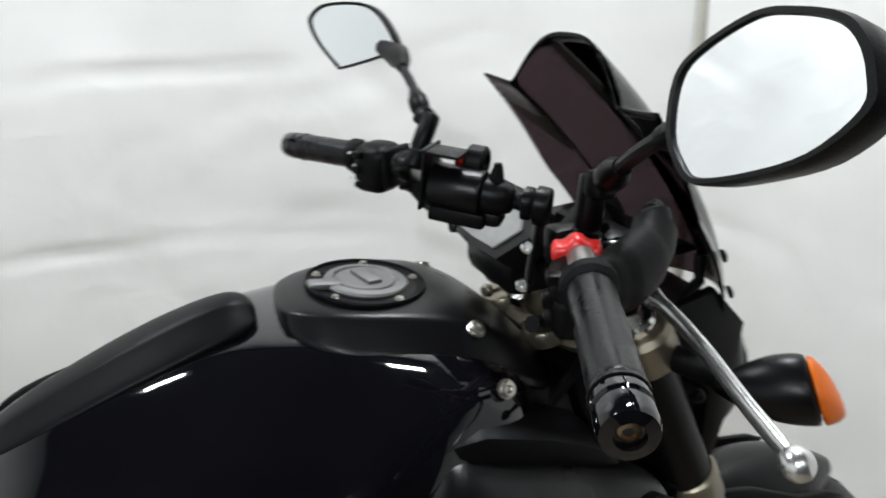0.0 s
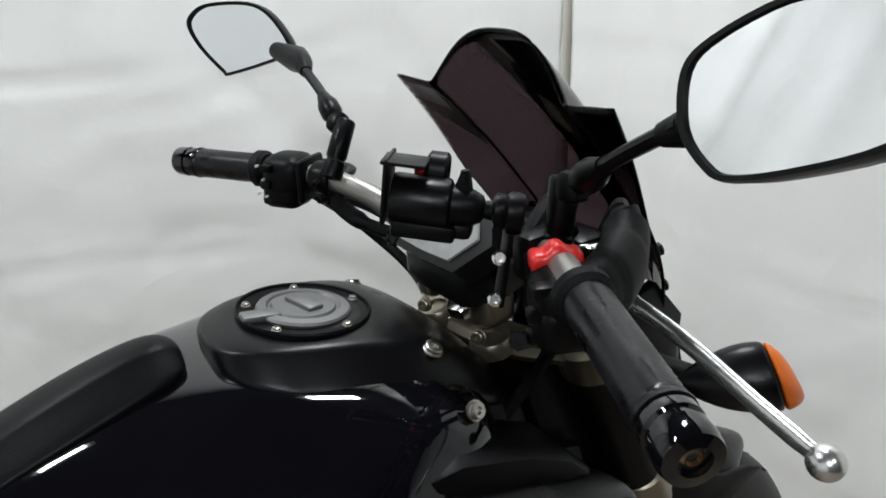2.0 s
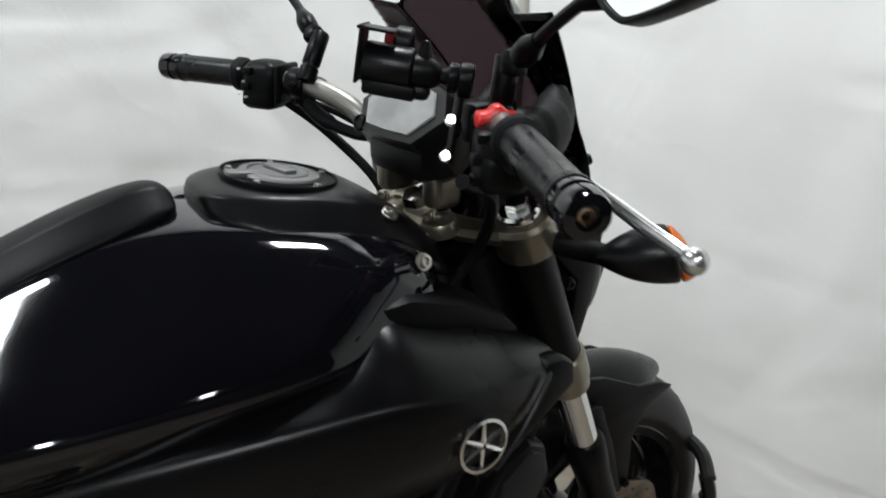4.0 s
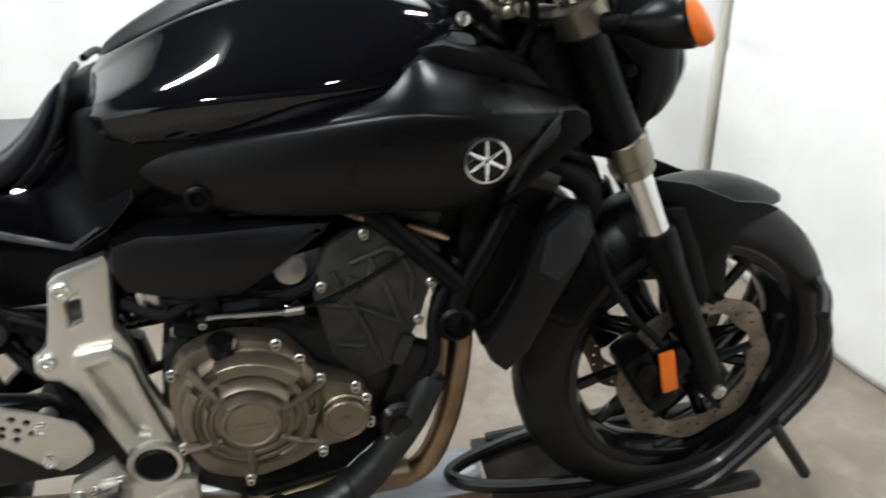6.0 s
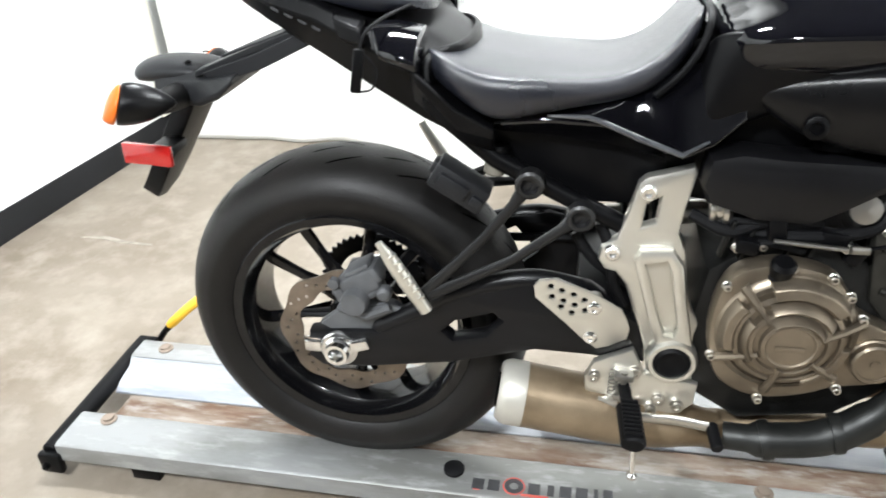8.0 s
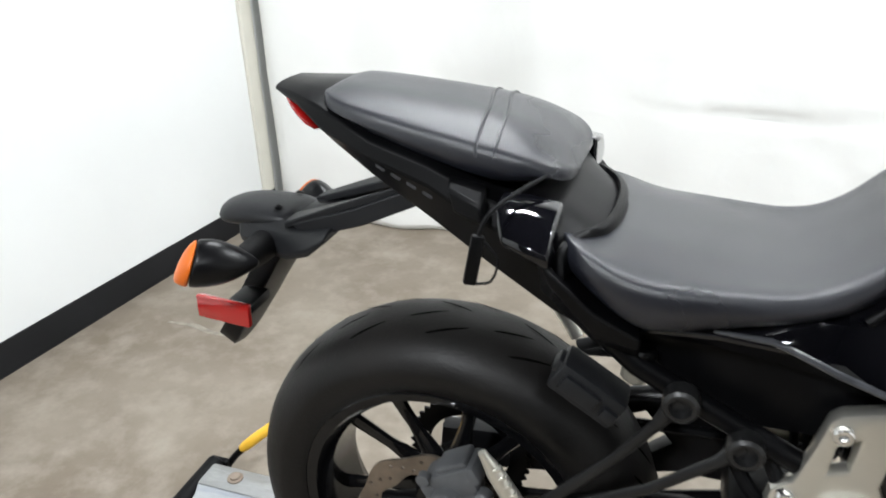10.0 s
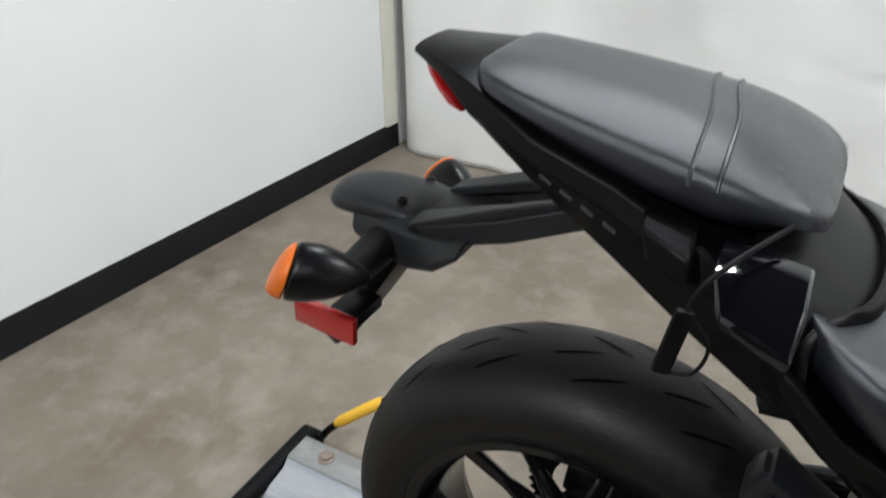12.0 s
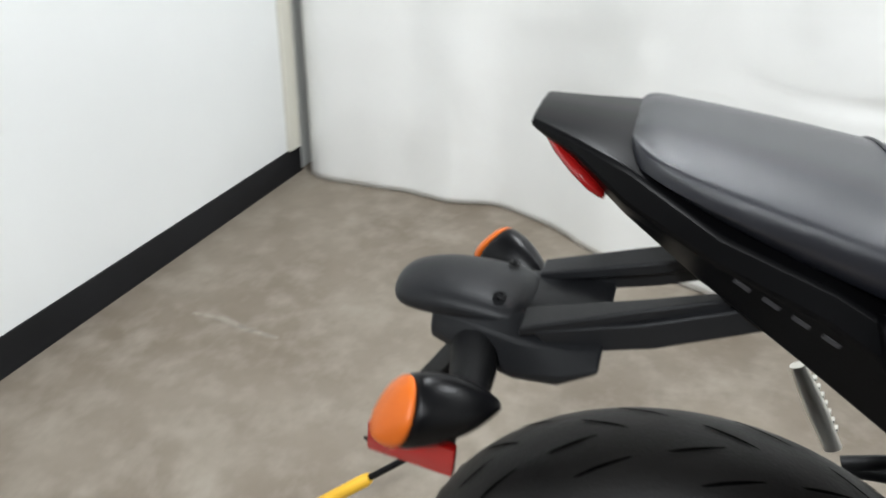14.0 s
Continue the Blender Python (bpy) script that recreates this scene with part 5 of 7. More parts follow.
cyl(bm, (0.614, -0.185, 0.272), (0.62, -0.228, 0.262), 0.0095, 14, chamfer=0.002)
part("pedal_rubber", bm, RUBBER, bp)
bm = bmesh.new()
rbox(bm, (0.452, -0.152, 0.262), (0.045, 0.02, 0.04), 0.008)
part("pedal_guard", bm, SILVER, bp)

# exhaust
bm = bmesh.new()
d = Vector((0.32, 0.015, -0.05)).normalized()
C0 = Vector((0.278, -0.135, 0.261))
lathe(bm, [(0.0, 0.018), (0.03, 0.018), (0.033, 0.0), (0.046, 0.0), (0.052, 0.006), (0.0555, 0.016), (0.0555, 0.042), (0.055, 0.044)], C0, d, 40)
cap = part("muffler_cap", bm, CAPAL, bike, "silver muffler end cap")
bm = bmesh.new()
lathe(bm, [(0.055, 0.044), (0.0545, 0.05), (0.054, 0.2), (0.047, 0.27), (0.038, 0.31), (0.032, 0.34), (0.032, 0.36)], C0, d, 40)
part("muffler", bm, CAN, bike, "tan heat-tinted muffler can")
bm = bmesh.new()
lathe(bm, [(0.029, 0.012), (0.03, -0.002), (0.026, -0.002), (0.025, 0.012)], C0, d, 24, closed=True)
part("tail_pipe", bm, HOLE, bike)
bm = bmesh.new()
tube(bm, spline([(0.55, -0.11, 0.205), (0.66, -0.09, 0.195), (0.8, -0.085, 0.2), (0.9, -0.085, 0.205)], 5), 0.026, 14)
part("collector", bm, CAN, bike, "tan collector pipe")
for yy, dx in ((-0.09, 0.0), (0.03, 0.012)):
    bm = bmesh.new()
    tube(bm, spline([(0.84, yy, 0.2), (0.92, yy, 0.215), (0.965, yy, 0.3), (0.99, yy, 0.42), (0.99, yy, 0.5), (0.96, yy, 0.58), (0.93, yy, 0.62)], 6), 0.02, 14)
    part("header_pipe", bm, HEADER, bike, "bronze heat-tinted header pipe")
bm = bmesh.new()
tube(bm, spline([(0.64, -0.16, 0.232), (0.7, -0.17, 0.24), (0.78, -0.165, 0.25), (0.84, -0.16, 0.29), (0.9, -0.155, 0.365), (0.94, -0.14, 0.43)], 5), [0.022] * 4 + [0.028] * 12 + [0.024] * 10, 12)
for p in ((0.7, -0.17, 0.24), (0.8, -0.165, 0.262)):
    lathe(bm, [(0.031, -0.008), (0.032, 0), (0.031, 0.008)], p, (1, 0, 0.25), 16)
part("coolant_pipe", bm, HEATSHIELD, bike, "dark coolant pipe below the engine")

# engine
def engine():
    bm = bmesh.new()
    plate([[(0.57, 0.3), (0.56, 0.4), (0.58, 0.52), (0.64, 0.57), (0.74, 0.575), (0.86, 0.52), (0.9, 0.42), (0.87, 0.33), (0.8, 0.27), (0.66, 0.245)]], -0.14, 0.155, 0.02, bm=bm)
    eng = part("crankcase", bm, CASE, bike, "black engine crankcase")
    rot = Euler((0, radians(25), 0)).to_matrix()
    bm = bmesh.new()
    rbox(bm, (0.86, 0, 0.55), (0.15, 0.24, 0.2), 0.012, rot)
    part("cylinder_block", bm, CASE, eng, "dark cylinder block")
    # olive-grey cylinder side with raised webs
    bm = bmesh.new()
    plate([[(0.785, 0.6), (0.812, 0.655), (0.862, 0.682), (0.93, 0.662), (0.962, 0.628), (0.945, 0.575), (0.925, 0.52), (0.885, 0.455), (0.84, 0.44), (0.8, 0.49)]], -0.148, -0.11, 0.008, bm=bm)
    cyls = part("cylinder_side", bm, ENGINE, eng, "olive-grey cast cylinder side")
    for pts in ([(0.815, 0.62), (0.85, 0.535), (0.868, 0.475)], [(0.862, 0.64), (0.885, 0.585), (0.9, 0.53)], [(0.9, 0.645), (0.92, 0.6), (0.918, 0.565)], [(0.8, 0.575), (0.85, 0.56), (0.9, 0.53)], [(0.84, 0.63), (0.89, 0.645), (0.935, 0.625)], [(0.81, 0.51), (0.85, 0.5)]):
        bm = bmesh.new()
        tube(bm, [(x, -0.149, z) for x, z in pts], 0.0055, 8, squash=(1, 0.9))
        part("casting_web", bm, ENGINE, cyls)
    for c, sz in (((0.87, -0.146, 0.6), (0.03, 0.012, 0.04)), ((0.835, -0.146, 0.585), (0.022, 0.01, 0.05)), ((0.9, -0.147, 0.485), (0.02, 0.014, 0.05))):
        bm = bmesh.new()
        rbox(bm, c, sz, 0.004, rot)
        part("casting_boss", bm, ENGINE, cyls)
    bm = bmesh.new()
    rbox(bm, (0.898, 0, 0.684), (0.15, 0.26, 0.05), 0.016, rot)
    part("head_cover", bm, CASE, eng, "dark cylinder head cover")
    for x, z in ((0.95, 0.658), (0.86, 0.694)):
        bm = bmesh.new()
        tube(bm, [(x - 0.03, -0.14, z + 0.012), (x, -0.146, z), (x + 0.02, -0.14, z - 0.014)], [0.008, 0.011, 0.008], 10, squash=(1, 0.7))
        part("head_flange", bm, HEADER, eng, "coppery heat-tinted flange")
    bm = bmesh.new()
    rbox(bm, (0.905, -0.135, 0.43), (0.05, 0.03, 0.12), 0.01, rot)
    part("side_boss", bm, CASE, eng)
    cx, cz = 0.69, 0.452
    bm = bmesh.new()
    out = [(0.60, 0.525), (0.588, 0.465), (0.593, 0.405), (0.615, 0.355), (0.67, 0.332), (0.73, 0.342), (0.775, 0.362), (0.822, 0.372), (0.845, 0.4), (0.843, 0.44), (0.83, 0.462), (0.785, 0.485), (0.762, 0.52), (0.735, 0.548), (0.68, 0.56), (0.63, 0.552)]
    plate([[tuple(p[:2]) for p in spline([(x, z, 0) for x, z in out], 3, True)]], -0.185, -0.145, 0.009, bm=bm)
    cover = part("clutch_cover", bm, BRONZE, eng, "bronze clutch cover with stepped ribs")
    bm = bmesh.new()
    lathe(bm, [(0.096, 0), (0.092, 0.007), (0.084, 0.011), (0.0825, 0.007), (0.076, 0.009), (0.074, 0.02), (0.067, 0.023), (0.065, 0.019), (0.058, 0.02), (0.055, 0.03), (0.048, 0.033), (0.046, 0.029), (0.04, 0.03), (0.038, 0.037), (0.033, 0.039), (0.031, 0.036), (0, 0.036)], (cx, -0.183, cz), (0, -1, 0), 56)
    part("clutch_dome", bm, BRONZE, cover)
    # stepped shells that stand proud over the upper half of the dome
    for r0, r1, hh, a0, a1 in ((0.068, 0.093, 0.03, 38, 112), (0.052, 0.066, 0.04, 30, 120), (0.038, 0.05, 0.047, 24, 130), (0.07, 0.092, 0.026, 142, 196), (0.052, 0.066, 0.035, 150, 215), (0.07, 0.09, 0.024, 292, 352)):
        bm = bmesh.new()
        n = 14
        loft(bm, [[(cx + r * math.cos(t), -0.183 - y, cz + r * math.sin(t)) for r, y in ((r0, 0), (r0 + 0.001, hh - 0.004), (r0 + 0.004, hh), (r1 - 0.007, hh - 0.003), (r1, hh - 0.014), (r1, 0))] for t in (radians(a0 + (a1 - a0) * j / n) for j in range(n + 1))])
        part("clutch_rib", bm, BRONZE, cover, bevel=0.0012)
    for a in (16, 132, 208, 262, 318):
        bm = bmesh.new()
        t = radians(a)
        tube(bm, [(cx + r * math.cos(t), y, cz + r * math.sin(t)) for r, y in ((0.042, -0.214), (0.07, -0.204), (0.1, -0.189))], [0.005, 0.006, 0.0075], 8)
        part("clutch_rib", bm, BRONZE, cover)
    bm = bmesh.new()
    rbox(bm, (cx, -0.2202, cz - 0.004), (0.038, 0.0016, 0.0075), 0.0005)
    part("cover_marking", bm, BRONZE, cover)
    bm = bmesh.new()
    lathe(bm, [(0.034, 0), (0.034, 0.006), (0.0315, 0.008), (0.0315, 0.018), (0.029, 0.021), (0.025, 0.021), (0.024, 0.018), (0.007, 0.018), (0.0065, 0.0205), (0, 0.0205)], (0.81, -0.183, 0.42), (0, -1, 0), 32)
    part("oil_cap", bm, BRONZE, cover, "round bronze inspection cap")
    bolts("cover_bolt", [(0.71 + (x - 0.71) * 0.985, -0.183, 0.45 + (z - 0.45) * 0.985) for x, z in out[::2] + out[9:14:2]], (0, -1, 0), 0.0058, 0.012, STEEL, eng, "small steel cover bolt")
    bm = bmesh.new()
    lathe(bm, [(0.034, 0), (0.034, 0.016), (0.029, 0.022), (0.018, 0.024), (0.016, 0.032), (0, 0.033)], (0.888, -0.145, 0.37), (0, -1, 0), 28)
    pump = part("water_pump", bm, CASE, eng, "dark water pump cover")
    bolts("pump_bolt", [(0.888 + 0.03 * math.cos(t), -0.163, 0.37 + 0.03 * math.sin(t)) for t in (0.6, 2.2, 3.9, 5.4)], (0, -1, 0), 0.004, 0.008, STEEL, pump)
    for k in range(5):
        bm = bmesh.new()
        rbox(bm, (0.60 + 0.028 * k, -0.14, 0.575 - 0.004 * k), (0.006, 0.016, 0.06), 0.002, Euler((0, radians(14), 0)).to_matrix())
        part("casing_rib", bm, CASE, eng)
    for pts, rad in (([(0.62, -0.13, 0.582), (0.7, -0.15, 0.588), (0.78, -0.145, 0.6), (0.81, -0.13, 0.63)], 0.009), ([(0.9, -0.14, 0.4), (0.94, -0.15, 0.46), (0.95, -0.14, 0.53), (0.99, -0.12, 0.6)], 0.011), ([(0.6, -0.13, 0.6), (0.66, -0.14, 0.605), (0.72, -0.13, 0.6)], 0.012), ([(0.61, -0.145, 0.56), (0.65, -0.155, 0.578), (0.7, -0.15, 0.566)], 0.006)):
        bm = bmesh.new()
        tube(bm, spline(pts, 5), rad, 10)
        part("coolant_hose", bm, RUBBER, eng)
    # black connectors and clips above the cover
    for c, sz, an in (((0.625, -0.15, 0.572), (0.03, 0.03, 0.022), 10), ((0.66, -0.148, 0.6), (0.024, 0.026, 0.034), -8), ((0.735, -0.148, 0.588), (0.036, 0.024, 0.022), 5), ((0.765, -0.15, 0.565), (0.022, 0.024, 0.026), 30)):
        bm = bmesh.new()
        rbox(bm, c, sz, 0.004, Euler((0, radians(an), 0)).to_matrix())
        part("cable_connector", bm, SATIN, eng)
    bm = bmesh.new()
    lathe(bm, [(0.012, 0), (0.012, 0.014), (0.0165, 0.016), (0.017, 0.022), (0.0155, 0.024), (0.0155, 0.034), (0.017, 0.036), (0.017, 0.044), (0.012, 0.05), (0, 0.05)], (0.668, -0.172, 0.525), (0, -0.45, 1), 14)
    part("oil_filler", bm, SATIN, eng, "black oil filler plug")
    bolts("engine_bolt", [(0.612, -0.15, 0.567), (0.646, -0.15, 0.572), (0.752, -0.15, 0.575), (0.945, -0.147, 0.585), (0.925, -0.147, 0.53), (0.862, -0.147, 0.668), (0.8, -0.147, 0.6)], (0, -1, 0), 0.0055, 0.011, STEEL, eng)
    bm = bmesh.new()
    tube(bm, spline([(0.67, -0.16, 0.585), (0.76, -0.165, 0.58), (0.84, -0.16, 0.6), (0.93, -0.15, 0.64)], 5), 0.0028, 8)
    part("clutch_cable", bm, SATIN, eng, "thin clutch cable")
    bm = bmesh.new()
    tube(bm, [(0.655, -0.168, 0.588), (0.75, -0.17, 0.582)], 0.0035, 8)
    cyl(bm, (0.752, -0.17, 0.582), (0.775, -0.17, 0.582), 0.006, 10)
    part("cable_adjuster", bm, STEEL, eng, "steel cable adjuster")
    bm = bmesh.new()
    lathe(bm, [(0.016, 0), (0.016, 0.012), (0.02, 0.014), (0.02, 0.02), (0, 0.022)], (0.765, -0.135, 0.63), (0, -1, 0.2), 16)
    rbox(bm, (0.75, -0.135, 0.645), (0.03, 0.025, 0.03), 0.006)
    part("hose_fitting", bm, STEEL, eng)
    bm = bmesh.new()
    lathe(bm, [(0.016, 0), (0.021, 0.003), (0.021, 0.009), (0.017, 0.012), (0.017, 0.018), (0.0215, 0.021), (0.0215, 0.028), (0.015, 0.032), (0, 0.032)], (0.575, -0.12, 0.612), (1, -0.25, 0.05), 20)
    part("hose_fitting", bm, STEEL, eng)


engine()
# black duct cover, frame tubes
for s in (-1, 1):
    bm = bmesh.new()
    plate([[(0.56, 0.70), (0.6, 0.71), (0.65, 0.705), (0.73, 0.703), (0.83, 0.7), (0.815, 0.68), (0.74, 0.63), (0.7, 0.607), (0.63, 0.61), (0.565, 0.632), (0.553, 0.66)]], s * 0.1, s * 0.165, 0.016, bm=bm)
    part("intake_cover", bm, INTAKE, bike, "matte black cover above the engine")
    bm = bmesh.new()
    tube(bm, [(0.84, s * 0.14, 0.725), (0.9, s * 0.145, 0.668), (0.985, s * 0.15, 0.575)], 0.0155, 14)
    tube(bm, [(1.06, s * 0.14, 0.685), (1.02, s * 0.148, 0.62), (0.985, s * 0.15, 0.565), (0.972, s * 0.15, 0.52)], 0.0145, 14)
    lathe(bm, [(0.027, -0.05), (0.027, 0.012), (0.022, 0.016), (0.018, 0.016), (0.017, 0.006), (0, 0.006)], (0.975, s * 0.15, 0.52), (0, s, 0), 20)
    part("frame_tube", bm, SATIN, bike, "satin black frame tube")
    bm = bmesh.new()
    tube(bm, [(1.07, s * 0.03, 0.86), (0.95, s * 0.11, 0.78), (0.78, s * 0.12, 0.74), (0.66, s * 0.1, 0.66)], 0.022, 12)
    part("frame_spine", bm, SATIN, bike)
    # side panel bolt
    bm = bmesh.new()
    lathe(bm, [(0.015, -0.004), (0.015, 0.004), (0.011, 0.006), (0.008, 0.006), (0.006, 0.001), (0, 0.001)], (0.675, s * 0.176, 0.752), (0, s, 0.1), 18)
    part("panel_bolt", bm, SATIN, bike)
    bm = bmesh.new()
    bolt(bm, (1.0, s * 0.139 - 0.01, 0.923), (0.2, s, 0.5), 0.007, 0.006)
    part("tank_bolt", bm, STEEL, bike, "bright socket bolt")
    bm = bmesh.new()
    bolt(bm, (0.995, s * 0.078 - 0.017, 0.954), (0.3, s * 0.5, 1), 0.0075, 0.005)
    part("tank_bolt", bm, STEEL, bike, "bright socket bolt")
    bm = bmesh.new()
    plate([[(0.89, 0.85), (0.915, 0.882), (0.94, 0.904), (0.97, 0.906), (1.03, 0.888), (1.075, 0.866), (1.1, 0.84), (1.06, 0.835), (0.97, 0.865)]], s * 0.1 - 0.01, s * 0.174 - 0.01, 0.012, bm=bm)
    part("tank_front_cover", bm, MATTE, bike, "satin black cover below the tank")
    bm = bmesh.new()
    plate([[(1.094, 0.83), (1.112, 0.83), (1.128, 0.82), (1.132, 0.796), (1.1, 0.772), (1.056, 0.738), (1.022, 0.72), (1.03, 0.75), (1.062, 0.802)]], s * 0.205, s * 0.232, 0.008, bm=bm)
    lip = part("scoop_lip", bm, MATTE, bike, "folded matte black scoop lip")
    bm = bmesh.new()
    tube(bm, spline([(1.09, s * 0.238, 0.825), (1.068, s * 0.247, 0.806), (1.046, s * 0.25, 0.778), (1.026, s * 0.244, 0.742)], 4), [0.0015] + [0.0028] * 11 + [0.0015], 8)
    part("lip_edge", bm, GREYPL, lip)
    bm = bmesh.new()
    plate([[(0.9, 0.72), (0.96, 0.78), (1.08, 0.82), (1.15, 0.8), (1.17, 0.73), (1.12, 0.66), (1.09, 0.665), (1.06, 0.68), (1.03, 0.625), (0.985, 0.585), (0.94, 0.64)]], s * 0.09, s * 0.105, 0.004, bm=bm)
    part("inner_fairing", bm, SATIN, bike)
    bm = bmesh.new()
    plate([[(1.0, 0.7), (1.04, 0.72), (1.12, 0.705), (1.11, 0.65), (1.09, 0.6), (1.062, 0.545), (1.03, 0.5), (1.008, 0.492), (0.992, 0.53), (0.985, 0.6)]], s * 0.1, s * 0.13, 0.006, bm=bm)
    part("radiator_side_tank", bm, SATIN, bike, "black radiator side tank")
# round badge, as a plain ring with spokes
bm = bmesh.new()
B0, BN = Vector((0.998, -0.2565, 0.789)), Vector((0.03, -1, 0.04)).normalized()
lathe(bm, [(0.026, -0.002), (0.0265, 0.003), (0.0235, 0.0035), (0.0225, -0.002)], B0, BN, 40, closed=True)
badge = part("badge", bm, CHROME, bike, "round silver badge")
for k in range(6):
    t = math.pi / 2 + k * math.pi / 3
    bm = bmesh.new()
    tube(bm, [B0 + Vector((0.002 * math.cos(t), -0.0005, 0.002 * math.sin(t))), B0 + Vector((0.0225 * math.cos(t), -0.0005, 0.0225 * math.sin(t)))], [0.0032, 0.0018], 6)
    part("badge_spoke", bm, CHROME, badge)
# radiator and shrouds
bm = bmesh.new()
rot = Euler((0, radians(26), 0)).to_matrix()
rbox(bm, (1.085, 0, 0.56), (0.035, 0.26, 0.25), 0.006, rot)
rad = part("radiator", bm, ENGINE, bike, "black finned radiator")
bm = bmesh.new()
for k in range(24):
    rbox(bm, Vector((1.085, 0, 0.56)) + rot @ Vector((0.018, 0, -0.115 + 0.01 * k)), (0.003, 0.24, 0.003), 0, rot)
part("radiator_fin", bm, SATIN, rad)
for s in (-1, 1):
    bm = bmesh.new()
    dx = 0.03 if s > 0 else 0
    plate([[(x - dx, z) for x, z in ((1.1, 0.662), (1.136, 0.684), (1.16, 0.672), (1.168, 0.636), (1.15, 0.595), (1.112, 0.528), (1.078, 0.462), (1.043, 0.431), (1.022, 0.452), (1.01, 0.484), (1.034, 0.518), (1.06, 0.562), (1.078, 0.62))]], s * 0.14, s * 0.172, 0.01, bm=bm)
    shroud = part("radiator_shroud", bm, INTAKE, bike, "matte black radiator shroud")
    # upper face as a lighter grey slab, painting in the lit facet
    bm = bmesh.new()
    plate([[(x - dx, z) for x, z in ((1.098, 0.646), (1.136, 0.676), (1.152, 0.668), (1.162, 0.636), (1.146, 0.603), (1.116, 0.572), (1.088, 0.592))]], s * 0.165, s * 0.176, 0.006, bm=bm)
    part("shroud_lit_face", bm, GREYPL, shroud, "shroud face in lighter grey for its lit facet")
    bm = bmesh.new()
    cyl(bm, (1.085, s * 0.13, 0.715), (1.12, s * 0.13, 0.7), 0.02, 16)
    cyl(bm, (1.05, s * 0.12, 0.73), (1.09, s * 0.125, 0.715), 0.014, 14)
    part("coolant_fitting", bm, DKMET, bike)
    bm = bmesh.new()
    tube(bm, spline([(1.07, s * 0.115, 0.735), (1.12, s * 0.125, 0.718), (1.165, s * 0.12, 0.69), (1.185, s * 0.095, 0.64), (1.17, s * 0.07, 0.58)], 5), 0.019, 14)
    part("radiator_hose", bm, RUBBER, bike, "black rubber radiator hose")
    bm = bmesh.new()
    tube(bm, spline([(1.1, s * 0.14, 0.76), (1.15, s * 0.13, 0.735), (1.19, s * 0.09, 0.7), (1.21, s * 0.05, 0.66)], 5), 0.008, 10)
    part("wiring_sleeve", bm, RUBBER, bike)

# ---- steering: forks, front fender, bars ----
F0, F1 = Vector((1.406, 0, 0.292)), Vector((1.146, 0, 0.925))


def fork_at(z, y):
    p = F0.lerp(F1, (z - F0.z) / (F1.z - F0.z))
    return Vector((p.x, y, z))


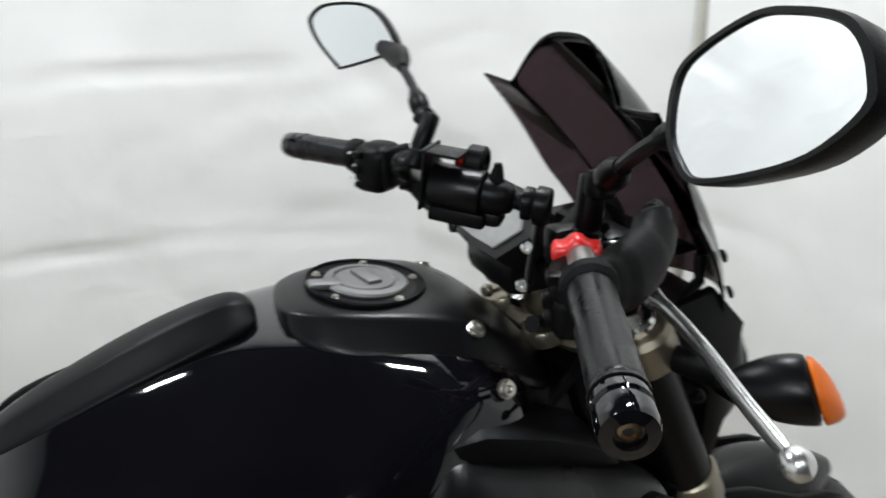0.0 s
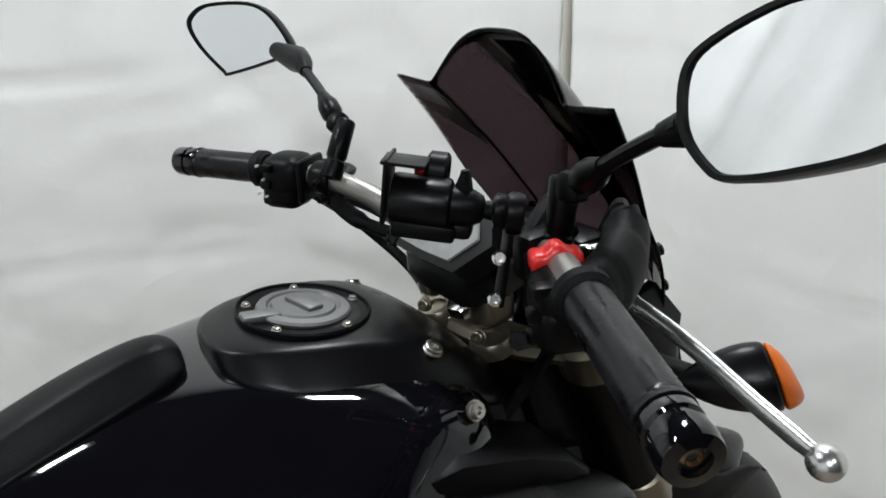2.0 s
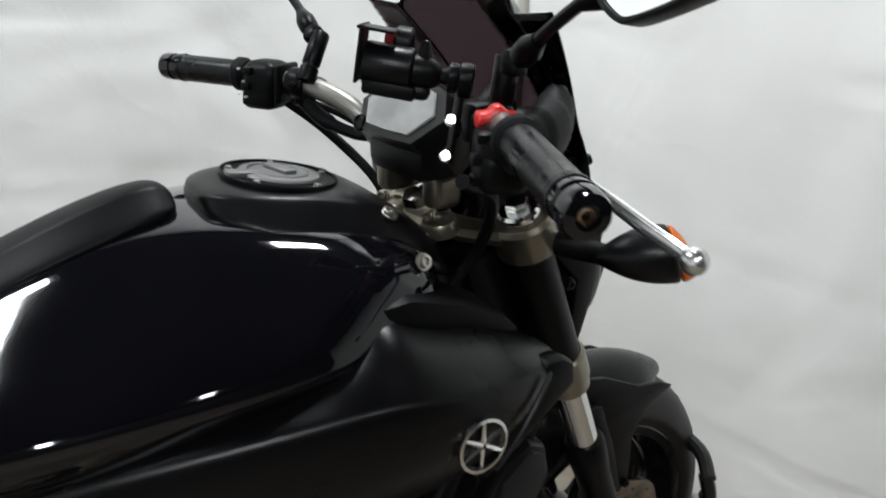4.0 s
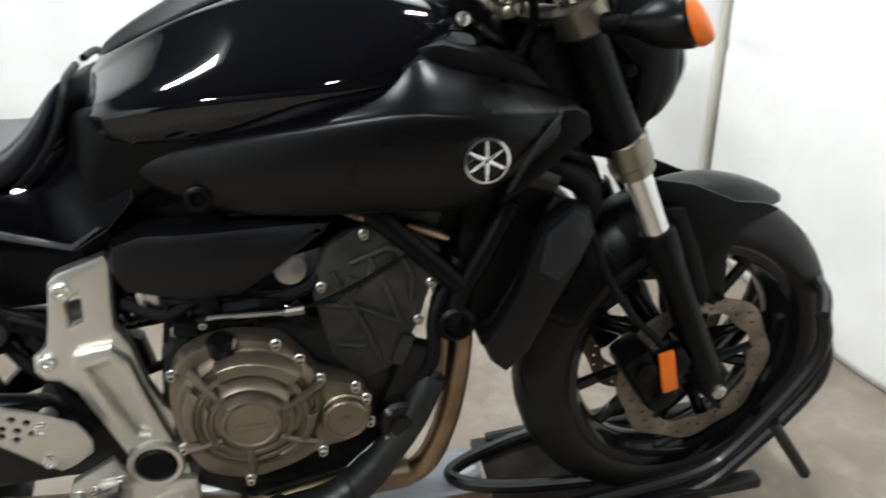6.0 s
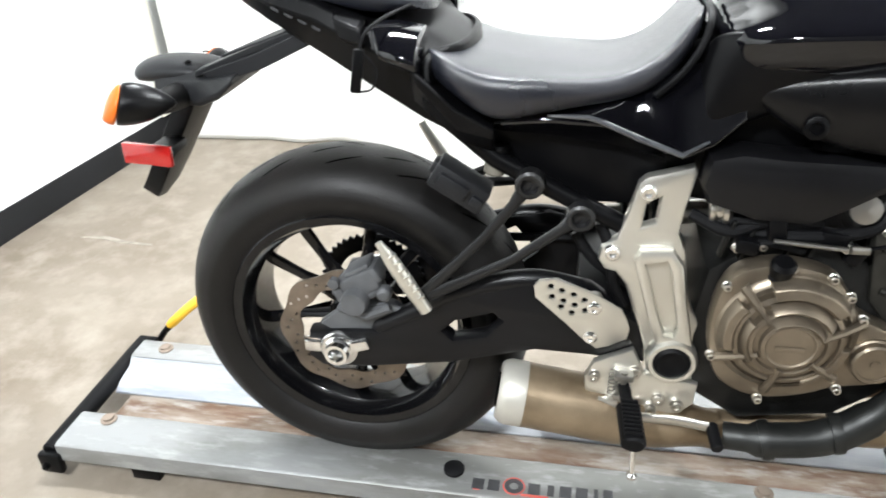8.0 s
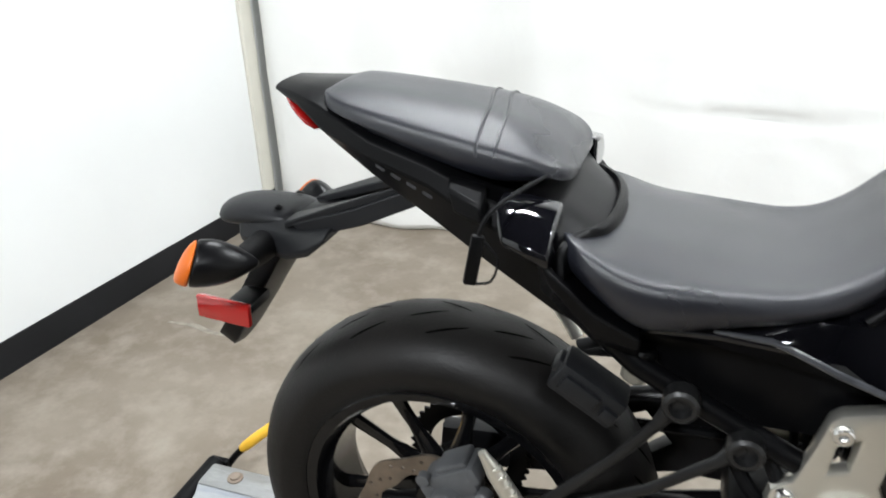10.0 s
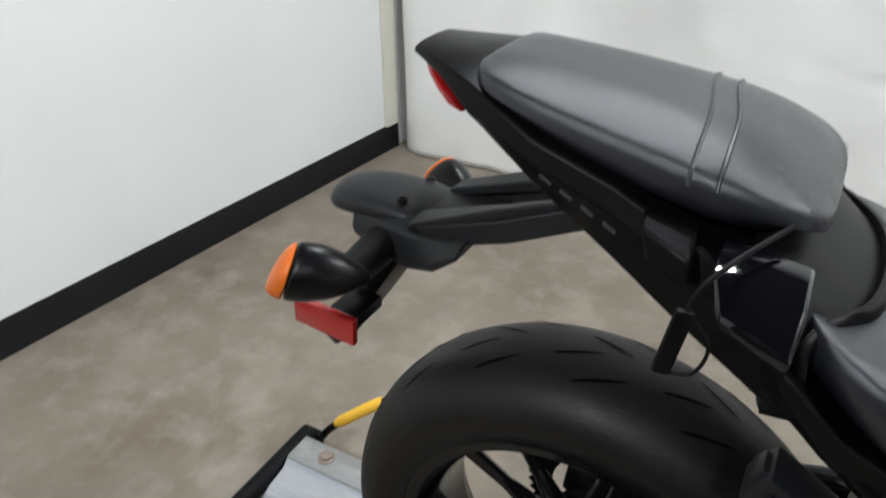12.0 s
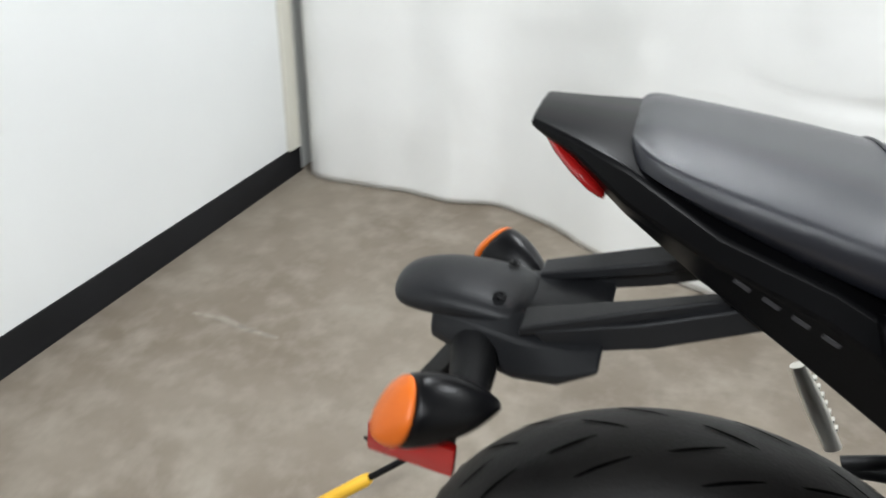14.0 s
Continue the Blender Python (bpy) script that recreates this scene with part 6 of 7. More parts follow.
for s in (-1, 1):
    y = s * 0.108
    bm = bmesh.new()
    back = Vector((-0.005, 0, 0))
    cyl(bm, fork_at(0.735, y) + back * 0.6, fork_at(0.9, y) + back, 0.0282, 28, r2=0.0295)
    cyl(bm, fork_at(0.735, y), fork_at(0.7, y), 0.0265, 24)
    up = spart("fork_tube", bm, SATIN, bike, "black upper fork tube")
    bm = bmesh.new()
    cyl(bm, fork_at(0.7, y), fork_at(0.74, y), 0.0315, 28, chamfer=0.004)
    cyl(bm, fork_at(0.685, y), fork_at(0.705, y), 0.028, 28, chamfer=0.002)
    part("lower_clamp", bm, CLAMP, up, "bronze lower clamp ring")
    bm = bmesh.new()
    cyl(bm, fork_at(0.57, y), fork_at(0.71, y), 0.0205, 24)
    part("fork_stanchion", bm, CHROME, up, "chrome fork stanchion")
    bm = bmesh.new()
    tube(bm, [fork_at(z, y) for z in (0.292, 0.33, 0.42, 0.52, 0.56, 0.585, 0.592)], [0.024, 0.025, 0.024, 0.0245, 0.028, 0.028, 0.024], 20)
    rbox(bm, fork_at(0.3, y) + Vector((0, 0, 0)), (0.045, 0.045, 0.055), 0.012, Euler((0, radians(-22), 0)).to_matrix())
    low = spart("fork_slider", bm, SATIN, bike, "satin black fork slider")
    bm = bmesh.new()
    lathe(bm, [(0.012, 0), (0.012, 0.01), (0.008, 0.012), (0.006, 0.006), (0, 0.006)], (1.404, s * 0.13, 0.294), (0, s, 0), 16)
    part("axle_bolt", bm, STEEL, low)
    # upper clamp and cap
    bm = bmesh.new()
    cyl(bm, fork_at(0.885, y), fork_at(0.925, y), 0.036, 28, chamfer=0.005)
    part("upper_clamp", bm, CLAMP, up, "bronze upper clamp ring")
    bm = bmesh.new()
    cyl(bm, fork_at(0.925, y), fork_at(0.936, y), 0.024, 24, chamfer=0.003)
    cyl(bm, fork_at(0.935, y), fork_at(0.944, y), 0.014, 6, chamfer=0.002)
    part("fork_cap", bm, CHROME, up, "bright fork cap")
    # caliper
    bm = bmesh.new()
    rot = Euler((0, radians(-30), 0)).to_matrix()
    rbox(bm, (1.285, s * 0.1, 0.335), (0.055, 0.07, 0.13), 0.014, rot)
    rbox(bm, (1.325, s * 0.115, 0.36), (0.05, 0.03, 0.05), 0.008, rot)
    for k in (-1, 1):
        lathe(bm, [(0.017, 0), (0.017, 0.008), (0.013, 0.01), (0, 0.01)], Vector((1.285, s * 0.134, 0.335)) + rot @ Vector((0, 0, 0.033 * k)), (0, s, 0), 16)
    cal = spart("front_caliper", bm, SATIN, bike, "black front brake caliper")
    bm = bmesh.new()
    rbox(bm, (1.304, s * 0.142, 0.36), (0.026, 0.008, 0.076), 0.003, Euler((0, radians(-10), 0)).to_matrix())
    part("fork_reflector", bm, ORANGE, cal, "orange rectangular reflector")
    bm = bmesh.new()
    tube(bm, spline([(1.3, s * 0.125, 0.4), (1.24, s * 0.125, 0.47), (1.19, s * 0.115, 0.57), (1.17, s * 0.08, 0.68), (1.16, s * 0.05, 0.76)], 5), 0.006, 8)
    part("brake_hose", bm, RUBBER, cal)
    # triple clamp arms
for z, t, w in ((0.905, 0.024, 0.03), (0.728, 0.03, 0.04)):
    bm = bmesh.new()
    c = fork_at(z, 0)
    pts = [c + Vector((-0.01, -0.11, 0)), c + Vector((-0.05, -0.05, 0)), c + Vector((-0.055, 0.05, 0)), c + Vector((-0.01, 0.11, 0))]
    tube(bm, spline(pts, 4), w * 0.7, 10, squash=(1.2, 0.6))
    spart("triple_clamp", bm, CLAMP if z > 0.8 else SATIN, bike, "bronze triple clamp" if z > 0.8 else "black lower triple clamp")
bm = bmesh.new()
cyl(bm, fork_at(0.9, 0) + Vector((-0.055, 0, 0)), fork_at(0.72, 0) + Vector((-0.055, 0, 0)), 0.03, 20)
part("steering_head", bm, SATIN, bike)
bm = bmesh.new()
lathe(bm, [(0.019, 0), (0.019, 0.012), (0.014, 0.014), (0, 0.014)], fork_at(0.925, 0) + Vector((-0.055, 0, 0)), SD, 6)
spart("stem_nut", bm, CHROME, bike)

# black filler added at the steering head so the gap between the fork tubes stays dark
bm = bmesh.new()
plate([[(1.085, 0.885), (1.14, 0.892), (1.165, 0.84), (1.212, 0.742), (1.195, 0.728), (1.14, 0.733), (1.115, 0.8)]], -0.088, 0.088, 0.012, bm=bm)
spart("steering_head_cover", bm, SATIN, bike, "black cover at the steering head")

# front fender
FC = Vector((1.398, 0, 0.299))
rings = []
for k in range(17):
    a = radians(57 + 95 * k / 16)
    rr = 0.322 + 0.008 * math.sin(math.pi * k / 16)
    tip = min(1.0, 0.25 + k / 4.0)
    w = 0.072 * min(1, tip)
    dn = 0.05 * min(1, tip) + (0.02 if k > 5 else 0)
    ring = []
    for j in range(9):
        u = -1 + 2 * j / 8
        drop = dn * abs(u) ** 2.4
        ring.append(FC + Vector(((rr - drop) * math.cos(a), w * u, (rr - drop) * math.sin(a))))
    rings.append(ring)
bm = bmesh.new()
loft(bm, rings, closed=False)
fen = spart("front_fender", bm, SCOOP, bike, "matte black front fender", subsurf=1, solid=0.004)
for s in (-1, 1):
    bm = bmesh.new()
    plate([[(1.44, 0.6), (1.36, 0.64), (1.3, 0.655), (1.29, 0.63), (1.33, 0.56), (1.375, 0.49), (1.4, 0.43), (1.42, 0.418), (1.438, 0.44), (1.435, 0.51), (1.46, 0.555), (1.52, 0.575), (1.49, 0.59)]], s * 0.066, s * 0.075, 0.003, bm=bm)
    part("fender_side", bm, MATTE, fen)
    bm = bmesh.new()
    plate([[(1.3, 0.615), (1.325, 0.585), (1.35, 0.51), (1.37, 0.45), (1.39, 0.43), (1.4, 0.45), (1.375, 0.53), (1.34, 0.61)]], s * 0.076, s * 0.09, 0.003, bm=bm)
    bolt(bm, (1.427, s * 0.074, 0.436), (0, s, 0), 0.007, 0.008)
    part("fender_stay", bm, SATIN, fen)

# headlight and its brackets
def headlight():
    bm = bmesh.new()
    rings = []
    for x, w, z0, z1 in ((1.19, 0.075, 0.775, 0.9), (1.235, 0.1, 0.732, 0.925), (1.28, 0.105, 0.72, 0.92), (1.315, 0.09, 0.755, 0.885), (1.33, 0.06, 0.785, 0.85)):
        zc, h = (z0 + z1) / 2, (z1 - z0) / 2
        rings.append([(x, w * math.copysign(abs(math.cos(t)) ** 0.7, math.cos(t)), zc + h * math.copysign(abs(math.sin(t)) ** 0.75, math.sin(t))) for t in (2 * math.pi * j / 20 for j in range(20))])
    loft(bm, rings)
    hl = spart("headlight", bm, SATIN, bike, "black headlight shell", subsurf=1)
    bm = bmesh.new()
    rings = []
    for x, w, z0, z1 in ((1.318, 0.085, 0.762, 0.88), (1.334, 0.07, 0.775, 0.865), (1.342, 0.04, 0.8, 0.84)):
        zc, h = (z0 + z1) / 2, (z1 - z0) / 2
        rings.append([(x, w * math.cos(t), zc + h * math.sin(t)) for t in (2 * math.pi * j / 20 for j in range(20))])
    loft(bm, rings)
    part("headlight_lens", bm, CLEAR, hl)
    for s in (-1, 1):
        bm = bmesh.new()
        plate([[(1.17, 0.93), (1.24, 0.945), (1.28, 0.9), (1.27, 0.8), (1.25, 0.74), (1.235, 0.745), (1.24, 0.83), (1.2, 0.87)]], s * 0.098, s * 0.112, 0.003, bm=bm)
        bolt(bm, (1.225, s * 0.112, 0.83), (0, s, 0), 0.007, 0.006)
        bolt(bm, (1.19, s * 0.112, 0.915), (0, s, 0), 0.008, 0.007)
        part("headlight_stay", bm, SATIN, hl)


headlight()
for s in (-1, 1):
    indicator("front_indicator", (1.17, s * 0.1, 0.896), (1.243, s * 0.268, 0.895), (0.078, s * 0.066), steer=True)

# smoked screen: a curved thin shell
def screen_point(u, v):
    """u across -1..1, v from the foot 0 to the top 1; a central bubble between two pointed wings."""
    a = abs(u)
    bub = max(0.0, 1 - (a / 0.64) ** 3) ** 1.25
    top = 1.138 + 0.052 * bub - 0.012 * (1 - bub) * (1 - a)
    z = 0.9 + (top - 0.9) * v
    w = 0.128 + 0.03 * v ** 1.5 - 0.02 * (1 - v) ** 3
    xc = 1.315 - 0.05 * v - 0.135 * v * v
    x = xc - (0.06 - 0.054 * max(0.0, 2 * v - 1) ** 1.3) * a * a + 0.012 * bub * (1 - 0.4 * v)
    return Vector((x, w * u, z))


bm = bmesh.new()
loft(bm, [[screen_point(-1 + 2 * j / 48, v / 30) for j in range(49)] for v in range(31)], closed=False)
scr = spart("windscreen", bm, SCREEN, bike, "dark smoked acrylic windscreen", smooth=180, solid=0.003)
for s in (-1, 1):
    bm = bmesh.new()
    tube(bm, [(1.19, s * 0.1, 0.92), (1.232, s * 0.095, 0.95), (1.235, s * 0.09, 0.975)], 0.006, 8)
    part("screen_stay", bm, SATIN, scr)
    bm = bmesh.new()
    tube(bm, [screen_point(0.64 * s, 0.35 + 0.65 * k / 10) + Vector((-0.002, 0, 0)) for k in range(11)], 0.0016, 6)
    part("screen_fold", bm, SATIN, scr, "dark fold line")
    for v in (0.1, 0.3):
        bm = bmesh.new()
        p = screen_point(0.75 * s, v)
        lathe(bm, [(0.007, 0), (0.007, 0.003), (0.004, 0.005), (0, 0.005)], p + Vector((0.004, 0, 0)), (1, s * 0.5, 0.4), 12)
        part("screen_bolt", bm, SATIN, scr)
bm = bmesh.new()
plate([[(1.1, 0.985), (1.22, 0.99), (1.24, 0.98), (1.1, 0.972)]], -0.09, 0.09, 0.004, bm=bm)
spart("screen_bridge", bm, SATIN, bike)

# handlebar
HB = [(0.948, -0.365, 1.041), (0.972, -0.315, 1.045), (1.005, -0.245, 1.052), (1.032, -0.185, 1.052), (1.056, -0.125, 1.015), (1.072, -0.075, 0.98), (1.078, -0.03, 0.968),
      (1.08, 0.03, 0.968), (1.075, 0.058, 0.985), (1.057, 0.088, 1.019), (1.036, 0.124, 1.036), (1.012, 0.165, 1.045), (0.984, 0.215, 1.048), (0.944, 0.278, 1.05), (0.934, 0.295, 1.05)]
bm = bmesh.new()
tube(bm, spline(HB, 6), 0.0118, 16)
bar = spart("handlebar", bm, BARST, bike, "brushed steel handlebar")
for s in (-1, 1):
    bm = bmesh.new()
    rbox(bm, (1.08, s * 0.045 - 0.01, 0.956), (0.04, 0.028, 0.046), 0.01, seg=3)
    part("bar_clamp", bm, CLAMP, bar, "bronze bar clamp")
    bm = bmesh.new()
    lathe(bm, [(0.021, 0), (0.021, 0.012), (0.0185, 0.016), (0.011, 0.016), (0.01, 0.013), (0, 0.013)], (1.08, s * 0.045 - 0.01, 0.905), (-0.2, 0, 1), 24)
    bolt(bm, (1.058, s * 0.045 - 0.02, 0.93), (-1, -0.4, 0.2), 0.006, 0.007)
    part("clamp_washer", bm, CLAMP, bar, "bronze clamp washer and bolt")
    a, b = (Vector((0.951, -0.36, 1.0405)), Vector((1.0, -0.256, 1.051))) if s < 0 else (Vector((0.935, 0.292, 1.05)), Vector((0.978, 0.222, 1.048)))
    bm = bmesh.new()
    N = 40
    tube(bm, [a.lerp(b, k / N) for k in range(N + 1)], [0.0172 if k in (0, 1) else (0.0158 + (0.0005 if k % 2 else 0)) for k in range(N + 1)], 20)
    part("grip", bm, GRIPR, bar, "worn black rubber grip")
    bm = bmesh.new()
    d = (a - b).normalized()
    lathe(bm, [(0.0158, 0), (0.0165, 0.003), (0.0165, 0.008), (0.0148, 0.0095), (0.0148, 0.0125), (0.0165, 0.014), (0.0165, 0.024), (0.0152, 0.0285), (0.0085, 0.03), (0.0078, 0.026), (0, 0.025)], a, d, 28)
    be = part("bar_end", bm, GLOSS, bar, "gloss black bar-end weight")
    bm = bmesh.new()
    lathe(bm, [(0.0062, 0.022), (0.0062, 0.0265), (0.004, 0.0275), (0.003, 0.025), (0, 0.025)], a, d, 16)
    part("end_bolt", bm, HEADER, be, "bronze bolt head")
    # flange and throttle tube collar
    bm = bmesh.new()
    e = -d
    lathe(bm, [(0.0165, -0.004), (0.02, 0.0), (0.02, 0.008), (0.0165, 0.012)], b, e, 28)
    part("grip_flange", bm, RUBBER, bar)
    # switch housing
    bm = bmesh.new()
    c = Vector((0.999, 0.19, 1.042)) if s > 0 else Vector((1.017, -0.222, 1.036))
    rot = (b - a).to_track_quat("X", "Z").to_matrix()
    rbox(bm, c, (0.05, 0.05, 0.05 if s > 0 else 0.046), 0.016, rot, 4)
    rbox(bm, c + Vector((-0.004, 0, -0.014)), (0.044, 0.042, 0.036), 0.01, rot, 3)
    rbox(bm, c + rot @ Vector((0.026, 0, 0)), (0.008, 0.046, 0.046), 0.014, rot, 3)
    sh = part("switch_housing", bm, MATTE, bar, "matte black switch housing")
    for k, (dx, dz) in enumerate(((-0.024, 0.014), (-0.025, -0.004), (-0.022, -0.022))):
        bm = bmesh.new()
        rbox(bm, c + Vector((dx, 0.004 * (k - 1), dz)), (0.012, 0.016, 0.009), 0.002, rot)
        part("switch_button", bm, SATIN, sh)
    if s > 0:
        for k, (dy, dz) in enumerate(((0.012, 0.016), (0.006, 0.002), (0.014, -0.014), (0.004, -0.016))):
            bm = bmesh.new()
            rbox(bm, c + Vector((-0.0285 - dy * 0.45, dy - 0.008, dz)), (0.0012, 0.005, 0.0022), 0, rot)
            part("switch_mark", bm, FIXT, sh, "small pale switch mark")
# far-side clutch perch, lever and cable loop
bm = bmesh.new()
pr = Vector((1.02, 0.148, 1.043))
pd = (Vector((0.984, 0.215, 1.048)) - Vector((1.036, 0.124, 1.036))).normalized()
lathe(bm, [(0.0165, -0.011), (0.0175, -0.009), (0.0175, 0.009), (0.0165, 0.011)], pr, pd, 22)
rbox(bm, pr + Vector((0.004, -0.004, -0.018)), (0.022, 0.022, 0.018), 0.004)
perch = spart("clutch_perch", bm, SATIN, bike, "black clutch lever perch")
bm = bmesh.new()
bolt(bm, pr + Vector((-0.014, -0.012, 0.0)), (-1, -0.6, 0), 0.004, 0.006)
bolt(bm, pr + Vector((-0.01, -0.01, -0.018)), (-1, -0.6, 0), 0.004, 0.006)
part("perch_bolt", bm, SATIN, perch)
bm = bmesh.new()
tube(bm, spline([(1.03, 0.155, 1.036), (1.07, 0.185, 1.036), (1.06, 0.24, 1.036), (1.02, 0.32, 1.034)], 5), [0.006] * 12 + [0.007] * 4, 10, squash=(1, 0.8))
part("clutch_lever", bm, SATIN, perch, "black clutch lever")
bm = bmesh.new()
tube(bm, spline([(1.022, 0.142, 1.024), (1.036, 0.118, 1.003), (1.058, 0.084, 0.99), (1.078, 0.05, 0.99), (1.1, 0.01, 0.975), (1.1, -0.03, 0.92)], 6), [0.0095] * 8 + [0.007] * 23, 10)
tube(bm, spline([(1.03, 0.15, 1.02), (1.05, 0.125, 1.012), (1.066, 0.09, 1.0), (1.09, 0.04, 0.985)], 5), 0.0045, 8)
part("clutch_cable", bm, RUBBER, perch, "black clutch cable and boot")
# near-side brake lever, master cylinder, red kill switch
bm = bmesh.new()
tube(bm, spline([(1.075, -0.19, 1.018), (1.083, -0.225, 1.01), (1.074, -0.28, 1.003), (1.059, -0.34, 0.994), (1.05, -0.385, 0.987)], 5), [0.008] * 5 + [0.0056] * 14 + [0.005, 0.005], 12, squash=(0.75, 1.2))
lathe(bm, [(0.0105 * math.sin(math.pi * k / 10), -0.0105 * math.cos(math.pi * k / 10)) for k in range(11)], (1.049, -0.388, 0.987), (0, 1, 0), 20)
spart("brake_lever", bm, LEVER, bike, "polished brake lever with a ball end")
bm = bmesh.new()
rbox(bm, (1.068, -0.155, 1.045), (0.03, 0.085, 0.03), 0.008)
rbox(bm, (1.04, -0.175, 1.05), (0.05, 0.022, 0.036), 0.006)
rbox(bm, (1.06, -0.2, 1.03), (0.03, 0.03, 0.018), 0.005)
mc = spart("master_cylinder", bm, SATIN, bike, "black brake master cylinder")
bm = bmesh.new()
lathe(bm, [(0.01, 0), (0.01, 0.012), (0.007, 0.014), (0, 0.014)], (1.062, -0.195, 1.042), (0, 0, 1), 14)
lathe(bm, [(0.007, 0), (0.007, 0.01), (0, 0.012)], (1.07, -0.215, 1.03), (0, 0, 1), 12)
part("pivot_bolt", bm, CHROME, mc)
bm = bmesh.new()
rings = []
KD, KS = Vector((0.86, -0.5, 0)).normalized(), Vector((0.5, 0.86, 0)).normalized()
for k in range(11):
    u = -1 + 2 * k / 10
    c = Vector((1.02, -0.207, 1.059)) + KD * (0.0185 * u)
    h = 0.004 + 0.0095 * (1 - abs(u)) ** 0.6 - (0.003 if 0.3 < abs(u) < 0.7 else 0)
    rings.append([c + KS * a + Vector((0, 0, b)) for a, b in ((-0.011, -0.008), (0.011, -0.008), (0.011, h * 0.7), (0.005, h), (-0.005, h), (-0.011, h * 0.7))])
loft(bm, rings)
part("kill_switch", bm, REDPL, bpy.data.objects["switch_housing"], "bright red kill switch", subsurf=2)
# mirrors
def mirror(post, stem, head, face, outline, label):
    """A mirror: its post on the bar, the stem's points, the head's centre, the way its glass faces and its outline about the centre."""
    p0, p1 = Vector(post[0]), Vector(post[1])
    d = (p1 - p0).normalized()
    rot = d.to_track_quat("Z", "Y").to_matrix()
    bm = bmesh.new()
    lathe(bm, [(0.0105, 0), (0.0112, 0.002), (0.0112, 0.018), (0.0095, 0.02), (0.0095, 0.023), (0.0108, 0.025), (0.0108, (p1 - p0).length - 0.002), (0.0095, (p1 - p0).length)], p0, d, 18)
    q = Vector(stem[1]) - Vector(stem[0])
    lathe(bm, [(0.009, -0.006), (0.0115, 0), (0.0115, 0.014), (0.0085, 0.022), (0.0068, 0.03)], Vector(stem[0]), q, 16)
    rbox(bm, p1.lerp(Vector(stem[0]), 0.5) - d * 0.006, (0.02, 0.02, 0.022), 0.006, rot)
    mr = spart("mirror_mount", bm, SATIN, bike, "black mirror adapter")
    bm = bmesh.new()
    tube(bm, spline(stem, 5), 0.0054, 10)
    part("mirror_stem", bm, SATIN, mr)
    f = Vector(face).normalized()
    side = Vector((0, 0, 1)).cross(f).normalized()
    up = f.cross(side)
    o = [tuple(p[:2]) for p in spline([(a, b, 0) for a, b in outline], 4, True)]
    c = Vector(head)

    def ring(k, off):
        return [c + side * (a * k) + up * (b * k) + f * off for a, b in o]
    bm = bmesh.new()
    loft(bm, [ring(0.35, -0.03), ring(0.75, -0.025), ring(0.96, -0.012), ring(1.0, 0.0), ring(0.985, 0.005), ring(0.92, 0.005), ring(0.9, 0.002)])
    neck = Vector(stem[-1])
    tube(bm, [Vector(stem[-2]).lerp(neck, 0.7), neck - f * 0.006, neck.lerp(c, 0.15) - f * 0.016, neck.lerp(c, 0.5) - f * 0.018], [0.007, 0.0115, 0.0155, 0.01], 14)
    hd = part("mirror_head", bm, MATTE, mr, label)
    bm = bmesh.new()
    loft(bm, [ring(0.9, 0.0021), ring(0.9, 0.003)])
    part("mirror_glass", bm, MIRROR, hd, "clean mirror glass")


mirror(((1.038, -0.188, 1.046), (1.048, -0.186, 1.106)), [(1.046, -0.206, 1.108), (1.034, -0.25, 1.134), (1.024, -0.3, 1.161)], (1.0125, -0.3711, 1.1865), (-0.944, 0.183, 0.276),
       [(-0.0634, -0.0275), (-0.0735, 0.0023), (-0.0586, 0.0206), (-0.0198, 0.0406), (0.013, 0.0443), (0.0415, 0.0426), (0.058, 0.035), (0.07, 0.0225), (0.0742, 0.0085), (0.0532, -0.0146), (0.0166, -0.0325), (-0.0204, -0.0452), (-0.0385, -0.0438)], "black mirror head with angular outline")
mirror(((1.018, 0.13, 1.046), (1.052, 0.15, 1.098)), [(1.046, 0.168, 1.104), (1.05, 0.2, 1.124), (1.05, 0.246, 1.15)], (1.034, 0.3826, 1.172), (-0.78, -0.6, 0.1),
       [(-0.0737, 0.0173), (-0.066, 0.033), (-0.0405, 0.0436), (0.0163, 0.043), (0.0477, 0.0282), (0.0735, -0.0074), (0.069, -0.0196), (0.0417, -0.0293), (-0.0173, -0.0437), (-0.0275, -0.0405), (-0.0585, -0.01)], "black mirror head with angular outline")

# instrument cluster
bm = bmesh.new()
rot = Euler((0, radians(-50), 0)).to_matrix()
o = [(-0.072, 0.0), (-0.05, 0.028), (-0.03, 0.033), (0.03, 0.033), (0.05, 0.028), (0.072, 0.0), (0.046, -0.032), (0.0, -0.034), (-0.046, -0.032)]
CC = Vector((1.028, -0.06, 1.042))


def cl(k, off):
    return [CC + rot @ Vector((b * k, -a * k, off)) for a, b in o]


loft(bm, [cl(0.6, -0.04), cl(0.95, -0.022), cl(1.0, -0.004), cl(0.98, 0.004), cl(0.68, 0.006)])
ic = spart("instrument_panel", bm, INTAKE, bike, "black instrument cluster")
# the display's pale reflection is put into the glass colour
bm = bmesh.new()
loft(bm, [cl(0.8, 0.0061), cl(0.78, 0.0075)])
part("cluster_glass", bm, surface("lcd_sheen", (0.2, 0.205, 0.2), 0.16, vary=0.3, scale=20, bump=0.0, coat=0.8), ic, "display glass with its reflection painted grey")
bm = bmesh.new()
lathe(bm, [(0.009, 0), (0.009, 0.004), (0.0075, 0.005), (0.006, 0.003), (0, 0.003)], CC + rot @ Vector((-0.026, 0.05, 0.002)), rot @ Vector((-0.4, 0, 1)), 18)
part("cluster_button", bm, SATIN, ic)
bm = bmesh.new()
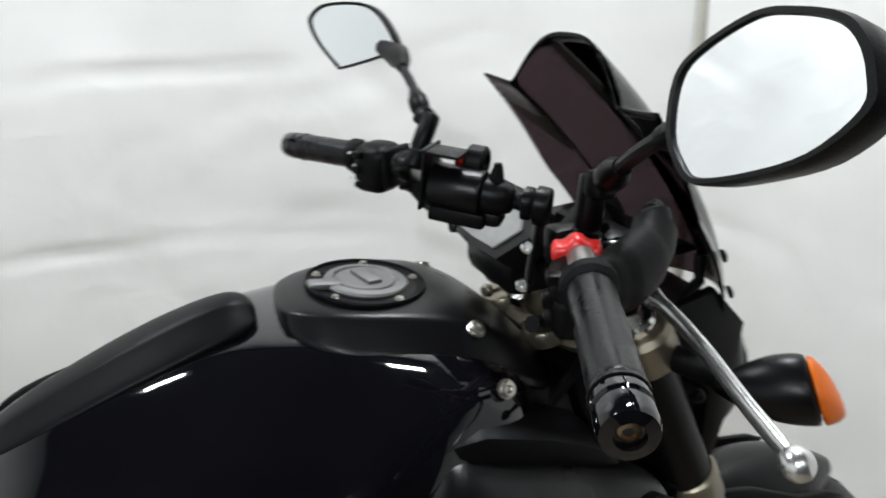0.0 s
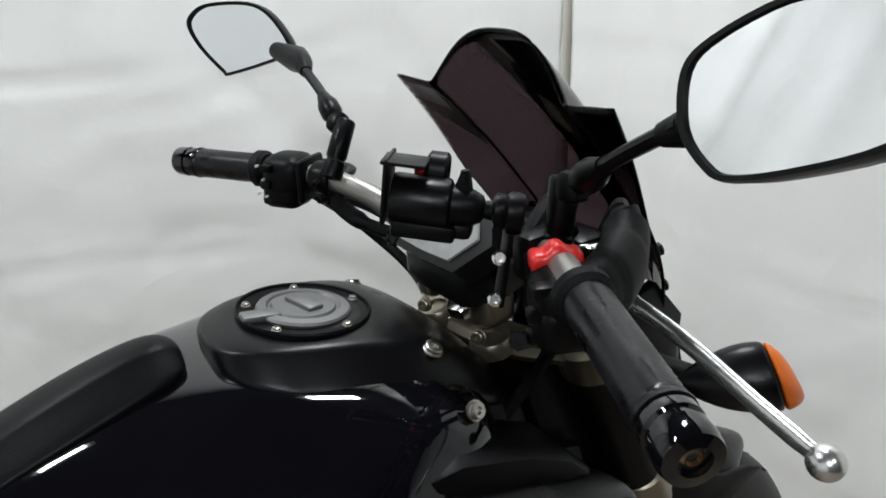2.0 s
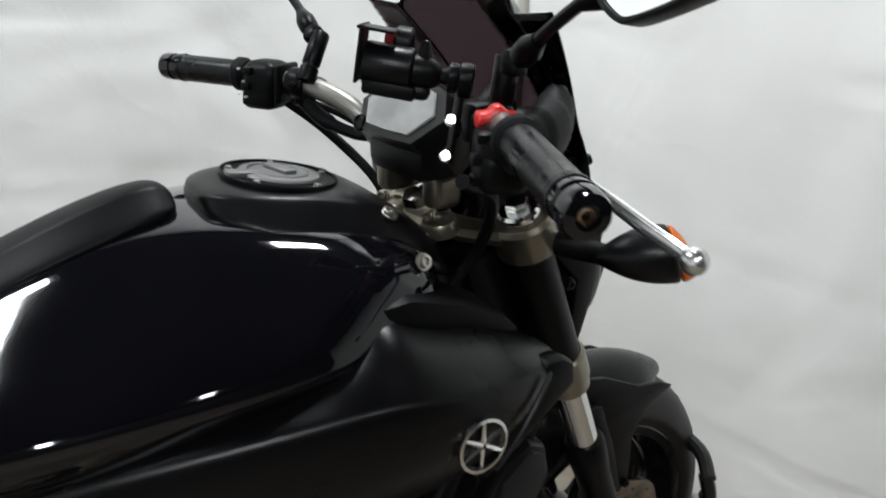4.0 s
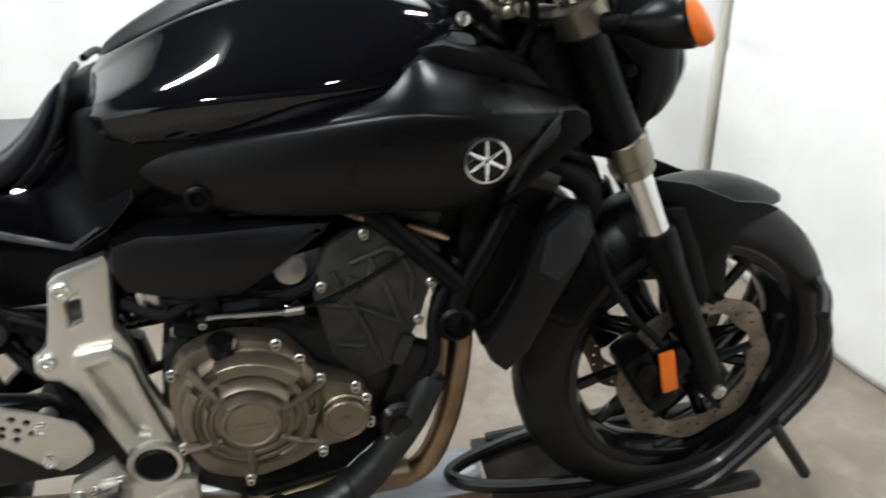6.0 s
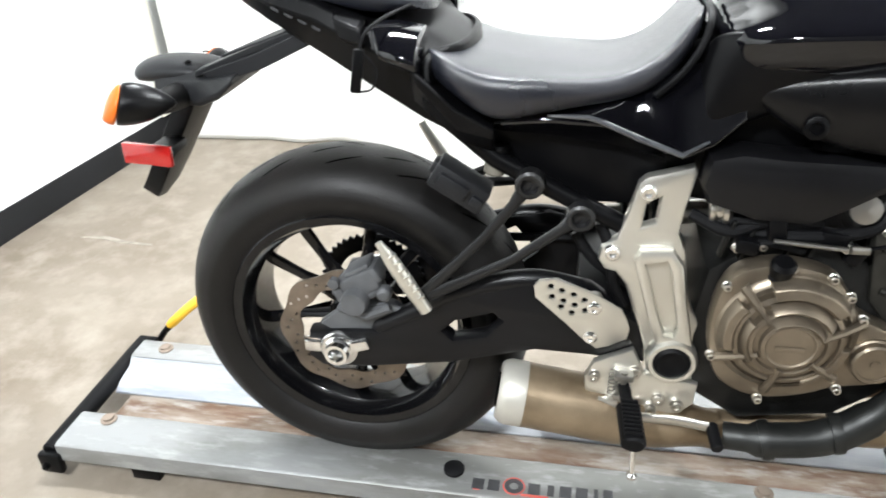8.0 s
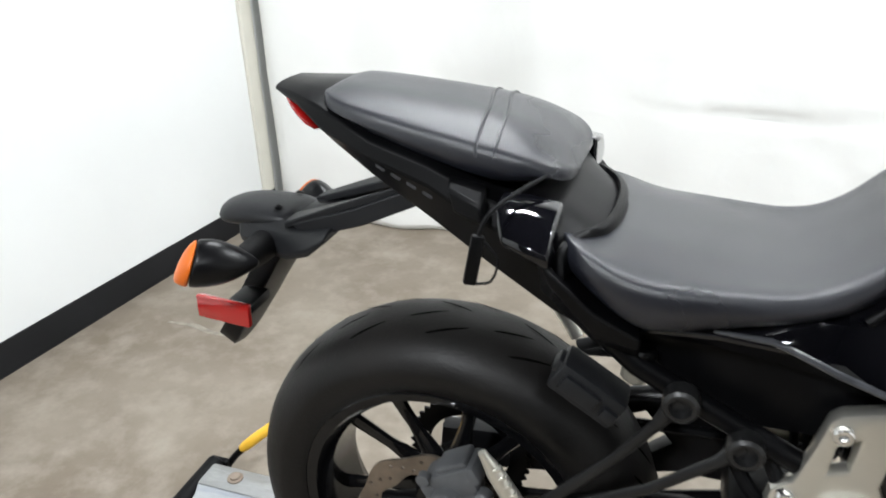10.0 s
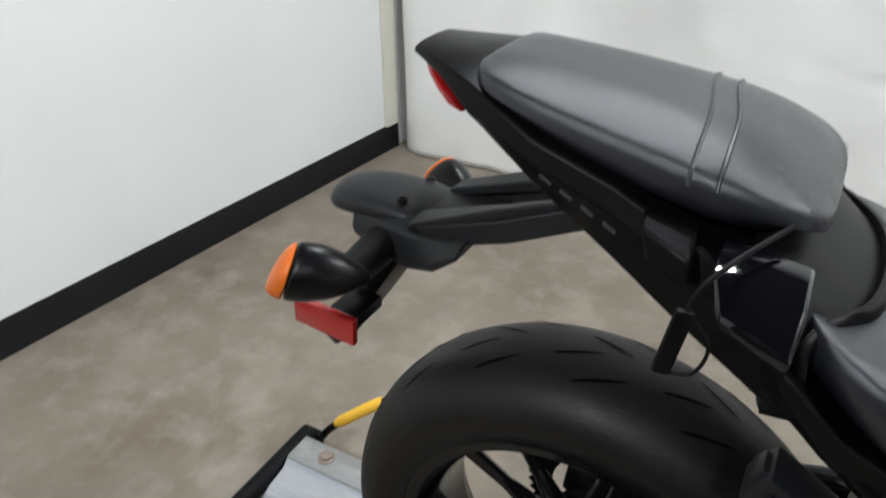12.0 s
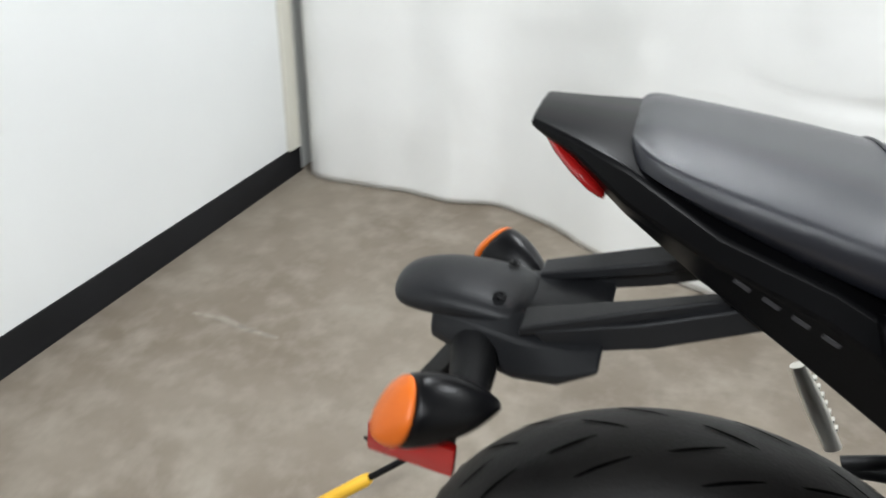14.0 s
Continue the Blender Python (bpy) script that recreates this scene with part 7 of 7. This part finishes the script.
tube(bm, [(1.05, -0.06, 1.02), (1.085, -0.05, 0.95)], 0.012, 8)
rbox(bm, (1.05, -0.05, 0.995), (0.06, 0.1, 0.04), 0.012)
part("cluster_stay", bm, SATIN, ic)
# accessory clamp on the bars: an arm with a ball, a body and a pair of jaws
MB, ML = Vector((1.004, -0.181, 1.088)), Vector((0.944, -0.128, 1.1))
md = (ML - MB).normalized()
UPV = Vector((0, 0, 1))
BK = md.cross(UPV).normalized()
MROT = md.to_track_quat("X", "Z").to_matrix()
bm = bmesh.new()
lathe(bm, [(0.008, -0.009), (0.0135, -0.008), (0.0145, -0.005), (0.0145, 0.002), (0.0115, 0.004), (0.0125, 0.006), (0.0125, 0.011), (0.007, 0.013), (0.0055, 0.02), (0, 0.02)], MB, md, 22)
pm = spart("accessory_clamp", bm, SATIN, bike, "black accessory clamp on the bar")
bm = bmesh.new()
rbox(bm, MB + Vector((0.0, 0.008, -0.034)), (0.005, 0.014, 0.075), 0.002, Euler((radians(4), radians(8), radians(-20))).to_matrix())
part("clamp_arm", bm, SATIN, pm, "black clamp arm")
bolts("bolt", [Vector((1.0, -0.172, 1.054)), Vector((0.995, -0.172, 1.024))], (-0.55, -0.75, 0.35), 0.0045, 0.006, CHROME, pm)
bm = bmesh.new()
lathe(bm, [(0.006, 0.018), (0.0095, 0.02), (0.0125, 0.026), (0.014, 0.034), (0.0142, 0.04), (0.012, 0.042)], MB, md, 24)
part("clamp_collar", bm, SATIN, pm)
bm = bmesh.new()
lathe(bm, [(0.014, 0.04), (0.0175, 0.042), (0.0182, 0.044), (0.0182, 0.079), (0.0176, 0.081), (0.0, 0.081)], MB, md, 32)
part("clamp_body", bm, SEMI, pm)
bm = bmesh.new()
rbox(bm, MB + md * 0.0835 + UPV * 0.008 - BK * 0.002, (0.0028, 0.034, 0.046), 0.001, MROT)
rbox(bm, MB + md * 0.069 + UPV * 0.029 - BK * 0.006, (0.03, 0.026, 0.0028), 0.001, MROT)
rbox(bm, MB + md * 0.06 - UPV * 0.017 - BK * 0.008, (0.044, 0.016, 0.012), 0.003, MROT)
part("clamp_jaw", bm, MATTE, pm)
bm = bmesh.new()
lathe(bm, [(0.011, 0), (0.0135, 0.002), (0.0135, 0.013), (0.0115, 0.015), (0.008, 0.015), (0.007, 0.012), (0, 0.012)], MB + md * 0.058 + UPV * 0.019 + BK * 0.014, -md, 22)
part("clamp_knob", bm, SATIN, pm)
bm = bmesh.new()
rbox(bm, MB + md * 0.062 + UPV * 0.021 + BK * 0.012, (0.008, 0.012, 0.01), 0.002, MROT)
part("clamp_clip", bm, REDPL, pm, "small orange-red clip")
bm = bmesh.new()
tube(bm, [MB + md * 0.032 + UPV * 0.011, MB + md * 0.03 + UPV * 0.022, MB + md * 0.03 + UPV * 0.026], [0.007, 0.004, 0.003], 8)
part("clamp_screw", bm, SATIN, pm)
bm = bmesh.new()
rbox(bm, MB + md * 0.038 - UPV * 0.016, (0.022, 0.02, 0.012), 0.005, MROT)
part("clamp_screw", bm, SATIN, pm)

# cables at the head
for k, pts in enumerate((
    [(1.04, -0.15, 1.045), (1.1, -0.12, 1.07), (1.16, -0.06, 1.0), (1.14, -0.04, 0.88), (1.08, -0.06, 0.8)],
    [(0.99, -0.22, 1.02), (1.06, -0.17, 0.98), (1.1, -0.1, 0.9), (1.06, -0.07, 0.82)],
    [(0.99, 0.22, 1.03), (1.06, 0.17, 0.97), (1.1, 0.1, 0.9), (1.06, 0.06, 0.82)],
)):
    bm = bmesh.new()
    tube(bm, spline(pts, 6), 0.0065, 8)
    part("control_cable", bm, RUBBER, bike)
# throttle cable boot: broad at the housing, drawn up to the cable
bm = bmesh.new()
tube(bm, spline([(1.0, -0.25, 1.044), (1.024, -0.244, 1.046), (1.052, -0.232, 1.048), (1.076, -0.217, 1.054), (1.09, -0.203, 1.066), (1.092, -0.196, 1.074)], 6), [0.018] * 4 + [0.02] * 4 + [0.0225] * 8 + [0.021] * 7 + [0.016] * 6 + [0.011, 0.009], 18, squash=(0.8, 1.15))
tube(bm, spline([(1.09, -0.198, 1.074), (1.108, -0.18, 1.068), (1.12, -0.15, 1.03), (1.125, -0.11, 0.97)], 6), 0.0065, 10)
spart("cable_boot", bm, RUBBER, bike, "thick black rubber cable boot")

# key fob on a lanyard
bm = bmesh.new()
rbox(bm, (0.1, -0.2, 0.818), (0.0145, 0.008, 0.058), 0.003, Euler((0, radians(10), radians(20))).to_matrix())
fob = part("key_tag", bm, MATTE, bike, "black hanging key tag")
bm = bmesh.new()
tube(bm, spline([(0.104, -0.198, 0.845), (0.112, -0.19, 0.865), (0.13, -0.16, 0.878), (0.155, -0.11, 0.885)], 5), 0.0024, 6)
part("lanyard", bm, RUBBER, fob)
bm = bmesh.new()
tube(bm, spline([(0.106, -0.198, 0.845), (0.124, -0.196, 0.82), (0.118, -0.198, 0.795), (0.1, -0.2, 0.79)], 5), 0.0016, 6)
part("lanyard", bm, RUBBER, fob)
# plain bars in place of the tail's lettering
bm = bmesh.new()
for k in range(4):
    rbox(bm, (-0.04 + 0.021 * k, -0.1135 - 0.0045 * k, 0.878 - 0.0075 * k), (0.013, 0.0008, 0.0034), 0, Euler((0, radians(22), radians(-12))).to_matrix())
part("tail_marking", bm, WHITEMARK, bike, "pale bar marking")
